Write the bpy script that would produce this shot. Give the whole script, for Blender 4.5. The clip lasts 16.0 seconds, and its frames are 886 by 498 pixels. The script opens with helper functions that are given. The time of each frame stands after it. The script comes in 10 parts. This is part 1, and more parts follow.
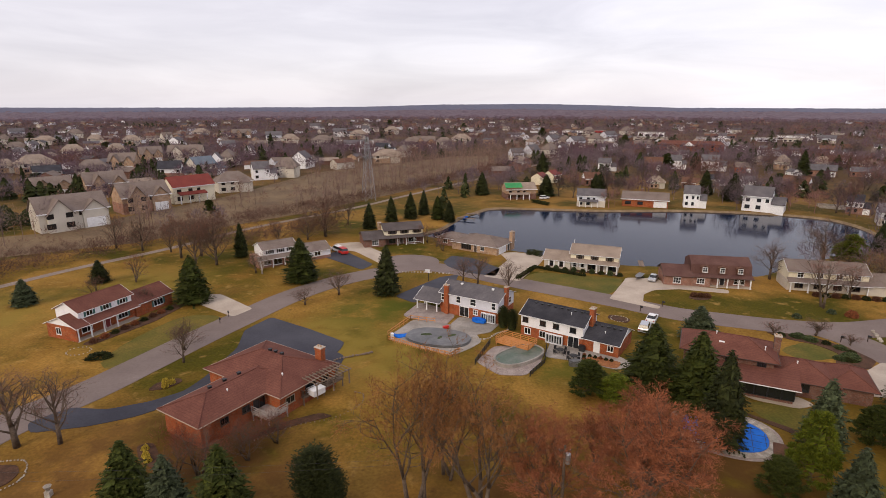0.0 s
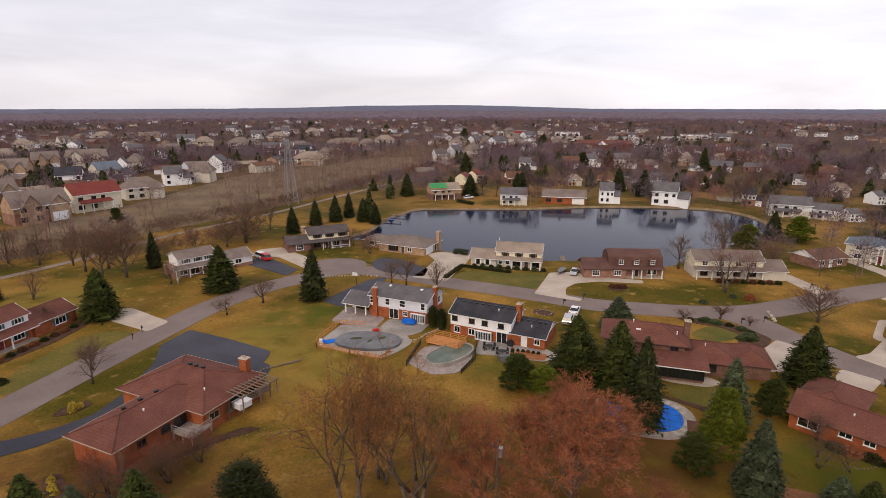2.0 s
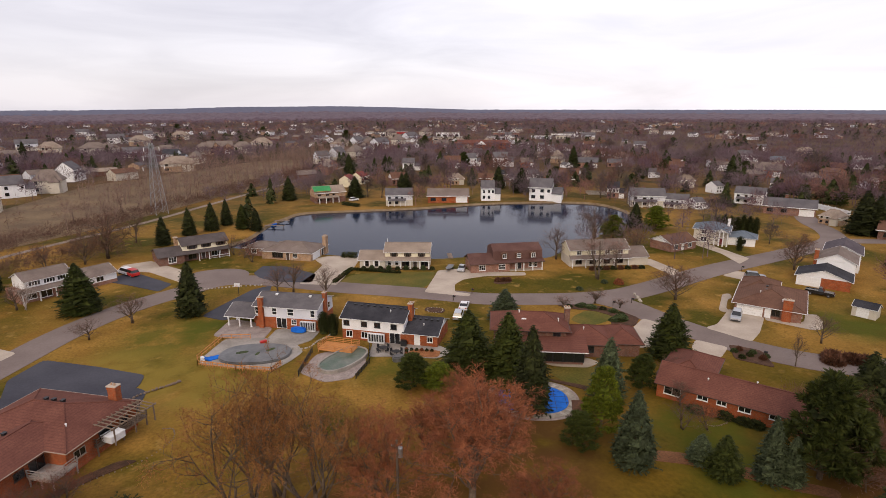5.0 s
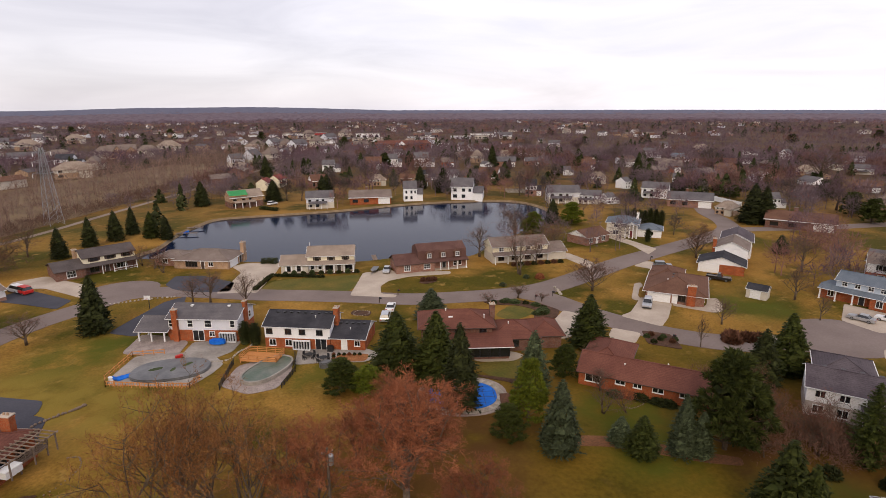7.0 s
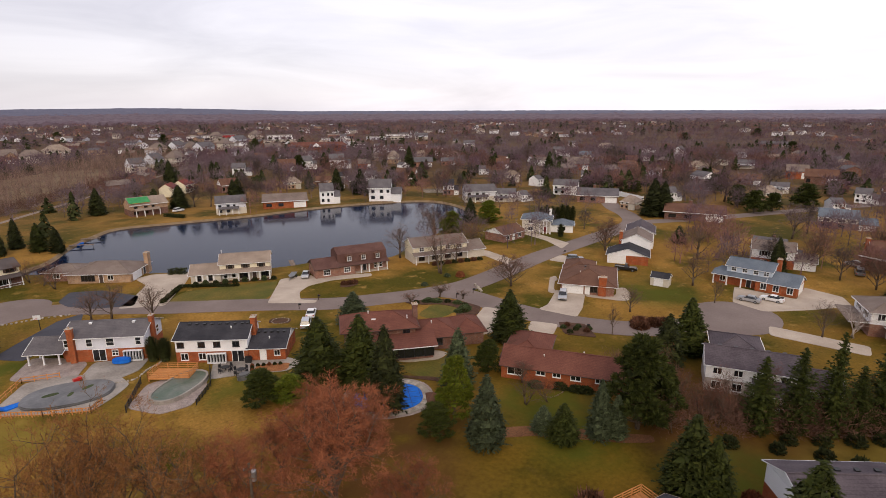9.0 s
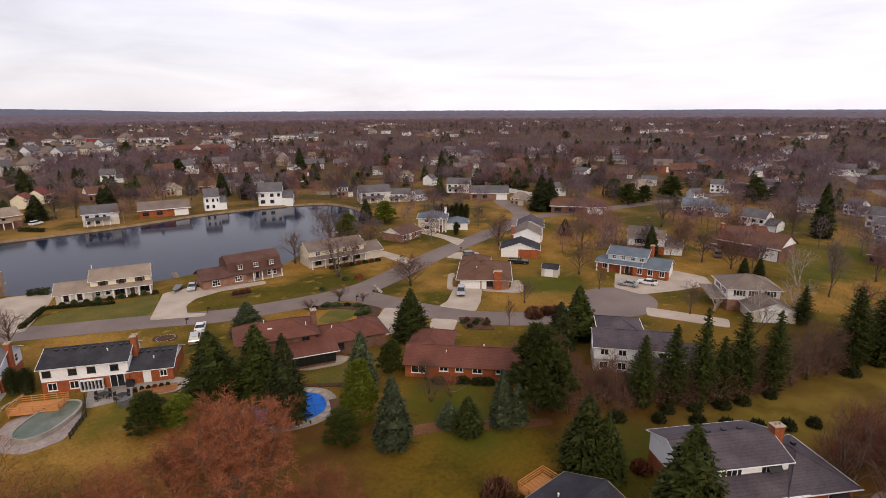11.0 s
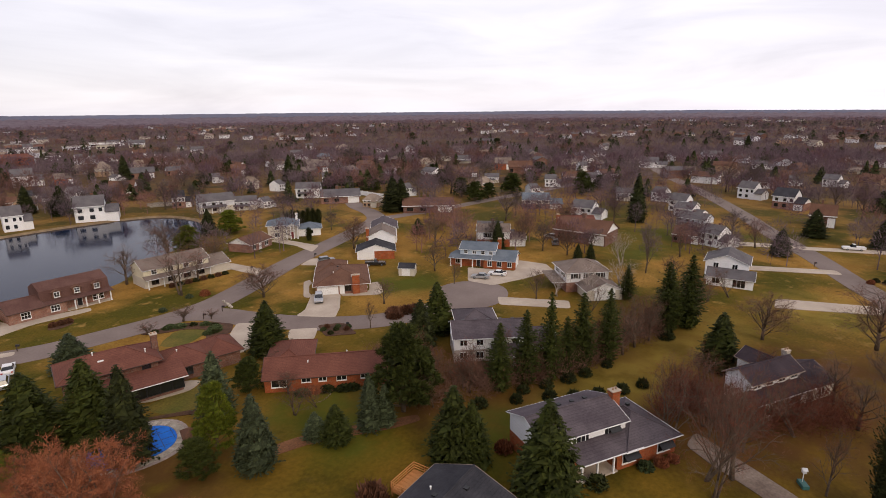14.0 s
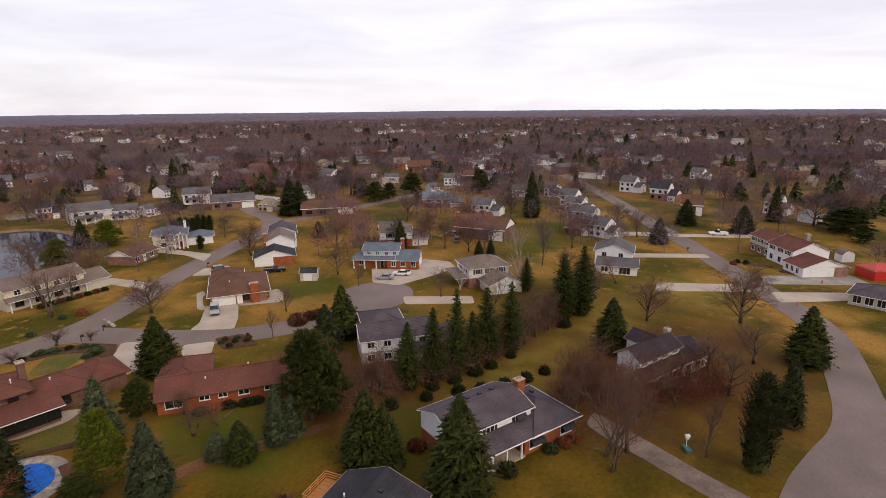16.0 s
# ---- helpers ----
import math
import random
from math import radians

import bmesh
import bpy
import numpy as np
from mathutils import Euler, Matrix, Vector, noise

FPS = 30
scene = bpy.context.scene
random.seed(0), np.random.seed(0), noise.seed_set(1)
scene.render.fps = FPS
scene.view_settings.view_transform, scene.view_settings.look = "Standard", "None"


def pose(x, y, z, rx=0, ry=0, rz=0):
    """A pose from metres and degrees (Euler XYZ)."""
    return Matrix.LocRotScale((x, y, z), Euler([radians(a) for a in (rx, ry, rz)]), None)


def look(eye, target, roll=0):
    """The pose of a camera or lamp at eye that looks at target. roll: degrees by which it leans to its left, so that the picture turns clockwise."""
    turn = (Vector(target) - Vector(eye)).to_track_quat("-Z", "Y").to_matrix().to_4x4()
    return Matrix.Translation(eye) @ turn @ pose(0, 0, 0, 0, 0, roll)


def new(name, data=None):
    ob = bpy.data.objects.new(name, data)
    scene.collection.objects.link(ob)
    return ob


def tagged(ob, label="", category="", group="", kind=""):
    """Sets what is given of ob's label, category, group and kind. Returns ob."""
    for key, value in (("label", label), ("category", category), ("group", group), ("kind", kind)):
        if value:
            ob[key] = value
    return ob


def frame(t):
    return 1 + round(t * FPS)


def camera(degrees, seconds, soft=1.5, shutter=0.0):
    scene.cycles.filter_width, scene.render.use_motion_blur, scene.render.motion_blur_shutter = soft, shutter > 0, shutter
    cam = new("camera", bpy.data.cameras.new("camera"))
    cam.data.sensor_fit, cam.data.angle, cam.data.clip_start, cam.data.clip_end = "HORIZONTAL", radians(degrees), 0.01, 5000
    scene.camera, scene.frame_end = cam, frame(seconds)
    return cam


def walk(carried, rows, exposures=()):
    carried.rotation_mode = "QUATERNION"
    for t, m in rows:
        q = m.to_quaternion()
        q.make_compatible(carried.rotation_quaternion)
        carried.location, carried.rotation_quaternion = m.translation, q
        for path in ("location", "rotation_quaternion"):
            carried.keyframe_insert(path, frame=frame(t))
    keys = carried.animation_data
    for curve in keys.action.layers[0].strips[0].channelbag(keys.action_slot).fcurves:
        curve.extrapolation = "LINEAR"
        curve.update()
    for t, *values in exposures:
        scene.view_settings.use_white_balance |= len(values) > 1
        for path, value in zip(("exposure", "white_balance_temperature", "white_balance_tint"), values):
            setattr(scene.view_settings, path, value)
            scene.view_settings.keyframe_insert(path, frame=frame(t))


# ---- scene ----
cam = camera(78.4, 16.0, soft=0.85)
PATH = [
    (0.0, pose(0, 0, 42, 75.32, -0.01, 0.00)),
    (0.5, pose(0, 0, 42, 75.34, 0.00, -1.67)),
    (1.0, pose(0, 0, 42, 75.39, -0.02, -3.52)),
    (1.5, pose(0, 0, 42, 75.38, 0.06, -5.79)),
    (2.0, pose(0, 0, 42, 75.43, 0.05, -7.93)),
    (2.5, pose(0, 0, 42, 75.43, 0.13, -9.83)),
    (3.0, pose(0, 0, 42, 75.44, 0.16, -11.82)),
    (3.5, pose(0, 0, 42, 75.46, 0.11, -13.74)),
    (4.0, pose(0, 0, 42, 75.48, 0.10, -15.86)),
    (6.5, pose(0, 0, 42, 75.55, 0.24, -26.22)),
    (7.0, pose(0, 0, 42, 75.55, 0.27, -28.31)),
    (7.5, pose(0, 0, 42, 75.55, 0.31, -30.40)),
    (8.0, pose(0, 0, 42, 75.56, 0.34, -32.39)),
    (8.5, pose(0, 0, 42, 75.57, 0.37, -34.43)),
    (9.0, pose(0, 0, 42, 75.58, 0.35, -36.99)),
    (11.5, pose(0, 0, 42, 75.55, 0.48, -50.65)),
    (12.0, pose(0, 0, 42, 75.57, 0.52, -53.04)),
    (12.5, pose(0, 0, 42, 75.57, 0.54, -55.63)),
    (13.0, pose(0, 0, 42, 75.59, 0.57, -58.43)),
    (13.5, pose(0, 0, 42, 75.61, 0.65, -61.06)),
    (14.0, pose(0, 0, 42, 75.61, 0.67, -63.78)),
    (14.5, pose(0, 0, 42, 75.59, 0.70, -66.85)),
    (15.0, pose(0, 0, 42, 75.57, 0.72, -69.32)),
    (15.5, pose(0, 0, 42, 75.54, 0.73, -71.90)),
    (16.0, pose(0, 0, 42, 75.50, 0.74, -74.32)),
]
walk(cam, PATH, exposures=[(0, 0.25, 7000, 15), (8, 0.22, 7000, 15), (16, 0.12, 7000, 15)])

# ---------------------------------------------------------------- sky and sun
world = bpy.data.worlds.new("overcast")
scene.world = world
world.use_nodes = True
wn, wl = world.node_tree.nodes, world.node_tree.links
wn.clear()


def wnode(kind, **values):
    n = wn.new(kind)
    for key, value in values.items():
        n.inputs[key].default_value = value
    return n


w_out, w_bg, w_bg2, w_add = wn.new("ShaderNodeOutputWorld"), wnode("ShaderNodeBackground", Strength=0.02), wnode("ShaderNodeBackground", Strength=0.70), wn.new("ShaderNodeAddShader")
sky = wn.new("ShaderNodeTexSky")
sky.sky_type, sky.sun_disc, sky.sun_elevation, sky.sun_rotation = "NISHITA", False, radians(31), radians(215)
tc, mp = wn.new("ShaderNodeTexCoord"), wn.new("ShaderNodeMapping")
mp.inputs["Scale"].default_value = (2.2, 2.2, 13.0)
clouds = wnode("ShaderNodeTexNoise", Scale=1.3, Detail=7.0, Roughness=0.52, Distortion=0.5)
cramp = wn.new("ShaderNodeValToRGB")
cramp.color_ramp.elements[0].position, cramp.color_ramp.elements[0].color = 0.32, (0.75, 0.76, 0.875, 1)
cramp.color_ramp.elements[1].position, cramp.color_ramp.elements[1].color = 0.64, (0.955, 0.97, 1.085, 1)
wl.new(tc.outputs["Generated"], mp.inputs["Vector"])
wl.new(mp.outputs["Vector"], clouds.inputs["Vector"])
wl.new(clouds.outputs["Fac"], cramp.inputs["Fac"])
east, east_ramp, bright = wn.new("ShaderNodeVectorMath"), wn.new("ShaderNodeMapRange"), wn.new("ShaderNodeMix")
east.operation, bright.data_type, bright.blend_type = "DOT_PRODUCT", "RGBA", "MULTIPLY"
east.inputs[1].default_value = (0.95, -0.3, 0.0)
for key, value in (("From Min", -0.4), ("From Max", 1.0), ("To Min", 0.97), ("To Max", 1.32)):
    east_ramp.inputs[key].default_value = value
bright.inputs[0].default_value = 1.0
wl.new(tc.outputs["Generated"], east.inputs[0])
wl.new(east.outputs["Value"], east_ramp.inputs["Value"])
wl.new(cramp.outputs["Color"], bright.inputs[6])
wl.new(east_ramp.outputs["Result"], bright.inputs[7])
wl.new(bright.outputs[2], w_bg2.inputs["Color"])
wl.new(sky.outputs["Color"], w_bg.inputs["Color"])
wl.new(w_bg.outputs["Background"], w_add.inputs[0])
wl.new(w_bg2.outputs["Background"], w_add.inputs[1])
wl.new(w_add.outputs["Shader"], w_out.inputs["Surface"])

sun = new("sun", bpy.data.lights.new("sun", "SUN"))
sun.data.energy, sun.data.angle, sun.data.color = 1.35, radians(26), (1.0, 0.87, 0.68)
sun.matrix_world = look((-100, -143, 105), (0, 0, 0))

# ---------------------------------------------------------------- materials
MATS = {}


def nodes_of(name):
    m = bpy.data.materials.new(name)
    m.use_nodes = True
    return m, m.node_tree.nodes, m.node_tree.links, m.node_tree.nodes["Principled BSDF"]


def put(n, key, value):
    n.inputs[key].default_value = value


def rgb(c):
    return (c[0], c[1], c[2], 1.0)


def mixer(ns, ls, fac, a, b, mode="MIX"):
    """Mixes two colours (sockets or triples) by a socket or a number."""
    n = ns.new("ShaderNodeMix")
    n.data_type, n.blend_type = "RGBA", mode
    for sock, v in ((n.inputs[0], fac), (n.inputs[6], a), (n.inputs[7], b)):
        if isinstance(v, (int, float)):
            sock.default_value = v
        elif isinstance(v, tuple):
            sock.default_value = rgb(v)
        else:
            ls.new(v, sock)
    return n.outputs[2]


def noise_fac(ns, ls, coord, scale, detail=4.0, lo=0.35, hi=0.65, stretch=None, rough=0.55):
    src = coord
    if stretch:
        mapn = ns.new("ShaderNodeMapping")
        put(mapn, "Scale", stretch)
        ls.new(coord, mapn.inputs["Vector"])
        src = mapn.outputs["Vector"]
    n = ns.new("ShaderNodeTexNoise")
    put(n, "Scale", scale), put(n, "Detail", detail), put(n, "Roughness", rough)
    ls.new(src, n.inputs["Vector"])
    r = ns.new("ShaderNodeMapRange")
    put(r, "From Min", lo), put(r, "From Max", hi)
    ls.new(n.outputs["Fac"], r.inputs["Value"])
    return r.outputs["Result"]


def surface(name, a, b, scale=0.5, fine=12.0, rough=0.85, bump=0.15, metal=0.0, fine_amount=0.25, vary=0.0, spec=0.3, courses=0.0, stretch=None):
    """A worn surface: two tones in patches, fine grain, a little relief; courses: height of its rows, if it has any."""
    m, ns, ls, bsdf = nodes_of(name)
    co = ns.new("ShaderNodeTexCoord").outputs["Object"]
    base = mixer(ns, ls, noise_fac(ns, ls, co, scale, stretch=stretch), a, b)
    grain = noise_fac(ns, ls, co, fine, 3.0, 0.25, 0.75)
    dark = tuple(1 - fine_amount for _ in range(3))
    light = tuple(1 + fine_amount for _ in range(3))
    base = mixer(ns, ls, 1.0, base, mixer(ns, ls, grain, dark, light), "MULTIPLY")
    height = grain
    if courses:
        sep = ns.new("ShaderNodeSeparateXYZ")
        ls.new(co, sep.inputs[0])
        div = ns.new("ShaderNodeMath")
        div.operation = "DIVIDE"
        ls.new(sep.outputs["Z"], div.inputs[0])
        div.inputs[1].default_value = courses
        fr = ns.new("ShaderNodeMath")
        fr.operation = "FRACT"
        ls.new(div.outputs[0], fr.inputs[0])
        rmp = ns.new("ShaderNodeMapRange")
        put(rmp, "From Min", 0.0), put(rmp, "From Max", 0.22)
        ls.new(fr.outputs[0], rmp.inputs["Value"])
        base = mixer(ns, ls, 1.0, base, mixer(ns, ls, rmp.outputs["Result"], (0.72, 0.72, 0.72), (1, 1, 1)), "MULTIPLY")
        height = rmp.outputs["Result"]
    if vary:
        info = ns.new("ShaderNodeObjectInfo")
        base = mixer(ns, ls, 1.0, base, mixer(ns, ls, info.outputs["Random"], (1 - vary,) * 3, (1 + vary,) * 3), "MULTIPLY")
    ls.new(base, bsdf.inputs["Base Color"])
    put(bsdf, "Roughness", rough), put(bsdf, "Metallic", metal), put(bsdf, "Specular IOR Level", spec)
    if bump:
        bn = ns.new("ShaderNodeBump")
        put(bn, "Strength", bump), put(bn, "Distance", 0.03)
        ls.new(height, bn.inputs["Height"])
        ls.new(bn.outputs["Normal"], bsdf.inputs["Normal"])
    MATS[name] = m
    return m


def brickwork(name, a, b, mortar):
    m, ns, ls, bsdf = nodes_of(name)
    co = ns.new("ShaderNodeTexCoord").outputs["Object"]
    sep, comb, add = ns.new("ShaderNodeSeparateXYZ"), ns.new("ShaderNodeCombineXYZ"), ns.new("ShaderNodeMath")
    ls.new(co, sep.inputs[0])
    ls.new(sep.outputs["X"], add.inputs[0])
    ls.new(sep.outputs["Y"], add.inputs[1])
    ls.new(add.outputs[0], comb.inputs["X"])
    ls.new(sep.outputs["Z"], comb.inputs["Y"])
    br = ns.new("ShaderNodeTexBrick")
    put(br, "Color1", rgb(a)), put(br, "Color2", rgb(b)), put(br, "Mortar", rgb(mortar))
    put(br, "Scale", 1.0), put(br, "Mortar Size", 0.008), put(br, "Brick Width", 0.23), put(br, "Row Height", 0.08), put(br, "Bias", 0.1)
    ls.new(comb.outputs[0], br.inputs["Vector"])
    patches = mixer(ns, ls, noise_fac(ns, ls, co, 0.9), (0.78, 0.74, 0.72), (1.15, 1.12, 1.1))
    ls.new(mixer(ns, ls, 1.0, br.outputs["Color"], patches, "MULTIPLY"), bsdf.inputs["Base Color"])
    put(bsdf, "Roughness", 0.9), put(bsdf, "Specular IOR Level", 0.2)
    bn = ns.new("ShaderNodeBump")
    put(bn, "Strength", 0.4), put(bn, "Distance", 0.01), bn.invert
    ls.new(br.outputs["Fac"], bn.inputs["Height"])
    bn.invert = True
    ls.new(bn.outputs["Normal"], bsdf.inputs["Normal"])
    MATS[name] = m
    return m


def foliage(name, a, b, c, scale=0.5, island=0.45, vary=0.2, rough=0.75, through_light=0.0):
    """Leaves, needles or twigs: tones in clumps, every blade a little different."""
    m, ns, ls, bsdf = nodes_of(name)
    co = ns.new("ShaderNodeTexCoord").outputs["Object"]
    geo, info = ns.new("ShaderNodeNewGeometry"), ns.new("ShaderNodeObjectInfo")
    base = mixer(ns, ls, noise_fac(ns, ls, co, scale), a, b)
    base = mixer(ns, ls, noise_fac(ns, ls, co, scale * 5.3, 2.0, 0.45, 0.75), base, c)
    base = mixer(ns, ls, 1.0, base, mixer(ns, ls, geo.outputs["Random Per Island"], (1 - island,) * 3, (1 + island,) * 3), "MULTIPLY")
    base = mixer(ns, ls, 1.0, base, mixer(ns, ls, info.outputs["Random"], (1 - vary,) * 3, (1 + vary,) * 3), "MULTIPLY")
    ls.new(base, bsdf.inputs["Base Color"])
    put(bsdf, "Roughness", rough), put(bsdf, "Specular IOR Level", 0.15)
    MATS[name] = m
    return m


def plain(name, c, rough=0.5, metal=0.0, spec=0.5, coat=0.0):
    """Paint, plastic or metal of one colour, with faint dirt."""
    m, ns, ls, bsdf = nodes_of(name)
    co = ns.new("ShaderNodeTexCoord").outputs["Object"]
    ls.new(mixer(ns, ls, noise_fac(ns, ls, co, 2.5), tuple(v * 0.86 for v in c), c), bsdf.inputs["Base Color"])
    put(bsdf, "Roughness", rough), put(bsdf, "Metallic", metal), put(bsdf, "Specular IOR Level", spec), put(bsdf, "Coat Weight", coat)
    MATS[name] = m
    return m


brick_red = brickwork("brick_red", (0.370, 0.086, 0.025), (0.273, 0.060, 0.020), (0.264, 0.160, 0.093))
brick_brown = brickwork("brick_brown", (0.20, 0.085, 0.055), (0.13, 0.06, 0.045), (0.2, 0.17, 0.15))
brick_pink = brickwork("brick_pink", (0.292, 0.139, 0.094), (0.232, 0.107, 0.078), (0.284, 0.230, 0.195))
brick_tan = brickwork("brick_tan", (0.42, 0.27, 0.16), (0.33, 0.21, 0.13), (0.38, 0.33, 0.28))
brick_pale = brickwork("brick_pale", (0.46, 0.41, 0.38), (0.38, 0.33, 0.30), (0.44, 0.41, 0.39))
siding_white = surface("siding_white", (0.74, 0.74, 0.76), (0.82, 0.82, 0.83), 0.3, 9, 0.6, 0.3, fine_amount=0.04, courses=0.2)
siding_grey = surface("siding_grey", (0.56, 0.57, 0.63), (0.64, 0.65, 0.70), 0.3, 9, 0.6, 0.3, fine_amount=0.04, courses=0.2)
siding_blue = surface("siding_blue", (0.42, 0.50, 0.60), (0.48, 0.55, 0.64), 0.3, 9, 0.6, 0.3, fine_amount=0.04, courses=0.2)
siding_cream = surface("siding_cream", (0.66, 0.60, 0.44), (0.74, 0.68, 0.52), 0.3, 9, 0.6, 0.3, fine_amount=0.05, courses=0.2)
siding_beige = surface("siding_beige", (0.50, 0.45, 0.38), (0.58, 0.53, 0.45), 0.3, 9, 0.6, 0.3, fine_amount=0.05, courses=0.2)
siding_brown = surface("siding_brown", (0.10, 0.06, 0.045), (0.14, 0.085, 0.06), 0.3, 9, 0.7, 0.3, fine_amount=0.08, courses=0.2)
shingle_red = surface("shingle_red", (0.128, 0.050, 0.037), (0.165, 0.066, 0.048), 0.35, 5, 0.92, 0.35, fine_amount=0.22, courses=0.14, spec=0.12)
shingle_brown = surface("shingle_brown", (0.120, 0.060, 0.041), (0.156, 0.082, 0.056), 0.35, 5, 0.92, 0.35, fine_amount=0.22, courses=0.14, spec=0.12)
shingle_umber = surface("shingle_umber", (0.098, 0.049, 0.041), (0.132, 0.070, 0.058), 0.35, 5, 0.92, 0.35, fine_amount=0.22, courses=0.14, spec=0.12)
shingle_slate = surface("shingle_slate", (0.078, 0.064, 0.062), (0.108, 0.090, 0.086), 0.35, 5, 0.92, 0.35, fine_amount=0.22, courses=0.14, spec=0.12)
shingle_grey = surface("shingle_grey", (0.098, 0.090, 0.096), (0.138, 0.126, 0.130), 0.35, 5, 0.9, 0.35, fine_amount=0.2, courses=0.14, spec=0.12)
shingle_blue = surface("shingle_blue", (0.11, 0.135, 0.165), (0.15, 0.175, 0.205), 0.35, 5, 0.9, 0.35, fine_amount=0.2, courses=0.14, spec=0.12)
shingle_black = surface("shingle_black", (0.032, 0.032, 0.038), (0.055, 0.054, 0.062), 0.35, 5, 0.9, 0.35, fine_amount=0.25, courses=0.14, spec=0.12)
shingle_purple = surface("shingle_purple", (0.073, 0.059, 0.068), (0.107, 0.089, 0.098), 0.35, 5, 0.9, 0.35, fine_amount=0.22, courses=0.14, spec=0.12)
shingle_plum = surface("shingle_plum", (0.036, 0.027, 0.033), (0.054, 0.041, 0.049), 0.35, 5, 0.9, 0.35, fine_amount=0.22, courses=0.14, spec=0.12)
shingle_tan = surface("shingle_tan", (0.24, 0.185, 0.145), (0.31, 0.245, 0.195), 0.35, 5, 0.92, 0.35, fine_amount=0.2, courses=0.14, spec=0.12)
shingle_taupe = surface("shingle_taupe", (0.160, 0.122, 0.104), (0.212, 0.168, 0.144), 0.35, 5, 0.92, 0.35, fine_amount=0.2, courses=0.14, spec=0.12)
shingle_tile = surface("shingle_tile", (0.161, 0.028, 0.021), (0.198, 0.040, 0.028), 0.35, 5, 0.8, 0.35, fine_amount=0.2, courses=0.14)
trim_white = plain("trim_white", (0.80, 0.80, 0.80), 0.5)
trim_brown = plain("trim_brown", (0.06, 0.035, 0.025), 0.6)
trim_tan = plain("trim_tan", (0.34, 0.26, 0.20), 0.6)
trim_green = plain("trim_green", (0.03, 0.12, 0.11), 0.6)
trim_black = plain("trim_black", (0.012, 0.012, 0.014), 0.5)
door_red = plain("door_red", (0.20, 0.02, 0.02), 0.5)
metal_dark = plain("metal_dark", (0.03, 0.03, 0.032), 0.55, 0.3)
metal_grey = plain("metal_grey", (0.35, 0.36, 0.38), 0.45, 0.8)
wood_deck = surface("wood_deck", (0.46, 0.185, 0.055), (0.56, 0.25, 0.085), 0.8, 10, 0.75, 0.2, fine_amount=0.2, stretch=(1, 8, 1))
wood_weathered = surface("wood_weathered", (0.155, 0.110, 0.081), (0.211, 0.157, 0.119), 0.8, 10, 0.85, 0.2, fine_amount=0.25)
wood_silver = surface("wood_silver", (0.30, 0.26, 0.23), (0.42, 0.37, 0.33), 0.8, 10, 0.85, 0.2, fine_amount=0.2)
asphalt_new = surface("asphalt_new", (0.040, 0.040, 0.052), (0.060, 0.060, 0.074), 0.12, 3, 0.9, 0.1, fine_amount=0.12)
concrete = surface("concrete", (0.361, 0.295, 0.236), (0.464, 0.388, 0.314), 0.18, 4, 0.9, 0.1, fine_amount=0.1)
concrete_old = surface("concrete_old", (0.230, 0.204, 0.178), (0.340, 0.306, 0.272), 0.25, 3, 0.9, 0.15, fine_amount=0.18)
paving = surface("paving", (0.24, 0.19, 0.17), (0.34, 0.28, 0.25), 0.6, 5, 0.9, 0.25, fine_amount=0.25)
mulch = surface("mulch", (0.050, 0.024, 0.013), (0.090, 0.043, 0.024), 0.7, 6, 0.95, 0.5, fine_amount=0.4)
drive_old = surface("drive_old", (0.135, 0.098, 0.078), (0.215, 0.165, 0.135), 0.3, 3, 0.92, 0.2, fine_amount=0.25)
litter_floor = surface("litter_floor", (0.118, 0.076, 0.042), (0.185, 0.124, 0.066), 0.06, 1.2, 0.95, 0.4, fine_amount=0.3)
lawn_green = surface("lawn_green", (0.074, 0.074, 0.008), (0.142, 0.100, 0.016), 0.16, 2.6, 0.95, 0.4, fine_amount=0.3)
gravel = surface("gravel", (0.175, 0.128, 0.104), (0.245, 0.190, 0.158), 0.1, 2, 0.95, 0.3, fine_amount=0.25)
stone = surface("stone", (0.286, 0.246, 0.202), (0.408, 0.363, 0.308), 1.2, 7, 0.9, 0.4, fine_amount=0.3, vary=0.25)
tarp_blue = surface("tarp_blue", (0.004, 0.11, 0.50), (0.008, 0.15, 0.60), 0.7, 3, 0.7, 0.25, fine_amount=0.12, spec=0.15)
tarp_green = surface("tarp_green", (0.015, 0.20, 0.055), (0.03, 0.27, 0.08), 0.7, 3, 0.5, 0.3, fine_amount=0.1)
cover_grey = surface("cover_grey", (0.07, 0.07, 0.072), (0.14, 0.14, 0.14), 0.35, 2, 0.4, 0.3, fine_amount=0.2, spec=0.5)
cover_green = surface("cover_green", (0.05, 0.085, 0.05), (0.13, 0.14, 0.11), 0.4, 2, 0.3, 0.2, fine_amount=0.2, spec=0.5)
red_paint = plain("red_paint", (0.50, 0.02, 0.015), 0.4)
white_paint = plain("white_paint", (0.75, 0.75, 0.76), 0.35)
silver_paint = plain("silver_paint", (0.45, 0.46, 0.48), 0.3, 0.5, coat=0.5)
black_paint = plain("black_paint", (0.015, 0.016, 0.02), 0.25, coat=0.5)
grey_paint = plain("grey_paint", (0.16, 0.17, 0.19), 0.3, 0.4, coat=0.5)
rubber = plain("rubber", (0.018, 0.018, 0.018), 0.8)
lamp_red = plain("lamp_red", (0.35, 0.01, 0.01), 0.3)
lamp_clear = plain("lamp_clear", (0.7, 0.7, 0.7), 0.2)
orange_paint = plain("orange_paint", (0.60, 0.13, 0.03), 0.5)
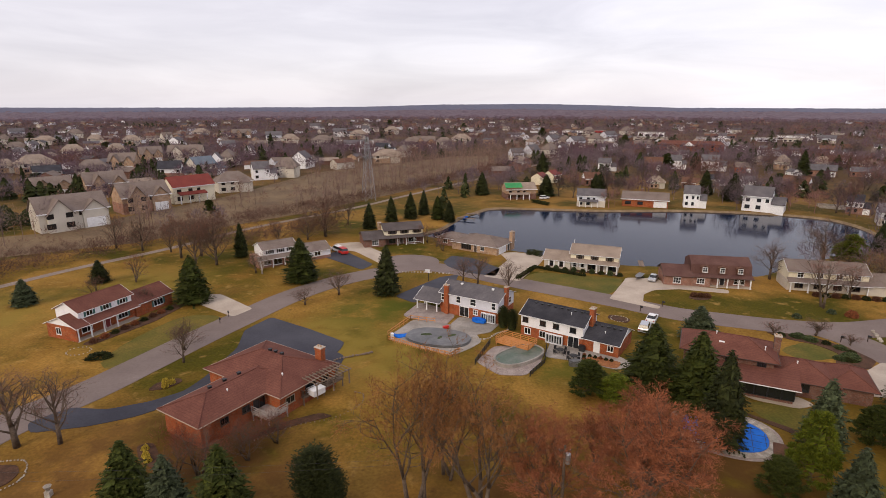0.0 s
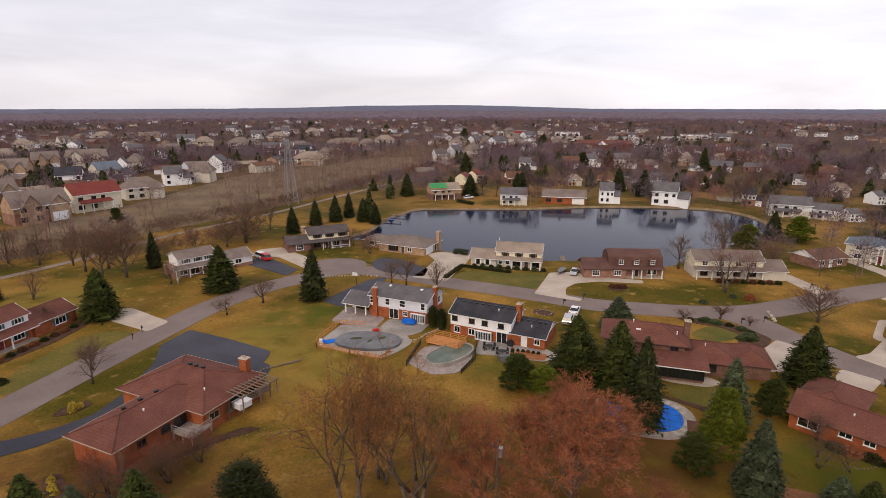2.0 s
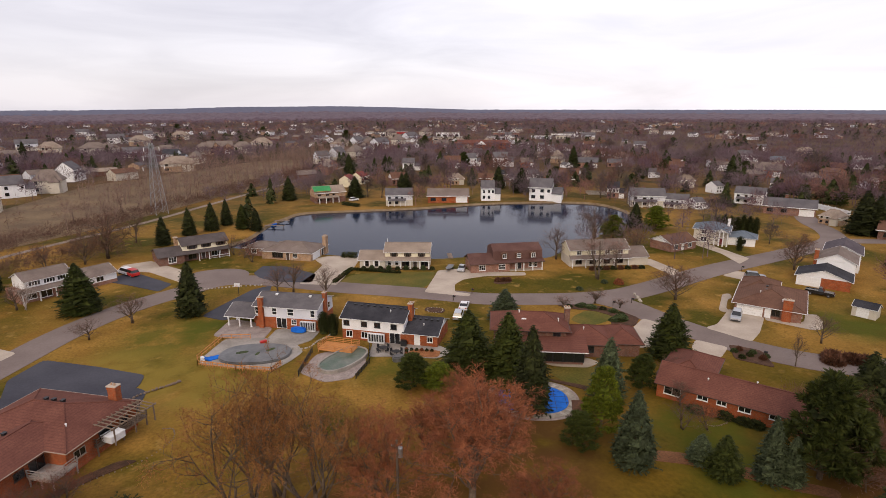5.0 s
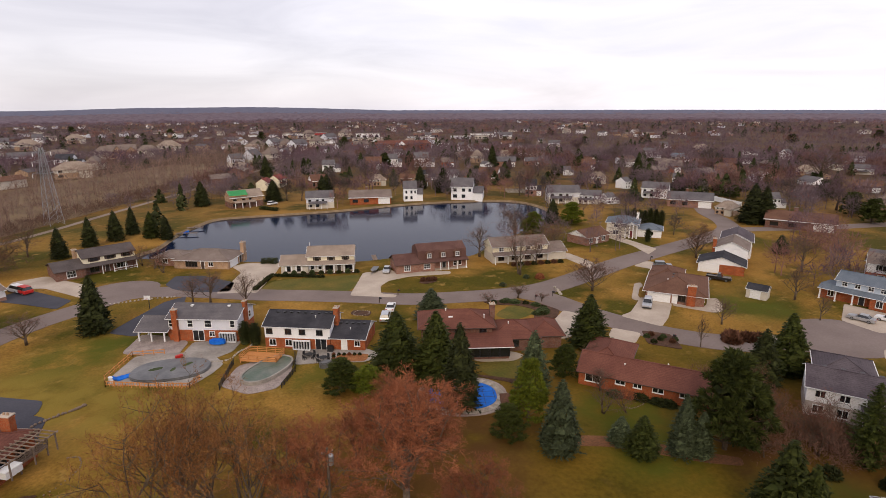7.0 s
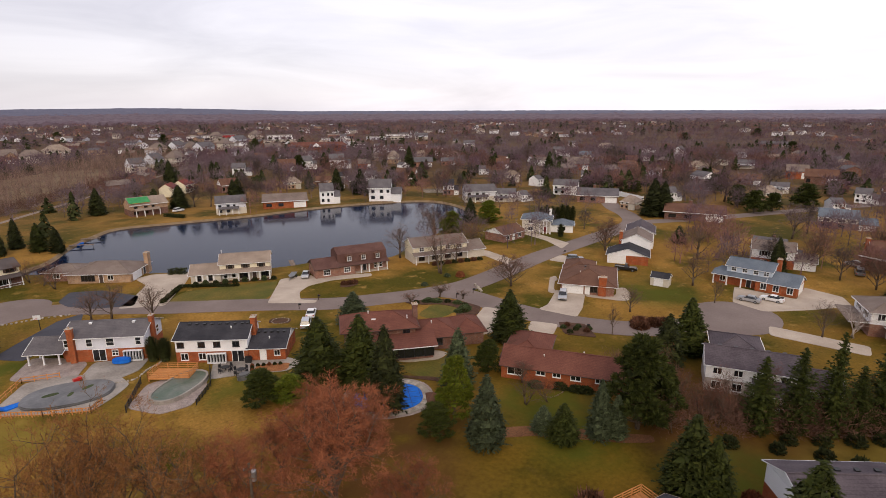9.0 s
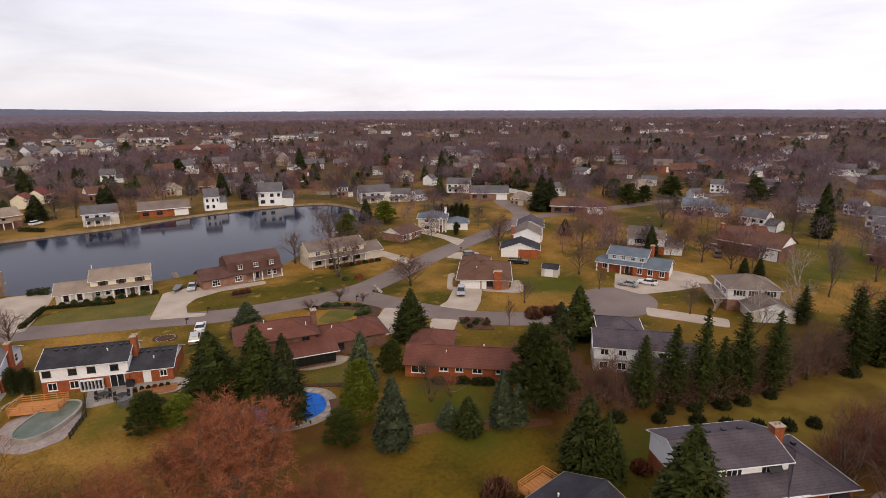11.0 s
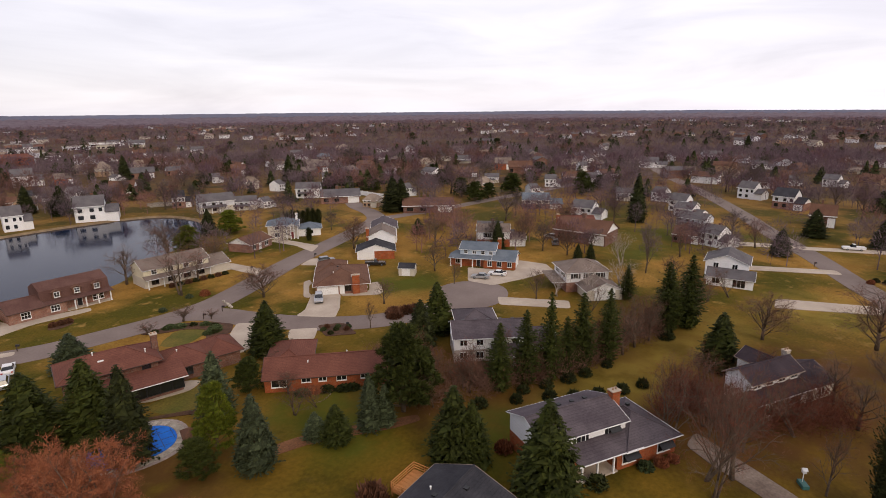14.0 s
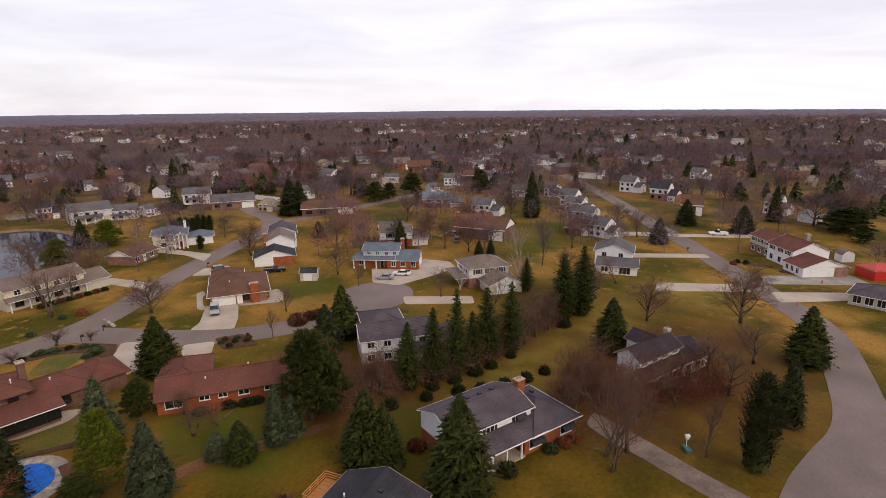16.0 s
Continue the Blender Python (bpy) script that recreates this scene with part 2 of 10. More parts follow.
bark = surface("bark", (0.075, 0.052, 0.037), (0.120, 0.087, 0.062), 1.5, 8, 0.95, 0.5, fine_amount=0.35)
bark_pale = surface("bark_pale", (0.30, 0.25, 0.22), (0.40, 0.34, 0.30), 1.5, 8, 0.95, 0.4, fine_amount=0.3)
twig_brown = foliage("twig_brown", (0.132, 0.064, 0.042), (0.180, 0.090, 0.060), (0.092, 0.044, 0.032), 0.3)
twig_orange = foliage("twig_orange", (0.252, 0.108, 0.036), (0.322, 0.144, 0.048), (0.168, 0.072, 0.028), 0.3)
twig_red = foliage("twig_red", (0.226, 0.076, 0.034), (0.290, 0.102, 0.046), (0.140, 0.046, 0.024), 0.3)
twig_plum = foliage("twig_plum", (0.146, 0.046, 0.027), (0.193, 0.063, 0.036), (0.094, 0.029, 0.019), 0.3)
twig_pale = foliage("twig_pale", (0.270, 0.194, 0.158), (0.330, 0.245, 0.198), (0.195, 0.137, 0.112), 0.3)
wood_grey = foliage("wood_grey", (0.118, 0.082, 0.092), (0.150, 0.108, 0.120), (0.082, 0.056, 0.064), 0.04, 0.30)
wood_tan = foliage("wood_tan", (0.162, 0.104, 0.082), (0.204, 0.136, 0.108), (0.110, 0.068, 0.056), 0.04, 0.35)
brush_brown = foliage("brush_brown", (0.128, 0.066, 0.048), (0.164, 0.090, 0.064), (0.084, 0.042, 0.033), 0.05, 0.35)
wood_mauve = foliage("wood_mauve", (0.110, 0.062, 0.078), (0.138, 0.082, 0.100), (0.074, 0.042, 0.056), 0.04, 0.30)
wood_dark = foliage("wood_dark", (0.058, 0.043, 0.046), (0.082, 0.062, 0.066), (0.040, 0.030, 0.033), 0.04, 0.30)
wood_russet = foliage("wood_russet", (0.162, 0.080, 0.068), (0.194, 0.100, 0.084), (0.110, 0.054, 0.048), 0.04, 0.30)
# far woods and hills: the haze of distance is put into their colour
wood_far_haze = foliage("wood_far_haze", (0.104, 0.070, 0.086), (0.142, 0.100, 0.118), (0.064, 0.044, 0.058), 0.03, 0.0)
wood_distant_haze = foliage("wood_distant_haze", (0.084, 0.086, 0.132), (0.118, 0.116, 0.162), (0.056, 0.060, 0.098), 0.02, 0.0)
bud_pink = foliage("bud_pink", (0.300, 0.140, 0.117), (0.360, 0.182, 0.150), (0.210, 0.091, 0.078), 0.4)
needle_dark = foliage("needle_dark", (0.015, 0.019, 0.006), (0.027, 0.032, 0.008), (0.044, 0.049, 0.012), 0.6)
needle_green = foliage("needle_green", (0.020, 0.027, 0.005), (0.033, 0.042, 0.007), (0.056, 0.062, 0.011), 0.6)
needle_blue = foliage("needle_blue", (0.031, 0.041, 0.020), (0.052, 0.066, 0.032), (0.086, 0.104, 0.051), 0.6)
needle_lime = foliage("needle_lime", (0.056, 0.078, 0.006), (0.096, 0.122, 0.010), (0.150, 0.148, 0.014), 0.6)
shrub_green = foliage("shrub_green", (0.027, 0.045, 0.016), (0.050, 0.068, 0.024), (0.072, 0.075, 0.032), 1.0)
shrub_gold = foliage("shrub_gold", (0.40, 0.30, 0.04), (0.50, 0.38, 0.06), (0.30, 0.20, 0.03), 1.0)
shrub_brown = foliage("shrub_brown", (0.104, 0.045, 0.026), (0.152, 0.068, 0.039), (0.072, 0.034, 0.023), 1.0)

# window glass: dark rooms behind a clear, glossy pane
glass, ns, ls, bsdf = nodes_of("glass")
put(bsdf, "Base Color", (0.012, 0.014, 0.017, 1)), put(bsdf, "Roughness", 0.06), put(bsdf, "Specular IOR Level", 0.7)

# lake water: dark and still, with the finest ripple
water_mat, ns, ls, bsdf = nodes_of("water")
put(bsdf, "Base Color", (0.006, 0.013, 0.034, 1)), put(bsdf, "Roughness", 0.10), put(bsdf, "IOR", 1.33), put(bsdf, "Specular IOR Level", 0.13)
co = ns.new("ShaderNodeTexCoord").outputs["Object"]
rip = noise_fac(ns, ls, co, 1.4, 4.0, 0.2, 0.8)
bn = ns.new("ShaderNodeBump")
put(bn, "Strength", 0.05), put(bn, "Distance", 0.05)
ls.new(rip, bn.inputs["Height"])
ls.new(bn.outputs["Normal"], bsdf.inputs["Normal"])

# ground: winter lawn, straw-coloured with green patches; leaf litter far out and under the woods
grass_mat, ns, ls, bsdf = nodes_of("winter_grass")
co = ns.new("ShaderNodeTexCoord").outputs["Object"]
lawn = mixer(ns, ls, noise_fac(ns, ls, co, 0.028, 6.0, 0.42, 0.60), (0.302, 0.162, 0.036), (0.120, 0.081, 0.010))
lawn = mixer(ns, ls, noise_fac(ns, ls, co, 0.13, 6.0, 0.46, 0.68), lawn, (0.202, 0.106, 0.020))
lawn = mixer(ns, ls, noise_fac(ns, ls, co, 0.042, 5.0, 0.47, 0.60), lawn, (0.068, 0.058, 0.005))
lawn = mixer(ns, ls, noise_fac(ns, ls, co, 0.34, 5.0, 0.58, 0.80), lawn, (0.350, 0.208, 0.064))
lawn = mixer(ns, ls, noise_fac(ns, ls, co, 0.6, 4.0, 0.62, 0.78), lawn, (0.080, 0.047, 0.011))
lawn = mixer(ns, ls, 1.0, lawn, mixer(ns, ls, noise_fac(ns, ls, co, 2.2, 5.0, 0.25, 0.75), (0.66, 0.66, 0.64), (1.28, 1.27, 1.24)), "MULTIPLY")
# a greener lawn in the eastern gardens, its colour darkened to dim that side
off = ns.new("ShaderNodeVectorMath")
off.operation = "DISTANCE"
ls.new(co, off.inputs[0])
off.inputs[1].default_value = (58, 12, 0)
dim_near = ns.new("ShaderNodeMapRange")
put(dim_near, "From Min", 72.0), put(dim_near, "From Max", 36.0)
ls.new(off.outputs["Value"], dim_near.inputs["Value"])
dim_lawn = mixer(ns, ls, noise_fac(ns, ls, co, 0.11, 6.0, 0.40, 0.62), (0.132, 0.078, 0.008), (0.056, 0.043, 0.004))
dim_lawn = mixer(ns, ls, 1.0, dim_lawn, mixer(ns, ls, noise_fac(ns, ls, co, 1.6, 5.0, 0.25, 0.75), (0.66, 0.66, 0.66), (1.3, 1.3, 1.3)), "MULTIPLY")
dim_mix = ns.new("ShaderNodeMath")
dim_mix.operation = "MULTIPLY"
dim_mix.inputs[1].default_value = 0.85
ls.new(dim_near.outputs["Result"], dim_mix.inputs[0])
lawn = mixer(ns, ls, dim_mix.outputs[0], lawn, dim_lawn)
# patches: centre, radius, tone
LITTER, GREEN, GOLD = (0.098, 0.044, 0.014), (0.070, 0.078, 0.008), (0.215, 0.150, 0.028)
ragged = noise_fac(ns, ls, co, 0.22, 6.0, 0.25, 0.75)
for px, py, pr, tone in ((86, -14, 24, LITTER), (74, -4, 13, LITTER), (98, -24, 14, LITTER), (70, 40, 14, LITTER), (66, 30, 11, LITTER), (76, 22, 9, LITTER), (90, 12, 8, LITTER), (104, 5, 8, LITTER), (-38, 56, 17, LITTER), (-22, 54, 12, LITTER), (33, 55, 11, LITTER), (4, 48, 15, LITTER), (20, 46, 16, LITTER),
                         (-17, 107, 11, GREEN), (-10, 112, 8, GREEN), (20, 84, 9, GREEN), (112, 68, 11, GREEN), (56, 50, 9, GREEN), (52, 40, 8, GREEN), (60, 22, 9, GREEN), (196, 4, 26, GREEN), (170, 20, 14, GREEN), (-72, 128, 16, GOLD), (-96, 104, 18, GOLD), (73, 14, 8, GOLD), (84, 8, 9, GOLD), (97, 2, 9, GOLD), (112, -2, 10, GOLD), (132, -22, 13, GOLD), (-12, 88, 14, GOLD), (-24, 96, 10, GOLD)):
    gap = ns.new("ShaderNodeVectorMath")
    gap.operation = "DISTANCE"
    ls.new(co, gap.inputs[0])
    gap.inputs[1].default_value = (px, py, 0)
    near = ns.new("ShaderNodeMapRange")
    put(near, "From Min", pr * 1.15), put(near, "From Max", pr * 0.4), put(near, "To Max", 1.7)
    ls.new(gap.outputs["Value"], near.inputs["Value"])
    amount = ns.new("ShaderNodeMath")
    amount.operation, amount.use_clamp = "MULTIPLY", True
    ls.new(near.outputs["Result"], amount.inputs[0])
    ls.new(ragged, amount.inputs[1])
    lawn = mixer(ns, ls, amount.outputs[0], lawn, mixer(ns, ls, 0.22, tone, lawn))
dist = ns.new("ShaderNodeVectorMath")
dist.operation = "LENGTH"
ls.new(co, dist.inputs[0])
ring = ns.new("ShaderNodeMapRange")
put(ring, "From Min", 190.0), put(ring, "From Max", 470.0)
ls.new(dist.outputs["Value"], ring.inputs["Value"])
litter = mixer(ns, ls, noise_fac(ns, ls, co, 0.012, 6.0, 0.4, 0.6), (0.060, 0.034, 0.026), (0.100, 0.062, 0.034))
ls.new(mixer(ns, ls, ring.outputs["Result"], lawn, litter), bsdf.inputs["Base Color"])
put(bsdf, "Roughness", 0.95), put(bsdf, "Specular IOR Level", 0.1)
bn = ns.new("ShaderNodeBump")
put(bn, "Strength", 0.5), put(bn, "Distance", 0.08)
ls.new(noise_fac(ns, ls, co, 3.0, 5.0, 0.2, 0.8), bn.inputs["Height"])
ls.new(bn.outputs["Normal"], bsdf.inputs["Normal"])

# old road asphalt, bleached, with darker wheel tracks and patches
road_mat = surface("road", (0.160, 0.122, 0.108), (0.205, 0.160, 0.143), 0.10, 2.5, 0.92, 0.1, fine_amount=0.1)


# ---------------------------------------------------------------- building helpers
class Geo:
    """A list of corners and faces that becomes one mesh."""

    def __init__(self):
        self.v, self.f = [], []

    def add(self, verts, faces):
        k = len(self.v)
        self.v += [tuple(p) for p in verts]
        self.f += [tuple(i + k for i in f) for f in faces]
        return self

    def box(self, x0, x1, y0, y1, z0, z1):
        return self.add([(x0, y0, z0), (x1, y0, z0), (x1, y1, z0), (x0, y1, z0), (x0, y0, z1), (x1, y0, z1), (x1, y1, z1), (x0, y1, z1)],
                        [(3, 2, 1, 0), (4, 5, 6, 7), (0, 1, 5, 4), (1, 2, 6, 5), (2, 3, 7, 6), (3, 0, 4, 7)])

    def tube(self, p, q, r0, r1, sides=6, cap=True):
        p, q = Vector(p), Vector(q)
        d = (q - p).normalized()
        a = d.orthogonal().normalized()
        b = d.cross(a)
        ring = [a * math.cos(2 * math.pi * i / sides) + b * math.sin(2 * math.pi * i / sides) for i in range(sides)]
        vs = [p + c * r0 for c in ring] + [q + c * r1 for c in ring]
        fs = [(i, (i + 1) % sides, sides + (i + 1) % sides, sides + i) for i in range(sides)]
        if cap:
            fs += [tuple(range(sides - 1, -1, -1)), tuple(range(sides, 2 * sides))]
        return self.add(vs, fs)

    def prism(self, outline, z0, z1):
        """A flat outline, counter-clockwise, raised from z0 to z1."""
        n = len(outline)
        vs = [(x, y, z0) for x, y in outline] + [(x, y, z1) for x, y in outline]
        return self.add(vs, [tuple(range(n - 1, -1, -1)), tuple(range(n, 2 * n))] + [(i, (i + 1) % n, n + (i + 1) % n, n + i) for i in range(n)])

    def solid(self, tops, drop):
        """Faces given as lists of 3D points, closed downwards by drop."""
        for poly in tops:
            n = len(poly)
            vs = list(poly) + [(p[0], p[1], p[2] - drop) for p in poly]
            self.add(vs, [tuple(range(n)), tuple(range(2 * n - 1, n - 1, -1))] + [(i, n + i, n + (i + 1) % n, (i + 1) % n) for i in range(n)])
        return self

    def mesh(self, name, mat, smooth=False):
        me = bpy.data.meshes.new(name)
        me.from_pydata(self.v, [], self.f)
        me.materials.append(mat)
        if smooth:
            me.polygons.foreach_set("use_smooth", [True] * len(me.polygons))
        me.update()
        return me


def part(name, geo, material, parent=None, label="", at=None, smooth=False):
    """Links geo (or a mesh made before) as one mesh object under its thing."""
    me = geo.mesh(name, material, smooth) if isinstance(geo, Geo) else geo
    ob = new(name, me)
    if parent is not None:
        ob.parent = parent
    if at is not None:
        ob.matrix_basis = at
    return tagged(ob, label)


def thing(name, label, category, x=0.0, y=0.0, yaw=0.0, group="", z=0.0):
    ob = new(name)
    ob.empty_display_size = 0.5
    ob.matrix_basis = pose(x, y, z, 0, 0, yaw)
    return tagged(ob, label, category, group)


def spline(points, closed=False, step=8):
    """A smooth line through the points."""
    pts, out = [Vector(p) for p in points], []
    n = len(pts)
    for i in range(n if closed else n - 1):
        if closed:
            a, b, c, d = pts[i - 1], pts[i], pts[(i + 1) % n], pts[(i + 2) % n]
        else:
            a, b, c, d = pts[max(i - 1, 0)], pts[i], pts[i + 1], pts[min(i + 2, n - 1)]
        for k in range(step):
            t = k / step
            out.append(0.5 * ((2 * b) + (c - a) * t + (2 * a - 5 * b + 4 * c - d) * t * t + (3 * b - a - 3 * c + d) * t ** 3))
    if not closed:
        out.append(pts[-1])
    return out


def inside(x, y, poly):
    hit, n = False, len(poly)
    for i in range(n):
        (xa, ya), (xb, yb) = poly[i][:2], poly[i - 1][:2]
        if (ya > y) != (yb > y) and x < (xb - xa) * (y - ya) / (yb - ya) + xa:
            hit = not hit
    return hit

from mathutils import geometry
# ---------------------------------------------------------------- ground, lake, roads
LAKE = spline([(-8, 181), (-3, 175), (3, 171), (12, 164), (22, 157.6), (29, 153), (40, 147), (50, 142.6), (61, 141), (72, 136), (80, 132.5), (90, 138), (104, 147), (126, 156), (146, 176), (152, 196),
               (147, 211), (125, 221), (98, 226), (70, 225.5), (42, 229), (22, 231), (13, 221), (6, 209), (-1, 190)], closed=True, step=5)
LAKE = [(p.x, p.y) for p in LAKE]


def smooth(a, b, v):
    t = min(max((v - a) / (b - a), 0.0), 1.0)
    return t * t * (3 - 2 * t)


SKYLINE_AZ = (-70, -14, -6, 0, 9, 15, 23, 40, 74, 95, 113, 135)
SKYLINE_UP = (-0.07, -0.07, 0.05, 0.22, 0.26, 0.16, -0.10, -0.15, -0.23, -0.36, -0.48, -0.52)


def skyline(az):
    """Height in degrees at which the farthest land meets the sky."""
    return float(np.interp(az, SKYLINE_AZ, SKYLINE_UP))


def rise(x, y):
    """Height of the land: level near by, gently rolling far out, up to a low wooded ridge in the north."""
    r = math.hypot(x, y)
    az = math.degrees(math.atan2(x, y))
    roll = noise.noise(Vector((x * 0.0011, y * 0.0011, 3.0)))
    return smooth(420, 1500, r) * 3 * (roll + 0.3) + smooth(1700, 4700, r) * (42 + 4700 * math.tan(radians(skyline(az))) - 12 + 3 * roll)


def ground_sheet():
    rng = random.Random(4)
    pts = [Vector(p) for p in LAKE]
    n = len(pts)
    edges = [(i, (i + 1) % n) for i in range(n)]
    for r in (14, 30, 50, 75, 100, 130, 160, 200, 245, 290, 340, 400, 470, 560, 680, 820, 1000, 1200, 1450, 1750, 2100, 2500, 2950, 3450, 4000, 4800):
        for k in range(56):
            a = 2 * math.pi * (k + rng.random() * 0.5) / 56
            p = Vector((r * math.sin(a), r * math.cos(a)))
            if min((p - q).length for q in pts[:n]) > 2.5:
                pts.append(p)
    vs, _, fs, *_ = geometry.delaunay_2d_cdt(pts, edges, [], 0, 1e-4)
    g = Geo()
    g.v = [(v.x, v.y, rise(v.x, v.y)) for v in vs]
    g.f = [tuple(f) for f in fs if not inside(sum(vs[i].x for i in f) / 3, sum(vs[i].y for i in f) / 3, LAKE)]
    return g



ground = tagged(part("ground", ground_sheet(), grass_mat), "straw-coloured winter lawns with green patches", "ground", kind="structure")

bank = Geo()
centre = Vector((75, 185))
for i in range(len(LAKE)):
    a, b = Vector(LAKE[i]), Vector(LAKE[(i + 1) % len(LAKE)])
    a2, b2 = a + (centre - a).normalized() * 1.4, b + (centre - b).normalized() * 1.4
    bank.add([(a.x, a.y, 0), (b.x, b.y, 0), (b2.x, b2.y, -1.0), (a2.x, a2.y, -1.0)], [(0, 1, 2, 3)])
tagged(part("lake_bank", bank, surface("bank_earth", (0.16, 0.11, 0.06), (0.24, 0.17, 0.10), 0.4, 3, 0.95, 0.4)), "bare earth bank round the lake", "bank", kind="structure")
lake = Geo().add([(x, y, -0.75) for x, y in LAKE], [tuple(range(len(LAKE)))])
tagged(part("water", lake, water_mat), "dark still lake reflecting trees and cloud", "lake", kind="structure")


def strip(points, width, z=0.06, widths=None):
    """A road: its line, full width, as a low slab with sides."""
    line = spline(points, step=6)
    left, right = [], []
    for i, p in enumerate(line):
        d = (line[min(i + 1, len(line) - 1)] - line[max(i - 1, 0)]).normalized()
        n = Vector((-d.y, d.x))
        left.append(p + n * width / 2), right.append(p - n * width / 2)
    g = Geo()
    for i in range(len(line) - 1):
        q = [right[i], right[i + 1], left[i + 1], left[i]]
        zs = [rise(p.x, p.y) + z for p in q]
        g.add([(p.x, p.y, h) for p, h in zip(q, zs)] + [(p.x, p.y, h - z - 0.02) for p, h in zip(q, zs)], [(0, 1, 2, 3), (0, 4, 5, 1), (3, 2, 6, 7)])
    return g


def road(points, width, z=0.06, mat=None, name="road", label="bleached grey asphalt street"):
    return tagged(part(name, strip(points, width, z), mat or road_mat), label, name, kind="structure")


def slab(outline, mat, label, name="driveway", z=0.075, round_off=True):
    """A driveway, patio or bed: an outline with softened corners."""
    pts = [Vector(p) for p in outline]
    area = sum(pts[i - 1].x * pts[i].y - pts[i].x * pts[i - 1].y for i in range(len(pts)))
    if area < 0:
        pts.reverse()
    if round_off:
        out = []
        for i, p in enumerate(pts):
            a, b = pts[i - 1], pts[(i + 1) % len(pts)]
            ra, rb = min(0.9, (a - p).length * 0.3), min(0.9, (b - p).length * 0.3)
            s, e = p + (a - p).normalized() * ra, p + (b - p).normalized() * rb
            out += [s, (s + p * 2 + e) / 4, e]
        pts = out
    return tagged(part(name, Geo().prism([(p.x, p.y) for p in pts], -0.02, z), mat), label, name, kind="structure")


road([(-64, 40), (-61.5, 58), (-58.5, 67), (-54.1, 74.5), (-50.5, 83), (-46.4, 93), (-40.8, 105.3), (-34.6, 118), (-26.5, 128.5), (-17, 136), (-8, 141.5), (1, 139.5), (10, 133.6), (20, 126.2), (28.6, 120.8),
      (39.5, 113.6), (49, 106.8), (59, 102.8), (68.6, 99.7), (79, 98.2), (89.6, 99.8), (105.5, 103.8), (118.2, 106.6), (138, 109.8), (160, 113.5), (178, 118), (190, 128), (200, 142), (214, 156)], 7.6)
road([(73, 99), (76.2, 93), (77.3, 86), (78.9, 77.3), (82.8, 66.4), (89.2, 57.6), (98.5, 51.6), (110, 48)], 7.4, 0.064)
slab([(111 + 10.2 * math.cos(a), 48.2 + 8.8 * math.sin(a)) for a in [i * math.pi / 14 for i in range(28)]], road_mat, "bleached asphalt turning circle of a dead-end street", "road", 0.068, False)
slab([(-9.5 + 8.5 * math.cos(a), 146.5 + 7.0 * math.sin(a)) for a in [i * math.pi / 14 for i in range(28)]], road_mat, "bleached asphalt bulb at a street bend", "road", 0.068, False)
road([(40, -22), (52, -22.5), (60, -25.6), (67, -30.0), (73, -34.2), (79, -36.9), (86.3, -38.9), (96.2, -41), (108.4, -43), (116.9, -42.8), (124, -41.4), (141.7, -37.6), (158.7, -33.3), (180.8, -28.4), (205.4, -21.4), (241, -13.3), (276, -4.2), (316, 8),
      (360, 22), (420, 40), (520, 70), (700, 118)], 6.8)
slab([(58, -26), (66, -33.5), (74, -38.5), (84, -42.5), (80, -47), (72, -50), (60, -46), (52, -36), (50, -27)], road_mat, "wide bleached asphalt bend of the street", "road", 0.066)
road([(178, 118), (192, 112), (210, 104), (235, 96), (270, 84), (320, 66)], 6.4, 0.05)
# the old rail bed, a pale gravel track beside the power line
road([(-122, 96), (-106.7, 124.3), (-97.2, 141.5), (-83.7, 160.9), (-68.1, 190), (-39.3, 228), (-17.8, 263), (15.2, 317), (70, 408), (146, 536), (274, 734), (420, 960)], 2.7, 0.05, gravel, "track", "pale gravel track along an old rail bed")

slab([(-57, 66), (-53.6, 70), (-48.2, 69.4), (-43.1, 71.6), (-39.5, 74.6), (-38.2, 79), (-37, 90), (-38.5, 98), (-35.4, 104.7), (-26, 98.5), (-18.1, 92.5), (-18.4, 88.7), (-21.6, 84.7), (-25, 87.5), (-31.5, 88.6), (-33.5, 82), (-34.6, 77.5), (-37.5, 72.6), (-43, 67.6), (-48.2, 65.2), (-55, 63.6)],
     asphalt_new, "fresh black asphalt drive curving past the house")
slab([(-24.5, 84.5), (-19, 88.6), (-17, 86.5), (-17.5, 80), (-20, 77)], asphalt_new, "black asphalt pad behind the ranch house", z=0.08)
slab([(-54.5, 118.5), (-51.5, 119), (-40.8, 109.6), (-43.3, 104.9), (-56.5, 114.5)], concrete, "pale concrete driveway")
slab([(-36.5, 153), (-30, 158.5), (-19.2, 143.5), (-21.6, 138.4), (-28.9, 146)], asphalt_new, "dark asphalt driveway")
slab([(-34, 167), (-27.2, 169), (-15, 151.8), (-17.5, 144.5), (-26, 157), (-34.5, 161)], concrete, "pale concrete driveway")
slab([(-11, 117.6), (-6.6, 124), (-0.6, 132), (4.0, 134), (3.2, 129), (-2, 118), (-6.4, 113.2)], asphalt_new, "dark asphalt driveway")
slab([(2.6, 152.5), (9, 149.5), (15.4, 139.4), (13.4, 132.6), (6, 136), (1.5, 141), (0, 146)], asphalt_new, "dark asphalt loop drive")
slab([(16.8, 155), (21.1, 156.6), (30.0, 152), (26.5, 143.5), (18.9, 128.4), (10.2, 132.6), (14.5, 139.5), (18.2, 147.5)], concrete, "wide pale concrete driveway")
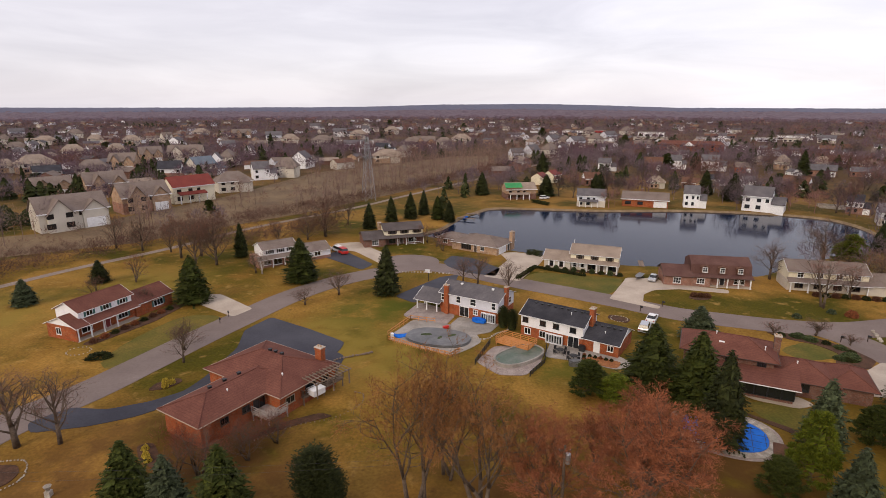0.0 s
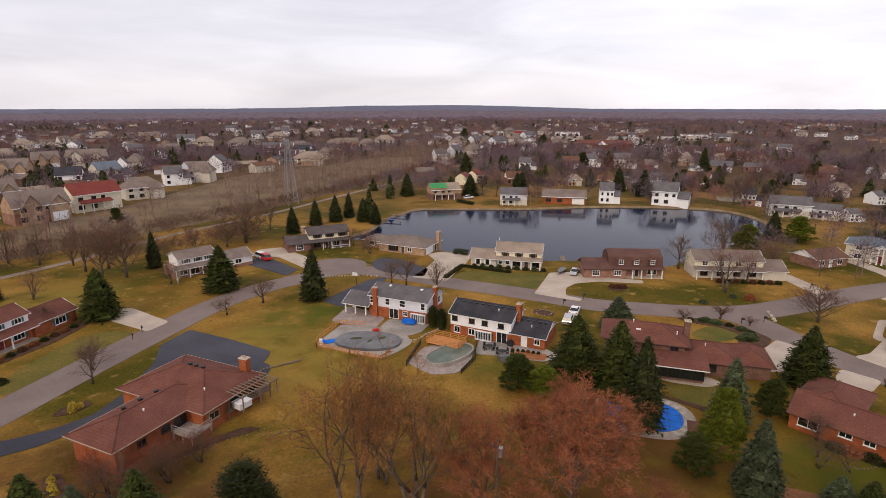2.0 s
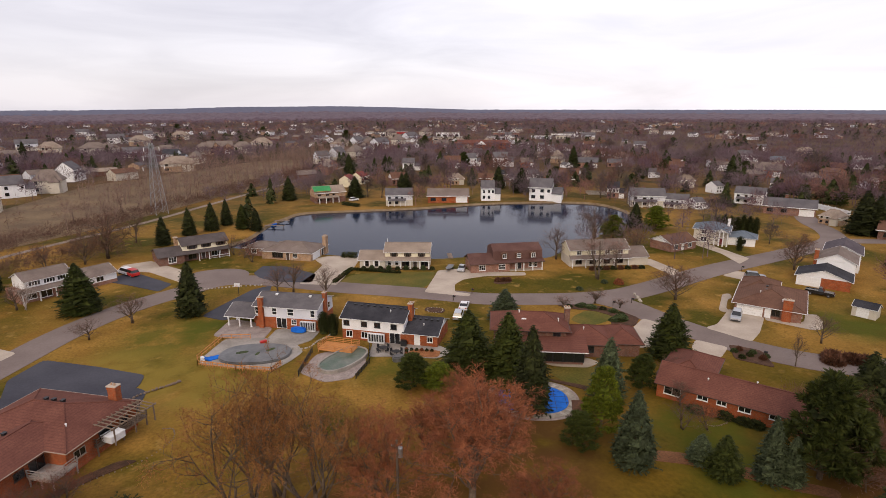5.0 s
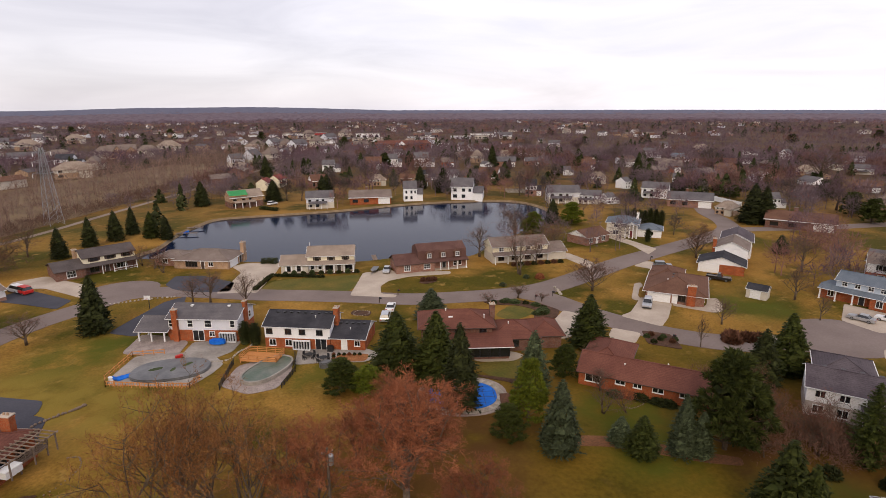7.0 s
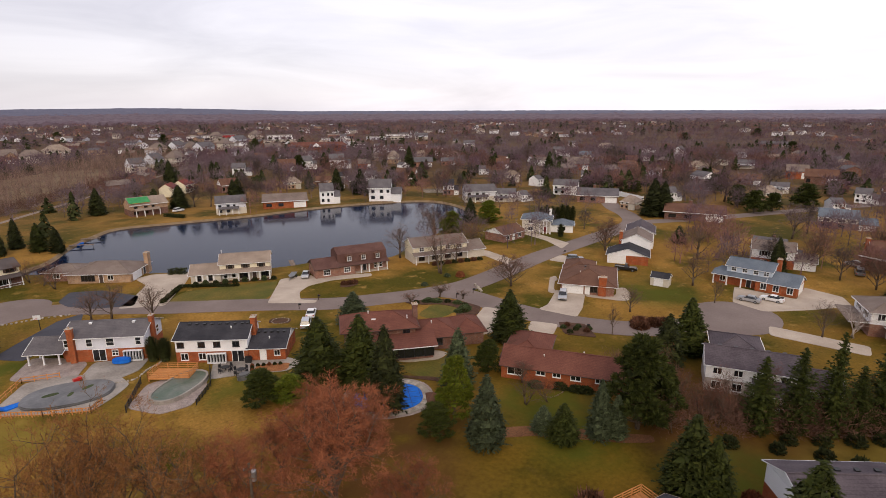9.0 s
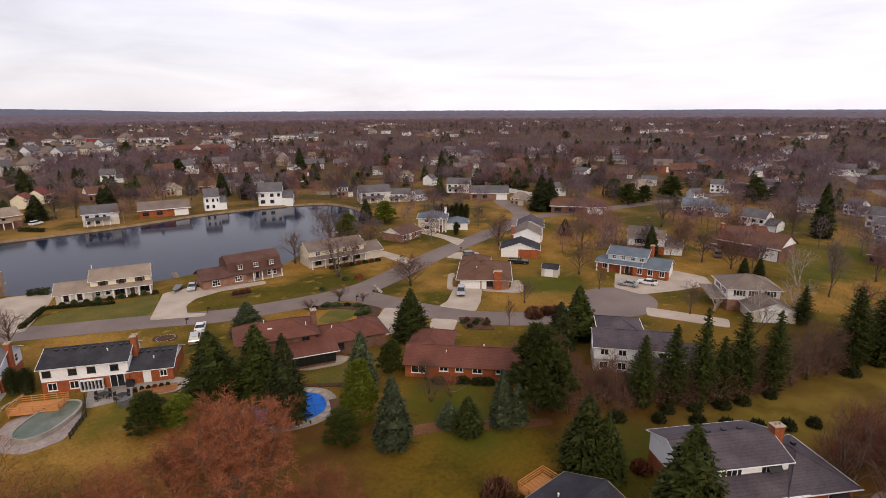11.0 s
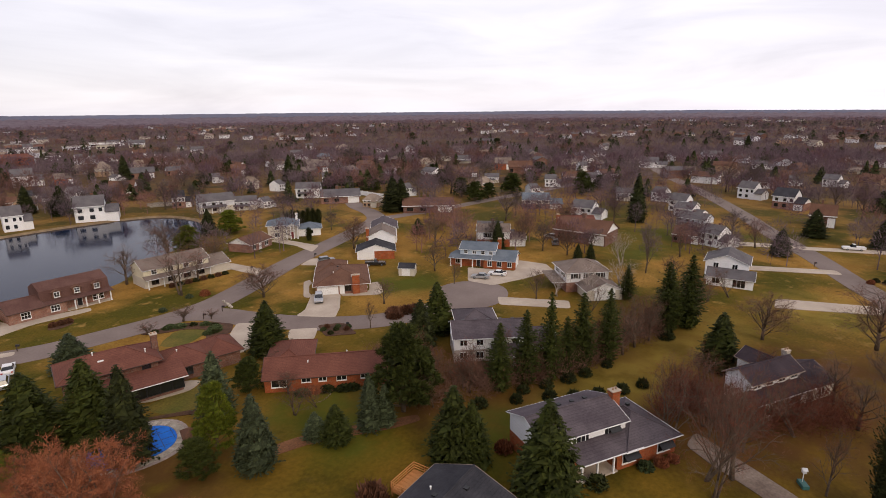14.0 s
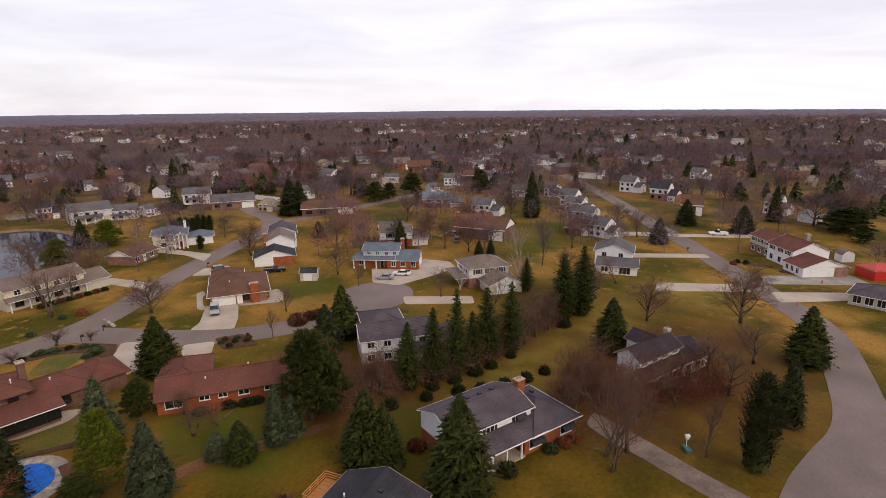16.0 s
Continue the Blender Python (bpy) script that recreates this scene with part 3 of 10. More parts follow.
slab([(46.5, 131.5), (54, 131), (54.5, 127.5), (67.6, 121.8), (66.5, 119.4), (56, 122.6), (50, 121.9), (46.5, 119), (44.4, 113.6), (47.4, 111), (46.2, 109.4), (37.5, 115.8), (40.5, 121), (44, 127)], concrete, "pale concrete driveway curving to the garage")
slab([(103.6, 124), (107.5, 121), (106.6, 108.6), (101.7, 105.6), (102.6, 114)], concrete, "pale concrete driveway")
slab([(74.6, 84.4), (76.2, 81.0), (72.8, 76.2), (66.0, 72.5), (63.0, 73.5), (66.5, 79.2)], concrete, "pinkish concrete driveway")
slab([(95.5, 82.4), (98.4, 76.0), (90.8, 70.6), (85.6, 67.9), (82.7, 76.1), (86.5, 76.7), (92.5, 80.4)], concrete, "pale concrete driveway in front of a garage")
slab([(102.0, 90.2), (104.1, 90.0), (102.2, 87.6), (100.4, 87.1), (95.6, 83.1), (94.8, 81.6), (93.0, 81.1), (93.1, 82.7)], concrete, "pale concrete path beside the garage", "pavement", 0.079)
slab([(98.4, 76.0), (97.4, 74.9), (101.4, 67.9), (103.4, 67.4), (107.1, 69.8), (110.0, 73.3), (108.0, 74.4), (104.0, 71.6), (101.6, 71.2)], concrete, "pale concrete patio", "patio", 0.083)
slab([(120.9, 103.2), (123.6, 96.6), (117.0, 93.6), (114, 101.6)], concrete, "pale concrete driveway")
slab([(131.2, 57.6), (133, 44.6), (143.6, 47.4), (142.9, 38.9), (137.7, 35.4), (128, 40), (119.2, 45.6), (120, 52.6)], concrete, "white concrete driveway with two parked cars")
slab([(111.8, 41.6), (115.8, 26), (111.2, 24.5), (107.1, 39.4)], concrete, "white concrete driveway")
slab([(132.6, 130.6), (137, 131), (134.5, 111.3), (127, 108), (131.3, 118)], concrete, "pale concrete driveway")
slab([(76.6, 72.3), (79.6, 67.6), (75.0, 64.8), (71.5, 66.0), (73.2, 69.8)], concrete, "pale concrete driveway")
slab([(72, -1.5), (69.5, -4.5), (65.6, -9.2), (60.9, -14.6), (56.6, -20.4), (53.6, -19.4), (57.6, -13.2), (62.6, -7.2), (65.6, -3.2), (68.4, -0.4)], drive_old, "worn brownish concrete driveway strewn with leaves")
slab([(147.6, -41.2), (153.6, -62.8), (145.4, -64.8), (140.8, -40.6)], concrete_old, "grey concrete driveway")
slab([(134.6, -40.2), (139.2, -62), (130.2, -62.7), (132.6, -56), (127.4, -40.0)], concrete, "pale concrete driveway")
slab([(136.2, -15.6), (139, -34.5), (133.9, -36.4), (129.4, -14.8)], concrete, "white concrete driveway")
slab([(163.0, -8.5), (167.4, -31.5), (163.4, -32.5), (158.6, -9.5)], concrete, "pale concrete driveway")
slab([(192.4, -5.3), (194, -24), (189.8, -25.5), (186.2, -5.1)], concrete, "pale concrete driveway")
slab([(192.8, -25.5), (198.4, -58), (193.6, -58.4), (188.6, -26)], concrete, "pale concrete driveway")


# ---------------------------------------------------------------- houses
def wall_stack(h, x0, x1, y0, y1, stack, z0=0.0):
    z = z0
    for top, mat in stack:
        part("wall", Geo().box(x0, x1, y0, y1, z - (0.3 if z == 0 else 0), top), mat, h)
        z = top


def gable(h, x0, x1, y0, y1, ze, rise_by, along, mat_roof, mat_gable, over=0.45, trim=None, z_name="roof"):
    """A pitched roof with its gable ends and white edges; along: the axis of its ridge."""
    trim = trim or trim_white
    sw = (lambda a, b, z: (a, b, z)) if along == "x" else (lambda a, b, z: (b, a, z))
    if along == "y":
        x0, x1, y0, y1 = y0, y1, x0, x1
    ym, slope = (y0 + y1) / 2, rise_by / ((y1 - y0) / 2)
    zl, zr = ze - over * slope, ze + rise_by
    a, b = x0 - over * 0.7, x1 + over * 0.7
    g = Geo().solid([[sw(a, y0 - over, zl + 0.1), sw(b, y0 - over, zl + 0.1), sw(b, ym, zr + 0.1), sw(a, ym, zr + 0.1)], [sw(a, ym, zr + 0.1), sw(b, ym, zr + 0.1), sw(b, y1 + over, zl + 0.1), sw(a, y1 + over, zl + 0.1)]], 0.16)
    roof = part(z_name, g, mat_roof, h)
    part("ridge_cap", Geo().solid([[sw(a, ym - 0.16, zr + 0.11), sw(b, ym - 0.16, zr + 0.11), sw(b, ym, zr + 0.17), sw(a, ym, zr + 0.17)], [sw(a, ym, zr + 0.17), sw(b, ym, zr + 0.17), sw(b, ym + 0.16, zr + 0.11), sw(a, ym + 0.16, zr + 0.11)]], 0.05), mat_roof, roof)
    for xx in (x0, x1):
        s = 0.12 if xx == x0 else -0.12
        q = [sw(xx, y0, ze), sw(xx, y1, ze), sw(xx, ym, zr), sw(xx + s, y0, ze), sw(xx + s, y1, ze), sw(xx + s, ym, zr)]
        part("gable_wall", Geo().add(q, [(0, 1, 2), (5, 4, 3), (0, 3, 4, 1), (1, 4, 5, 2), (2, 5, 3, 0)]), mat_gable, h)
    for yy, s in ((y0 - over, -1), (y1 + over, 1)):
        e0, e1 = sorted((yy, yy + s * 0.09))
        c0, c1 = sw(a, e0, zl), sw(b, e1, zl)
        part("gutter", Geo().box(min(c0[0], c1[0]), max(c0[0], c1[0]), min(c0[1], c1[1]), max(c0[1], c1[1]), zl - 0.01, zl + 0.07), trim, roof)
    for xx, s in ((a, -1), (b, 1)):
        for yy in (y0 - over, y1 + over):
            g = Geo()
            q = [sw(xx, yy, zl - 0.01), sw(xx, ym, zr - 0.01), sw(xx, ym, zr + 0.09), sw(xx, yy, zl + 0.09)]
            q += [sw(xx + s * 0.06, yy, zl - 0.01), sw(xx + s * 0.06, ym, zr - 0.01), sw(xx + s * 0.06, ym, zr + 0.11), sw(xx + s * 0.06, yy, zl + 0.09)]
            g.add(q, [(0, 1, 2, 3), (7, 6, 5, 4), (0, 4, 5, 1), (1, 5, 6, 2), (2, 6, 7, 3), (3, 7, 4, 0)])
            part("rake_board", g, trim, roof)
    return roof


def hip(h, x0, x1, y0, y1, ze, rise_by, mat_roof, over=0.5, trim=None):
    trim = trim or trim_white
    X0, X1, Y0, Y1 = x0 - over, x1 + over, y0 - over, y1 + over
    w, d = X1 - X0, Y1 - Y0
    zl, zr = ze - 0.05, ze + rise_by
    if w >= d:
        r0, r1 = (X0 + d / 2, (Y0 + Y1) / 2, zr), (X1 - d / 2, (Y0 + Y1) / 2, zr)
        c = [(X0, Y0, zl), (X1, Y0, zl), (X1, Y1, zl), (X0, Y1, zl)]
        tops = [[c[0], c[1], r1, r0], [c[1], c[2], r1], [c[2], c[3], r0, r1], [c[3], c[0], r0]]
    else:
        r0, r1 = ((X0 + X1) / 2, Y0 + w / 2, zr), ((X0 + X1) / 2, Y1 - w / 2, zr)
        c = [(X0, Y0, zl), (X1, Y0, zl), (X1, Y1, zl), (X0, Y1, zl)]
        tops = [[c[0], c[1], r0], [c[1], c[2], r1, r0], [c[2], c[3], r1], [c[3], c[0], r0, r1]]
    roof = part("roof", Geo().solid(tops, 0.16), mat_roof, h)
    caps = Geo()
    for p, q in ((c[0], r0), (c[1], r1 if w >= d else r0), (c[2], r1), (c[3], r0 if w >= d else r1), (r0, r1)):
        if (Vector(p) - Vector(q)).length > 0.1:
            caps.tube((p[0], p[1], p[2] + 0.02), (q[0], q[1], q[2] + 0.02), 0.09, 0.09, 5)
    part("ridge_cap", caps, mat_roof, roof)
    for xa, xb, ya, yb in ((X0, X1, Y0 - 0.1, Y0), (X0, X1, Y1, Y1 + 0.1), (X0 - 0.1, X0, Y0 - 0.1, Y1 + 0.1), (X1, X1 + 0.1, Y0 - 0.1, Y1 + 0.1)):
        part("gutter", Geo().box(xa, xb, ya, yb, zl - 0.10, zl - 0.01), trim, roof)
    return roof


def lean_to(h, x0, x1, y0, y1, z_low, z_high, mat, over=0.3, trim=None):
    """A roof that falls towards -y."""
    trim = trim or trim_white
    roof = part("porch_roof", Geo().solid([[(x0 - over, y0 - over, z_low), (x1 + over, y0 - over, z_low), (x1 + over, y1, z_high), (x0 - over, y1, z_high)]], 0.14), mat, h)
    part("gutter", Geo().box(x0 - over, x1 + over, y0 - over - 0.1, y0 - over, z_low - 0.12, z_low - 0.01), trim, roof)
    return roof


FRAMES = {}


def lattice(us, zs, y0, y1):
    """A frame with bars, one piece: cells between odd steps both ways stay open."""
    m, n = len(us), len(zs)
    full = lambda i, k: 0 <= i < m - 1 and 0 <= k < n - 1 and not (i % 2 and k % 2)
    at = lambda i, k, back: (i * n + k) * 2 + back
    g = Geo()
    g.v = [(u, y, z) for u in us for z in zs for y in (y0, y1)]
    for i in range(m - 1):
        for k in range(n - 1):
            if not full(i, k):
                continue
            g.f.append((at(i, k, 0), at(i + 1, k, 0), at(i + 1, k + 1, 0), at(i, k + 1, 0)))
            g.f.append((at(i, k + 1, 1), at(i + 1, k + 1, 1), at(i + 1, k, 1), at(i, k, 1)))
            for near, p, q in (((i - 1, k), (i, k + 1), (i, k)), ((i + 1, k), (i + 1, k), (i + 1, k + 1)), ((i, k - 1), (i, k), (i + 1, k)), ((i, k + 1), (i + 1, k + 1), (i, k + 1))):
                if not full(*near):
                    g.f.append((at(*p, 0), at(*p, 1), at(*q, 1), at(*q, 0)))
    return g



def window(h, x, y, z, w, t, ang=0, nx=2, nz=1, shutters=None, trim=None, name="window", sill=True, deep=0.07):
    """A window centred at (x, y, z) on a wall that faces -y (ang 0), +x (90), +y (180) or -x (270)."""
    trim = trim or trim_white
    key = (round(w, 2), round(t, 2), nx, nz, trim.name, name, deep)
    if key not in FRAMES:
        b = 0.09
        us = [-w / 2 - b, -w / 2] + [v for k in range(1, nx) for v in (-w / 2 + w * k / nx - 0.035, -w / 2 + w * k / nx + 0.035)] + [w / 2, w / 2 + b]
        zs = [-t / 2 - b, -t / 2] + [v for k in range(1, nz) for v in (-t / 2 + t * k / nz - 0.03, -t / 2 + t * k / nz + 0.03)] + [t / 2, t / 2 + b]
        f = lattice(us, zs, -deep, 0.02)
        FRAMES[key] = (f.mesh(name, trim), Geo().box(-w / 2, w / 2, -0.03, 0.0, -t / 2, t / 2).mesh("pane", glass), Geo().box(-w / 2 - 0.14, w / 2 + 0.14, -0.14, 0.02, -t / 2 - 0.16, -t / 2 - 0.09).mesh("sill", trim))
    fr, pa, si = FRAMES[key]
    ob = part(name, fr, None, h, at=pose(x, y, z, 0, 0, ang))
    part("pane", pa, None, ob)
    if sill:
        part("sill", si, None, ob)
    if shutters:
        for s in (-1, 1):
            u = s * (w / 2 + 0.32)
            sh = Geo().box(u - 0.2, u + 0.2, -0.06, 0.0, -t / 2 - 0.05, t / 2 + 0.05)
            for k in range(5):
                zz = -t / 2 + t * (k + 0.5) / 5
                sh.box(u - 0.16, u + 0.16, -0.08, -0.06, zz - t * 0.07, zz + t * 0.07)
            part("shutter", sh, shutters, ob)
    return ob


def door(h, x, y, z0, w=0.95, t=2.05, ang=0, mat=None, trim=None, name="door"):
    trim, mat = trim or trim_white, mat or trim_white
    f = Geo().box(-w / 2 - 0.1, -w / 2, -0.07, 0.02, 0, t + 0.1).box(w / 2, w / 2 + 0.1, -0.07, 0.02, 0, t + 0.1).box(-w / 2, w / 2, -0.07, 0.02, t, t + 0.1)
    ob = part(name, f, trim, h, at=pose(x, y, z0, 0, 0, ang))
    leaf = Geo().box(-w / 2, w / 2, -0.03, 0.01, 0, t)
    for i in (-1, 1):
        for za, zb in ((0.15, 0.85), (1.0, 1.9)):
            leaf.box(i * w / 4 - w * 0.17, i * w / 4 + w * 0.17, -0.045, -0.03, za, zb)
    part("leaf", leaf, mat, ob)
    part("handle", Geo().box(w / 2 - 0.12, w / 2 - 0.06, -0.1, -0.03, 0.98, 1.06), metal_grey, ob)
    return ob


def garage_door(h, x, y, w, t=2.15, ang=0, mat=None):
    mat = mat or trim_white
    f = Geo().box(-w / 2 - 0.12, -w / 2, -0.08, 0.02, 0, t + 0.12).box(w / 2, w / 2 + 0.12, -0.08, 0.02, 0, t + 0.12).box(-w / 2, w / 2, -0.08, 0.02, t, t + 0.12)
    ob = part("garage_door", f, trim_white, h, at=pose(x, y, 0.02, 0, 0, ang))
    n = max(4, round(w / 0.7))
    for r in range(4):
        g = Geo().box(-w / 2, w / 2, -0.03, 0.01, t * r / 4 + 0.01, t * (r + 1) / 4 - 0.01)
        for k in range(n):
            u = -w / 2 + w * (k + 0.5) / n
            g.box(u - w / n * 0.38, u + w / n * 0.38, -0.045, -0.03, t * r / 4 + 0.1, t * (r + 1) / 4 - 0.1)
        part("panel", g, mat, ob)
    return ob


def chimney(h, x, y, w, d, top, mat, z0=0.0, flues=2):
    c = part("chimney", Geo().box(x - w / 2, x + w / 2, y - d / 2, y + d / 2, z0, top).box(x - w / 2 - 0.06, x + w / 2 + 0.06, y - d / 2 - 0.06, y + d / 2 + 0.06, top - 0.35, top - 0.15), mat, h)
    part("cap", Geo().box(x - w / 2 - 0.1, x + w / 2 + 0.1, y - d / 2 - 0.1, y + d / 2 + 0.1, top, top + 0.12), concrete, c)
    for i in range(flues):
        u = x + (i - (flues - 1) / 2) * 0.5
        part("flue", Geo().tube((u, y, top + 0.1), (u, y, top + 0.42), 0.13, 0.12, 8), brick_tan, c)
    return c


def post(h, x, y, top, r=0.09, mat=None, z0=0.0):
    g = Geo().box(x - r, x + r, y - r, y + r, z0, top)
    g.box(x - r * 1.5, x + r * 1.5, y - r * 1.5, y + r * 1.5, z0, z0 + 0.18).box(x - r * 1.5, x + r * 1.5, y - r * 1.5, y + r * 1.5, top - 0.15, top)
    return part("post", g, mat or trim_white, h)


def vents(h, xs, y, z, mat=None):
    for x in xs:
        part("roof_vent", Geo().box(x - 0.2, x + 0.2, y - 0.2, y + 0.2, z - 0.2, z + 0.12).box(x - 0.26, x + 0.26, y - 0.26, y + 0.26, z + 0.12, z + 0.2), mat or trim_black, h)


def pipe(h, x, y, z):
    part("vent_pipe", Geo().tube((x, y, z - 0.3), (x, y, z + 0.4), 0.08, 0.08, 7).tube((x, y, z + 0.4), (x, y, z + 0.5), 0.14, 0.1, 7), trim_white, h)


# near ranch house of red brick under a low red-brown hipped roof
h = thing("house", "red brick ranch house with a low red-brown hipped roof", "house", -37.6, 64.0, -32)
wall_stack(h, 0.5, 8.1, 0.5, 12.0, [(3.45, brick_red)])
wall_stack(h, -4.5, 11.0, 10.8, 21.8, [(3.45, brick_red)])
hip(h, 0.5, 8.1, 0.5, 16.5, 3.5, 1.55, shingle_red, 0.6, trim_tan)
hip(h, -4.5, 11.1, 10.9, 21.8, 3.5, 2.25, shingle_red, 0.6, trim_tan)
chimney(h, 8.6, 21.2, 1.3, 0.9, 6.0, brick_red)
vents(h, [2.9], 5.8, 4.7)
vents(h, [2.9], 8.2, 4.7), vents(h, [2.9], 10.6, 4.7), vents(h, [2.0, 3.2, 4.6], 17.2, 5.55)
pipe(h, 8.6, 13.6, 4.5), pipe(h, 5.6, 6.6, 4.4)
for xx, yy in ((8.1, 4.0), (8.1, 7.4)):
    window(h, xx, yy, 2.2, 1.1, 0.8, 90, 2, 1, None, trim_brown)
window(h, 8.1, 9.6, 1.6, 1.8, 2.2, 90, 2, 1, None, trim_brown, "sliding_door", False)
window(h, 11.0, 12.6, 2.0, 1.5, 0.9, 90, 2, 1, None, trim_tan), window(h, 11.0, 16.6, 1.9, 2.0, 2.1, 90, 2, 1, None, trim_brown, "sliding_door", False), window(h, 11.0, 19.6, 2.0, 1.3, 1.0, 90, 2, 1, None, trim_brown)

# two-storey house with green shutters
h = thing("house", "two-storey white and brick house with green shutters", "house", -66.9, 92.2, 68.7)
wall_stack(h, 0, 13.2, 1.6, 8.2, [(2.75, brick_red)])
wall_stack(h, 2.0, 13.2, 2.0, 8.2, [(2.75, brick_red), (5.0, siding_white)])
wall_stack(h, 13.2, 22.2, 1.0, 8.0, [(2.75, brick_red)])
wall_stack(h, 0, 0.3, 0.2, 1.6, [(2.75, brick_red)])
gable(h, 2.0, 13.2, 2.0, 8.2, 5.0, 1.5, "x", shingle_red, siding_white)
gable(h, 13.2, 22.2, 1.0, 8.0, 2.8, 1.7, "x", shingle_red, siding_white)
gable(h, 0.0, 2.2, 0.2, 8.2, 2.8, 1.6, "x", shingle_red, siding_white)
lean_to(h, 2.2, 13.0, 0.1, 2.0, 2.65, 3.45, shingle_red)
for u in (0.3, 2.8, 5.4, 8.2):
    post(h, u, 0.2, 2.6, 0.1)
for u in (4.2, 7.6, 11.2):
    window(h, u, 2.0, 4.3, 1.2, 1.2, 0, 2, 1, trim_green)
window(h, 10.6, 1.6, 1.5, 2.0, 1.3, 0, 3, 1, trim_green), window(h, 18.6, 1.0, 1.5, 2.2, 1.2, 0, 3, 1, trim_green), window(h, 3.0, 1.6, 1.5, 2.0, 1.3, 0, 2)
door(h, 7.2, 1.6, 0.1, mat=door_red)
part("porch_floor", Geo().box(0, 13, 0.1, 1.6, 0, 0.16), concrete, h)
window(h, 0, 5.0, 1.6, 1.2, 1.2, 270)

# white house by the track
h = thing("house", "white split-level house with pale brick below and a taupe roof", "house", -48.4, 138.3, 37.6)
wall_stack(h, 0, 12, 1.2, 8.5, [(2.6, brick_pink)])
wall_stack(h, 1.5, 11, 1.8, 8.5, [(2.6, brick_pink), (4.8, siding_white)])
wall_stack(h, 12, 20.5, 0.4, 8, [(0.9, brick_pink), (2.6, siding_white)])
gable(h, 1.5, 11, 1.8, 8.5, 4.8, 1.4, "x", shingle_taupe, siding_white)
gable(h, 11, 20.5, 0.4, 8, 2.65, 1.6, "x", shingle_taupe, siding_white)
lean_to(h, 0, 11, 0.1, 1.9, 2.5, 3.2, shingle_taupe)
for u in (0.2, 3.5, 6.8):
    post(h, u, 0.2, 2.45, 0.1)
for u in (3.4, 6.4, 9.2):
    window(h, u, 1.8, 4.1, 1.1, 1.1, 0, 2, 1, trim_black)
window(h, 16.5, 0.4, 1.7, 1.6, 1.1, 0, 2, 1, trim_white), window(h, 2.2, 1.2, 1.4, 2.0, 1.3, 0, 2), window(h, 5.2, 1.2, 1.3, 2.2, 1.6, 0, 2)
window(h, 20.5, 4, 1.7, 1.4, 1.1, 90)

# cream and brown house at the bend
h = thing("house", "cream-sided upper storey over dark brown brick with a long porch", "house", -24.1, 161.6, 17.3)
wall_stack(h, 0, 6.6, 0, 9.5, [(2.5, brick_brown)])
wall_stack(h, 6.6, 19, 1.6, 9, [(2.5, brick_brown), (4.7, siding_cream)])
gable(h, 0, 6.6, 0, 9.5, 2.55, 1.5, "x", shingle_slate, siding_brown, trim=trim_brown)
gable(h, 6.6, 19, 1.6, 9, 4.7, 1.5, "x", shingle_slate, siding_cream, trim=trim_brown)
lean_to(h, 6.6, 19, 0, 1.7, 2.45, 3.05, shingle_slate, trim=trim_brown)
for u in (10.5, 13.2, 16, 18.8):
    post(h, u, 0.1, 2.4, 0.09)
for u in (9.2, 13.0, 17.0):
    window(h, u, 1.6, 4.05, 1.7, 1.05, 0, 2, 1, trim_brown, trim_brown)
window(h, 3.4, 0, 1.4, 1.9, 1.5, 0, 3, 2, None, trim_white), window(h, 9, 1.6, 1.3, 2.0, 1.5, 0, 2, 1, None, trim_brown), window(h, 15.5, 1.6, 1.3, 2.4, 1.5, 0, 3)
door(h, 12, 1.6, 0.1, mat=trim_brown)
chimney(h, 6.2, 7.5, 1.0, 1.4, 6.0, brick_tan)
part("porch_rail", Geo().box(13.2, 19, 0.05, 0.12, 0.75, 0.85).box(13.2, 19, 0.05, 0.12, 0.2, 0.26), trim_white, h)

# white and grey house with two chimneys (its back)
h = thing("house", "grey-white house on red brick with two brick chimneys", "house", -0.4, 107.9, -31)
wall_stack(h, 0, 13.2, 0, 7.6, [(2.25, brick_red), (4.55, siding_grey)])
gable(h, 0, 13.2, 0, 7.6, 4.6, 1.5, "x", shingle_grey, siding_grey)
wall_stack(h, -1.2, 0, 1.5, 6.6, [(2.3, brick_red)])
gable(h, -5.8, 0.0, -0.8, 6.0, 2.35, 1.55, "x", shingle_grey, siding_grey)
for u, v in ((-5.6, -0.6), (-3.2, -0.6), (-0.7, -0.6), (-5.6, 2.4)):
    post(h, u, v, 2.3, 0.11)
wall_stack(h, -5.8, -1.2, 5.6, 6.0, [(2.3, siding_grey)])
chimney(h, 1.5, -0.3, 0.95, 0.6, 6.3, brick_red, flues=1), chimney(h, 13.45, 3.3, 0.6, 1.0, 6.9, brick_red, flues=1)
for u, w in ((0.5, 0.7), (4.2, 0.9), (7.6, 1.2), (12.2, 0.8)):
    window(h, u, 0, 3.5, w, 1.25, 0, 1, 2)
window(h, 5.6, 0, 1.15, 2.0, 2.0, 0, 2, 1, sill=False, name="sliding_door"), window(h, 8.2, 0, 1.5, 0.9, 0.9, 0, 2, 2)
window(h, 11.4, -0.45, 1.15, 2.9, 1.7, 0, 6, 1, sill=False, name="bay_window", deep=0.5)
window(h, 13.2, 5.6, 3.5, 0.9, 1.2, 90, 1, 2)
vents(h, [3.4, 10.6], 3.0, 5.9, trim_white)

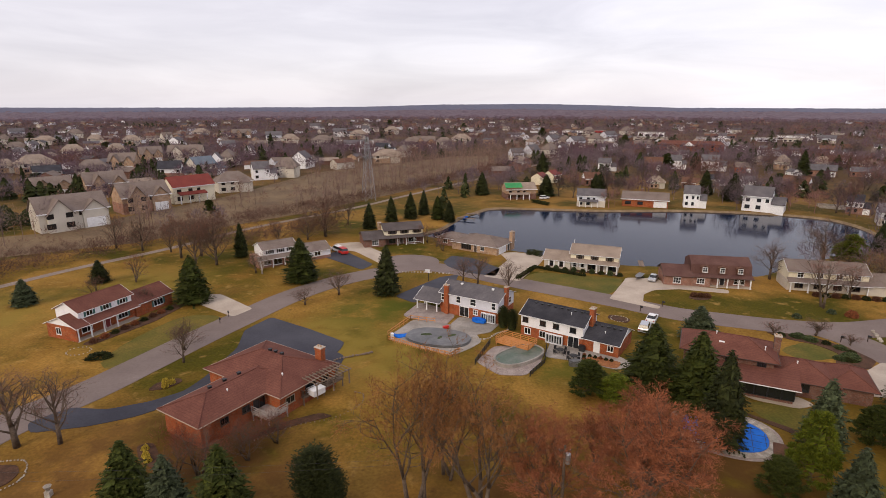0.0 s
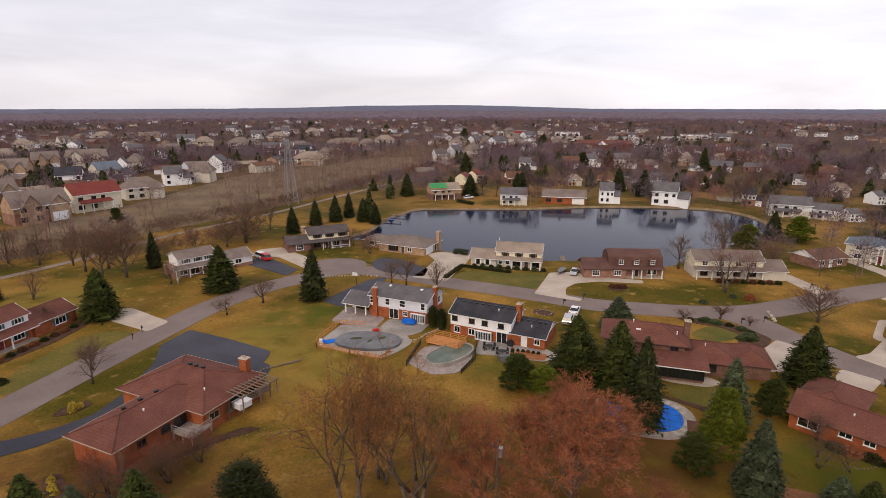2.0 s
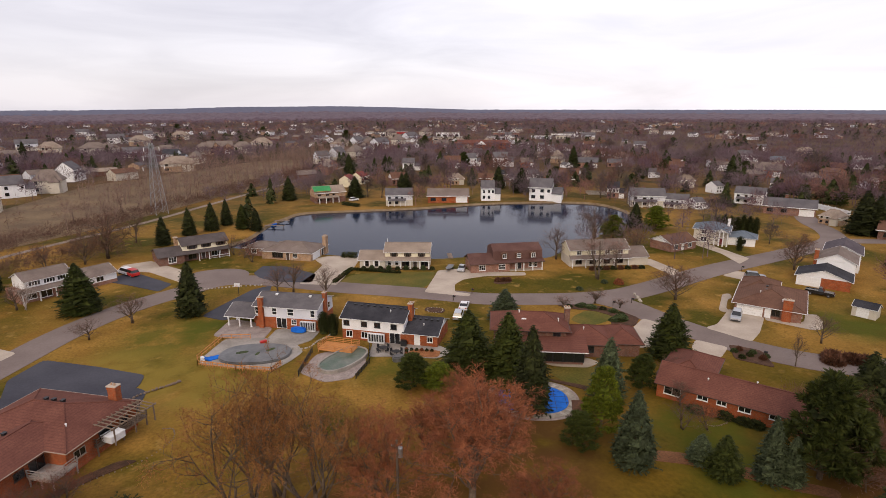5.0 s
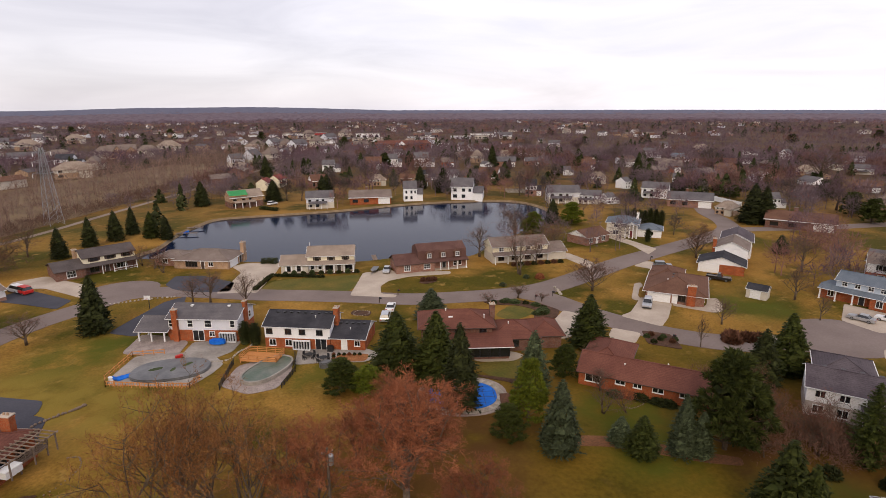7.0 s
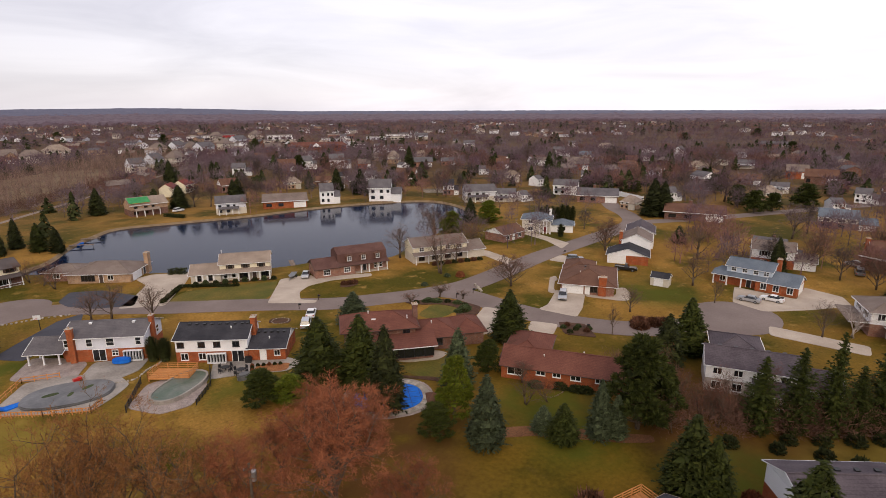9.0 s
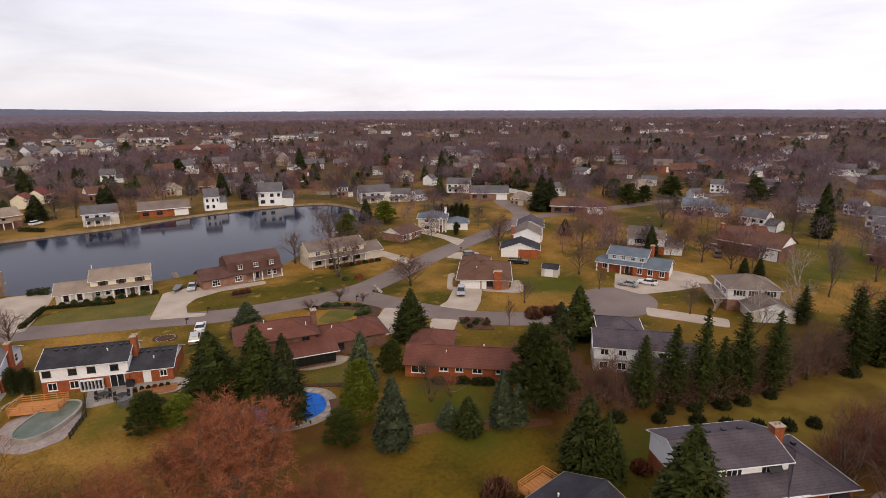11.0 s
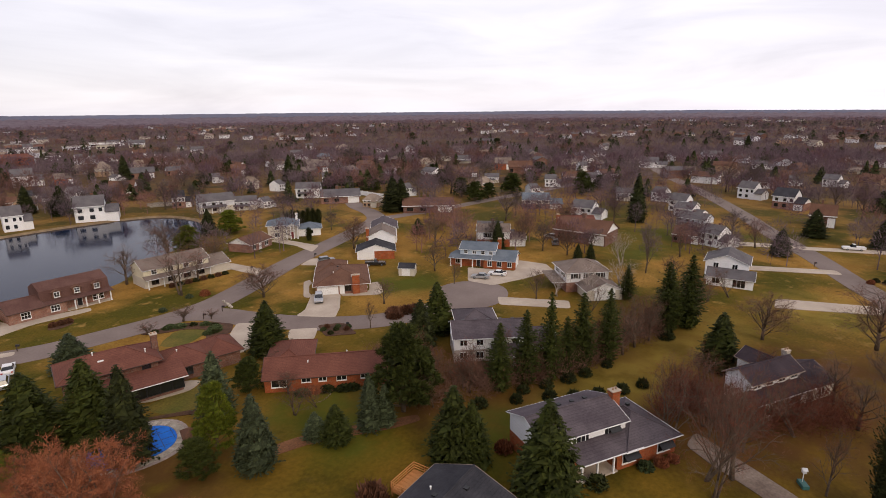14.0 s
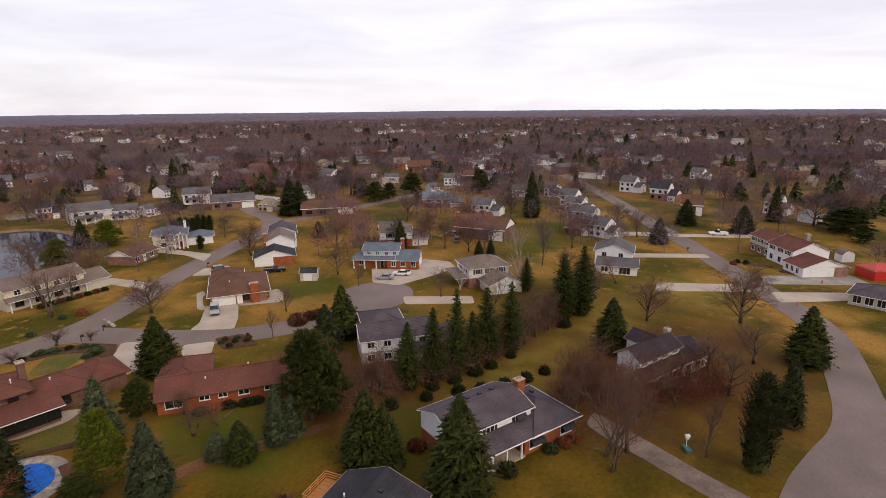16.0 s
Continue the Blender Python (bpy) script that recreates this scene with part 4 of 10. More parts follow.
# white house with the black roof (its back)
h = thing("house", "white-sided two-storey house on red brick with a black roof", "house", 14.8, 96.0, -34.0)
wall_stack(h, 0, 12.1, 0, 7.2, [(2.0, brick_red), (4.35, siding_white)])
wall_stack(h, 12.1, 18.4, 0.2, 8.2, [(2.4, brick_red)])
gable(h, 0, 12.1, 0, 7.2, 4.4, 1.6, "x", shingle_black, siding_white)
gable(h, 12.1, 18.4, 0.2, 8.2, 2.45, 1.7, "x", shingle_black, siding_white)
chimney(h, 12.5, 3.4, 0.8, 1.3, 6.9, brick_red)
for u in (0.9, 4.4, 7.0, 10.2):
    window(h, u, 0, 3.3, 1.0, 0.8, 0, 2, 1, trim=trim_black)
for u in (1.4, 4.4):
    window(h, u, 0, 1.15, 1.1, 1.1, 0, 2, 1)
window(h, 7.0, -0.45, 1.05, 3.0, 1.6, 0, 6, 1, sill=False, name="bay_window", deep=0.5), window(h, 10.4, 0, 1.05, 1.9, 2.0, 0, 2, 1, sill=False, name="sliding_door")
door(h, 14.6, 0.2, 0.05), window(h, 17.0, 0.2, 1.4, 0.9, 0.9)
vents(h, [1.6, 2.9, 4.2, 5.5, 6.8, 8.1, 9.4, 10.7, 11.6], 3.0, 5.8), vents(h, [13.3, 14.4, 15.5, 16.6, 17.7], 3.4, 3.9)
pipe(h, 9.0, 2.0, 5.3), pipe(h, 15.4, 2.0, 3.2)

# tan brick ranch by the water
h = thing("house", "tan brick ranch house with a broad tan hipped roof", "house", 2.8, 161.0, -33)
wall_stack(h, 0, 15.4, 0, 10.6, [(2.4, brick_tan)])
wall_stack(h, -7, 0, 2.4, 9.5, [(2.4, brick_pink)])
hip(h, 0, 15.4, 0, 10.6, 2.45, 1.9, shingle_taupe), hip(h, -7, 1.5, 2.4, 9.5, 2.4, 1.3, shingle_taupe)
chimney(h, 15.6, 9.3, 1.0, 1.6, 5.4, brick_tan)
window(h, 5.0, 0, 1.35, 3.2, 1.4, 0, 4, 1, trim=trim_brown), window(h, 10.5, 0, 1.4, 1.2, 1.1), door(h, 8.2, 0, 0.05, mat=trim_brown)
garage_door(h, 15.4, 3.4, 4.4, ang=90), door(h, 15.4, 7.4, 0.05, 1.1, ang=90, mat=trim_black)
window(h, -4, 2.4, 1.4, 1.5, 1.1)

# cream house on the lake
h = thing("house", "cream colonial on the lake with a tan roof and porch", "house", 27.1, 140.5, -21.7)
wall_stack(h, 0, 7.0, 0.6, 8.5, [(2.4, siding_beige)])
wall_stack(h, 6.8, 19.0, 1.6, 8.8, [(2.4, siding_beige), (4.4, siding_cream)])
gable(h, -0.2, 6.8, 0.6, 8.5, 2.45, 1.6, "x", shingle_tan, siding_cream)
gable(h, 6.8, 19.0, 1.6, 8.8, 4.45, 1.7, "x", shingle_tan, siding_cream)
lean_to(h, 5.6, 19.0, 0, 1.7, 2.4, 3.1, shingle_tan)
for u in (11.2, 13.8, 16.4, 18.8):
    post(h, u, 0.1, 2.35, 0.15)
for u in (9.3, 13.0, 16.8):
    window(h, u, 1.6, 3.75, 1.0, 1.05, 0, 2, 2, trim_brown, trim_brown)
for u in (2.0, 4.6):
    window(h, u, 0.6, 1.4, 0.8, 1.3, 0, 1, 2, trim_white, trim_brown)
for u in (8.0, 10.0):
    window(h, u, 1.6, 1.4, 0.8, 1.3, 0, 1, 2, trim_white)
for u in (12.4, 17.6):
    window(h, u, 1.6, 1.3, 1.8, 1.6, 0, 2, 1, None, trim_brown)
door(h, 15.0, 1.6, 0.05, mat=trim_brown)
window(h, 19.0, 5, 3.6, 0.9, 1.1, 90), pipe(h, 6.9, 7.0, 6.3)

# brown house with the mansard-like front
h = thing("house", "brown brick house with a steep shingled upper storey and dormers", "house", 53.8, 126.1, -11.1)
wall_stack(h, 0, 6.2, 0, 7.5, [(2.5, brick_pink)])
wall_stack(h, 6.2, 19.8, 1.6, 8.4, [(2.6, brick_pink)])
wall_stack(h, 6.2, 10.6, 0.1, 1.6, [(2.5, brick_pink)])
gable(h, 0, 6.2, 0, 7.5, 2.55, 1.7, "x", shingle_umber, siding_brown, trim=trim_brown)
lean_to(h, 6.2, 19.8, 0, 1.9, 2.5, 3.1, shingle_umber, trim=trim_brown)
profile = [(1.3, 2.7), (1.75, 5.2), (5.0, 6.6), (8.25, 5.2), (8.7, 2.7)]
g = Geo()
g.add([(6.3, a, b) for a, b in profile] + [(19.9, a, b) for a, b in profile], [(4, 3, 2, 1, 0), (5, 6, 7, 8, 9)] + [(i, i + 1, i + 6, i + 5) for i in range(4)] + [(0, 5, 9, 4)])
part("roof", g, shingle_umber, h)
for u in (9.3, 13.2, 17.2):
    part("dormer", Geo().box(u - 0.85, u + 0.85, 0.9, 2.6, 3.3, 4.7).solid([[(u - 1.05, 0.75, 4.7), (u, 0.75, 5.1), (u, 3.6, 5.1), (u - 1.05, 3.6, 4.7)], [(u, 0.75, 5.1), (u + 1.05, 0.75, 4.7), (u + 1.05, 3.6, 4.7), (u, 3.6, 5.1)]], 0.1), shingle_brown, h)
    window(h, u, 0.9, 4.05, 0.95, 1.0, 0, 2, 2)
for u in (12.2, 14.4, 16.9, 19.5):
    post(h, u, 0.1, 2.45, 0.12)
window(h, 3.0, 0, 1.35, 1.6, 1.3, 0, 3, 2), window(h, 8.4, 0.1, 1.4, 1.6, 1.2, 0, 3, 2), window(h, 17.4, 1.6, 1.35, 2.2, 1.4, 0, 3, 2)
door(h, 13.6, 1.6, 0.05, mat=trim_black)
part("porch_floor", Geo().box(10.6, 19.8, 0, 1.6, 0, 0.2), concrete, h)

# beige lake house behind the trees
h = thing("house", "beige two-storey house with taupe roof half hidden by bare trees", "house", 81.1, 120.8, -14)
wall_stack(h, 0, 16.5, 1.6, 9.0, [(2.5, siding_beige), (4.7, siding_cream)])
gable(h, 0, 16.5, 1.6, 9.0, 4.75, 1.8, "x", shingle_taupe, siding_cream)
wall_stack(h, 16.5, 22, 1.0, 9.4, [(2.5, siding_beige)])
gable(h, 16.5, 22, 1.0, 9.4, 2.55, 1.8, "x", shingle_taupe, siding_cream)
lean_to(h, 0, 16.5, 0, 1.7, 2.5, 3.2, shingle_taupe)
for u in (0.3, 4, 8, 12, 16):
    post(h, u, 0.1, 2.45, 0.1)
for u in (2.5, 6.5, 10.5, 14.2):
    window(h, u, 1.6, 3.9, 1.2, 1.1, 0, 2, 2), window(h, u, 1.6, 1.4, 1.6, 1.3, 0, 2, 1, None, trim_brown)

# big red-brown house among the conifers
h = thing("house", "sprawling brown brick house with red-brown hipped roofs and sunroom", "house", 45.2, 72.8, -25.3)
wall_stack(h, -9, 3.4, 3.6, 11.0, [(4.9, brick_brown)])
hip(h, -9, 3.4, 3.6, 11.0, 4.95, 1.9, shingle_red, 0.7, trim_brown)
wall_stack(h, -6, 6.0, 0.6, 3.6, [(0.5, brick_brown)])
lean_to(h, -6, 6.0, 0.2, 4.0, 2.75, 3.9, shingle_red, 0.7, trim_white)
for k in range(7):
    window(h, -5.2 + k * 1.75, 0.6, 1.55, 1.55, 1.95, 0, 1, 1, None, trim_black, "glass_panel", False)
wall_stack(h, -6, -5.98, 0.62, 3.6, [(2.6, brick_brown)])
wall_stack(h, 5.6, 6.0, 0.62, 3.6, [(2.6, brick_brown)])
wall_stack(h, -6, 6, 0.7, 3.6, [(2.6, trim_black)])
wall_stack(h, 3.4, 11.5, 3.8, 11.4, [(2.55, brick_brown)])
hip(h, 3.4, 11.6, 3.8, 11.4, 2.6, 1.9, shingle_red, 0.6, trim_brown)
wall_stack(h, 11.5, 16.2, 4.6, 11.6, [(2.55, brick_brown)])
hip(h, 11.0, 16.2, 4.6, 11.6, 2.6, 1.6, shingle_red, 0.6, trim_brown)
chimney(h, 4.0, 8.2, 0.9, 1.0, 7.4, brick_brown)
for u in (-6.5, -2.5, 1.8):
    window(h, u, 3.6, 4.2, 1.1, 0.8, 0, 2, 1, None, trim_black)
window(h, 7.6, 3.8, 1.5, 1.3, 1.0, 0, 2, 1, None, trim_black)
pipe(h, -4.6, 7.0, 6.7), pipe(h, 6.8, 6.6, 4.0), pipe(h, 2.2, 5.6, 5.9)
part("skylight", Geo().box(-4.2, -3.4, 5.4, 6.1, 5.7, 6.15), trim_white, h)

# long red-brown ranch
h = thing("house", "long red brick ranch house with a red-brown gabled roof", "house", 54.6, 57.2, -55.4)
wall_stack(h, -0.5, 17.8, 1.35, 7.9, [(2.4, brick_red)])
gable(h, -0.5, 17.8, 1.35, 7.9, 2.45, 1.85, "x", shingle_red, siding_white, trim=trim_brown)
wall_stack(h, -0.8, 6.0, 7.9, 14.8, [(2.4, brick_red)])
hip(h, -0.8, 6.0, 4.2, 14.8, 2.45, 1.8, shingle_red, 0.5, trim_brown)
wall_stack(h, 17.8, 23, 1.8, 7.4, [(2.3, brick_red)])
gable(h, 17.8, 23, 1.8, 7.4, 2.35, 1.5, "x", shingle_red, siding_white, trim=trim_brown)
for u, w, t in ((1.7, 2.2, 1.2), (5.8, 1.3, 0.7), (8.3, 1.1, 0.7), (11.2, 1.4, 0.8), (14.8, 1.2, 0.7)):
    window(h, u, 1.35, 1.95 - t / 2 + 0.15, w, t, 0, 2)
garage_door(h, 2.6, 14.8, 4.6, ang=180)
pipe(h, 6, 3.4, 3.5), pipe(h, 12, 5.8, 3.7)

# brown ranch with the garage to the street
h = thing("house", "tan brick ranch with brown hipped roof and white garage door", "house", 93.9, 80.0, -53.4)
wall_stack(h, 0.2, 12.2, 1.3, 16.6, [(2.4, brick_pink)])
hip(h, 0.2, 12.4, 1.3, 17.0, 2.45, 2.1, shingle_brown, 0.6)
wall_stack(h, 0.6, 7.0, 16.6, 21.6, [(2.4, brick_pink)])
hip(h, 0.4, 7.2, 11.5, 21.8, 2.44, 1.7, shingle_brown, 0.6)
garage_door(h, 3.0, 1.3, 4.6)
door(h, 6.3, 1.3, 0.05), window(h, 7.7, 1.3, 1.4, 1.4, 1.3, 0, 2, 1, None, trim_brown)
chimney(h, 9.6, 1.0, 1.7, 0.8, 4.6, brick_red)
window(h, 12.2, 3.4, 1.4, 1.2, 1.1, 90)
vents(h, [5.4], 8, 4.1), vents(h, [5.4], 10, 4.3), pipe(h, 8.6, 3.6, 3.4), pipe(h, 4.4, 5.6, 3.9)

# white house with black-roofed garage
h = thing("house", "white two-storey house with black-roofed garage and brick chimney", "house", 125.1, 89.9, -57.8)
wall_stack(h, 0, 5.0, 0, 8.5, [(2.4, siding_white)])
wall_stack(h, 5.0, 10.8, 0, 8.5, [(2.4, brick_red)])
gable(h, 0, 10.8, 0, 8.5, 2.45, 1.9, "y", shingle_black, siding_white)
garage_door(h, 2.6, 0, 4.2)
wall_stack(h, 3.2, 11.2, 8.5, 19, [(2.4, brick_red), (4.9, siding_white)])
gable(h, 3.2, 11.2, 8.5, 19, 4.95, 1.9, "y", shingle_taupe, siding_white)
wall_stack(h, 4, 12, 20, 32, [(2.4, siding_white), (4.9, siding_white)])
gable(h, 4, 12, 20, 32, 4.95, 1.9, "y", shingle_purple, siding_white)
chimney(h, 2.9, 9.6, 0.9, 1.2, 7.2, brick_red)
for u in (10.2, 13.2, 16.4, 22, 26, 30):
    window(h, 11.2 if u < 19 else 12, u, 4.1, 1.2, 1.1, 90, 2, 1, trim_black), window(h, 11.2 if u < 19 else 12, u, 1.3, 1.4, 1.2, 90, 2)

# garden shed
h = thing("garden_shed", "small beige garden shed with a white door and black roof", "shed", 116.6, 70.9, -70.7)
wall_stack(h, 0, 4.2, 0, 3.2, [(2.1, siding_beige)])
gable(h, 0, 4.2, 0, 3.2, 2.15, 0.9, "x", shingle_black, siding_beige, 0.2)
garage_door(h, 1.9, 0, 1.9, 1.8)

# blue-grey brick cape on the turning circle
h = thing("house", "red brick house with a pale blue upper storey and blue-grey roof", "house", 130.5, 62.7, -79.7)
wall_stack(h, 0, 18, 1.2, 8, [(2.5, brick_red)])
wall_stack(h, 9.5, 18, 0, 1.2, [(2.5, brick_red)])
wall_stack(h, 2.6, 12.4, 1.6, 8, [(2.5, brick_red), (4.7, siding_blue)])
gable(h, 2.6, 12.4, 1.6, 8, 4.75, 1.4, "x", shingle_blue, siding_white)
gable(h, 12.0, 18, 0, 8, 2.55, 1.8, "x", shingle_blue, siding_white)
lean_to(h, 0, 12.2, 0, 2.0, 2.5, 3.3, shingle_blue)
part("porch_end_roof", Geo().solid([[(-0.3, 1.7, 3.25), (2.6, 1.7, 3.25), (2.6, 8.2, 2.6), (-0.3, 8.2, 2.6)]], 0.14), shingle_blue, h)
for u in (0.2, 3.2, 6.4):
    post(h, u, 0.1, 2.45, 0.13)
for u in (4.2, 6.6, 9.0, 11.2):
    window(h, u, 1.6, 4.05, 0.9, 1.0, 0, 2, 2)
for u, y in ((11.2, 0.0), (13.8, 0.0), (16.6, 0.0), (2.0, 1.2)):
    window(h, u, y, 1.4, 1.1, 1.35, 0, 2, 1)
door(h, 7.8, 1.2, 0.05, mat=trim_black), garage_door(h, 18, 4.2, 4.6, ang=90), chimney(h, 12.8, 6, 0.9, 1.1, 7.0, brick_red)

# weathered white house with taupe hips
h = thing("house", "pale two-storey house with weathered taupe roofs behind bare shrubs", "house", 122.5, 26.2, -57)
wall_stack(h, -2.2, 8, 0, 9, [(2.4, brick_pink), (4.8, siding_white)])
hip(h, -2.2, 8, 0, 9, 4.85, 2.0, shingle_taupe)
wall_stack(h, 0.5, 8.6, -6.5, 0, [(2.3, siding_beige)])
gable(h, 0.5, 8.6, -6.5, 0.2, 2.35, 1.7, "y", shingle_taupe, siding_white)
lean_to(h, -5.2, -2.0, 1.0, 9.0, 2.4, 2.9, shingle_taupe)
for u in (0, 3, 6):
    window(h, u, 0, 3.9, 1.2, 1.1, 0, 2, 1, trim_black)
window(h, -2.2, 2.6, 3.9, 1.2, 1.1, 270, 2, 1, trim_black), window(h, -2.2, 6.4, 3.9, 1.2, 1.1, 270, 2, 1, trim_black), garage_door(h, 4.5, -6.5, 4.6)

# white house with grey roof by the spruce row
h = thing("house", "white two-storey house with a grey roof behind the spruces", "house", 76.9, 36.2, -59)
wall_stack(h, 0, 12.5, 0.4, 7.6, [(2.2, brick_pale), (4.4, siding_white)])
gable(h, 0, 12.5, 0.4, 7.6, 4.5, 1.6, "x", shingle_purple, siding_white)
wall_stack(h, 1.5, 8.5, 7.6, 14, [(2.4, siding_white)])
hip(h, 1.5, 8.5, 7.0, 14.5, 4.2, 1.5, shingle_purple)
wall_stack(h, 1.5, 8.5, 7.6, 14, [(4.2, siding_white)])
wall_stack(h, 12.5, 18, 1.5, 8, [(2.4, siding_white)])
gable(h, 12.5, 18, 1.5, 8, 2.45, 1.6, "x", shingle_purple, siding_white)
wall_stack(h, 6.5, 12.0, -2.8, 0.4, [(2.2, siding_white)])
lean_to(h, 6.5, 12.0, -2.8, 0.5, 2.3, 3.2, shingle_purple)
for u in (1.6, 4.4, 7.4, 10.6):
    window(h, u, 0.4, 3.5, 1.1, 0.9, 0, 2), window(h, u, 0.4, 1.2, 1.2, 1.1, 0, 2)
vents(h, [2, 4.2, 6.4, 8.6, 10.8], 4.6, 5.9)

# near white and brick house
h = thing("house", "white house on red brick with purple-grey roof and black shutters", "house", 54.2, 10.2, -39.6)
wall_stack(h, -2.7, 9.4, 3.0, 10.4, [(2.4, brick_red), (4.75, siding_white)])
gable(h, -2.7, 9.4, 3.0, 10.4, 4.8, 1.35, "x", shingle_purple, siding_white)
lean_to(h, 0.6, 9.4, 0.4, 3.1, 2.6, 3.6, shingle_purple)
wall_stack(h, 9.4, 15.4, 0.5, 9.6, [(2.5, brick_red)])
hip(h, 7.6, 15.4, 0.5, 9.6, 2.6, 2.0, shingle_purple, 0.5)
wall_stack(h, 6.2, 9.4, 0.6, 3.0, [(2.5, brick_red)])
for u in (1.0, 3.2, 5.6):
    post(h, u, 0.5, 2.5, 0.1)
window(h, 2.6, 3.0, 4.0, 1.2, 1.1, 0, 2, 1, trim_black), window(h, 7.4, 3.0, 4.0, 1.3, 1.1, 0, 2, 1, trim_black)
for u in (8.0, 13.4):
    w_ = window(h, u, 0.6 if u < 9 else 0.5, 1.4, 1.9, 1.3, 0, 2, 1)
    part("awning", Geo().solid([[(-1.1, -1.0, 0.25), (1.1, -1.0, 0.25), (1.1, -0.05, 0.85), (-1.1, -0.05, 0.85)]], 0.06), trim_black, w_)
w_ = window(h, 7.4, 2.98, 4.0, 1.3, 1.1, 0, 2, 1)
part("awning", Geo().solid([[(-0.8, -0.8, 0.0), (0.8, -0.8, 0.0), (0.8, -0.05, 0.65), (-0.8, -0.05, 0.65)]], 0.06), trim_black, w_)
door(h, 4.4, 3.0, 0.1, mat=trim_black)
chimney(h, 10.2, 6.2, 1.2, 0.9, 6.9, brick_red)
vents(h, [0.6, 2.6, 4.6, 6.6], 7.6, 5.95), vents(h, [11.4, 12.6], 6.2, 4.3)
part("porch_floor", Geo().box(0.4, 6.2, 0.4, 3.0, 0, 0.2), concrete, h)
window(h, -2.7, 5, 4.0, 1.1, 1.0, 270)

# dark-roofed house just below
h = thing("house", "house with a charcoal gabled roof and a new timber deck", "house", 46.9, 14.9, 82.4)
wall_stack(h, 0.5, 10.0, 0.4, 15.6, [(2.5, siding_white)])
gable(h, 0.5, 10.0, 0.4, 15.6, 2.6, 1.75, "y", shingle_black, siding_white, 0.5, trim_tan)
wall_stack(h, -2.6, 0.5, 6.0, 12.6, [(2.4, siding_white)])
gable(h, -2.6, 4.6, 6.0, 12.6, 2.5, 1.3, "x", shingle_black, siding_white, 0.4, trim_tan)
window(h, 10.0, 4.4, 1.35, 1.8, 2.0, 90, 2, 1, sill=False, name="sliding_door"), window(h, 10.0, 9.0, 1.5, 1.4, 1.1, 90), window(h, 5.2, 0.4, 1.5, 1.2, 1.0)
vents(h, [4.2], 3.4, 4.05), vents(h, [6.4], 6.0, 4.0), pipe(h, 7.6, 5.0, 3.5)

# plum-roofed house behind the thicket
h = thing("house", "white house with a dark plum-grey roof behind red-brown thicket", "house", 78.9, -6.4, -39.9)
wall_stack(h, 2.4, 12.8, 0.0, 4.2, [(2.4, siding_beige), (4.3, siding_white)])
gable(h, 2.4, 12.8, 0.0, 4.2, 4.4, 1.25, "x", shingle_plum, siding_white, trim=trim_tan)
wall_stack(h, 9.0, 12.6, 4.4, 7.4, [(4.2, siding_white)])
gable(h, 9.0, 12.6, 3.2, 7.4, 4.2, 1.1, "y", shingle_plum, siding_white, trim=trim_tan)
lean_to(h, 0.9, 12.6, -2.2, 0.1, 2.5, 3.3, shingle_plum)
wall_stack(h, 6.5, 12, -1.9, 0.0, [(2.4, siding_beige)])
for u in (1.1, 3.8, 6.3):
    post(h, u, -2.0, 2.45, 0.1)
wall_stack(h, 12.8, 17.8, -2.0, 5.2, [(2.4, siding_beige)])
gable(h, 12.8, 17.8, -2.0, 5.2, 2.45, 1.6, "x", shingle_plum, siding_white, trim=trim_tan)
for u in (3.6, 6.2, 8.8, 11.4):
    window(h, u, 0.0, 3.75, 1.3, 0.75, 0, 2)
window(h, 9.4, -1.9, 1.4, 2.0, 1.3, 0, 2, 1, trim_white), window(h, 15.0, -2.0, 1.4, 1.4, 1.2), chimney(h, 13.2, 2.8, 0.8, 0.8, 6.1, stone)

# white house and garage on the second street
h = thing("house", "white two-storey house with grey roofs and a stone patio", "house", 143.7, -0.5, -95)
wall_stack(h, 0, 9.5, 2.6, 12, [(2.4, siding_white), (4.7, siding_white)])
gable(h, 0, 9.5, 2.6, 12, 4.75, 1.9, "y", shingle_grey, siding_white)
wall_stack(h, 1, 11, -2.4, 2.6, [(2.4, siding_white)])
gable(h, 1, 11, -2.4, 2.8, 2.45, 1.4, "x", shingle_grey, siding_white)
for u in (2.4, 6.6):
    window(h, u, 2.6, 3.9, 1.1, 1.1, 0, 2)
window(h, 3, -2.4, 1.3, 1.6, 1.2, 0, 2), window(h, 8, -2.4, 1.2, 2.6, 1.8, 0, 3, sill=False)

# colonial with red-brown roof and garage
h = thing("house", "white colonial with red-brown roofs and an attached garage", "house", 148.5, -50.7, -72)
wall_stack(h, 0, 11.6, 0, 7.5, [(2.4, siding_white)])
wall_stack(h, 8.0, 11.6, -0.03, 0, [(2.4, brick_pink)])
gable(h, 0, 11.6, 0, 7.5, 2.5, 2.0, "y", shingle_red, siding_white)
garage_door(h, 4.2, 0, 4.6)
door(h, 7.4, 0, 0.02)
wall_stack(h, 2.2, 12.0, 7.5, 18, [(2.4, siding_white), (4.7, siding_white)])
gable(h, 2.2, 12.0, 7.5, 18, 4.75, 2.1, "y", shingle_red, siding_white)
wall_stack(h, 3.2, 11.5, 18, 28, [(2.4, brick_pink), (4.7, siding_beige)])
gable(h, 3.2, 11.5, 18, 28, 4.75, 1.8, "y", shingle_red, siding_beige)
for v in (9.5, 12.5, 16, 20, 23, 26):
    window(h, 2.2 if v < 18 else 3.2, v, 3.9, 1.1, 1.1, 270, 2, 1, trim_black), window(h, 2.2 if v < 18 else 3.2, v, 1.3, 1.2, 1.4, 270, 2, 1)
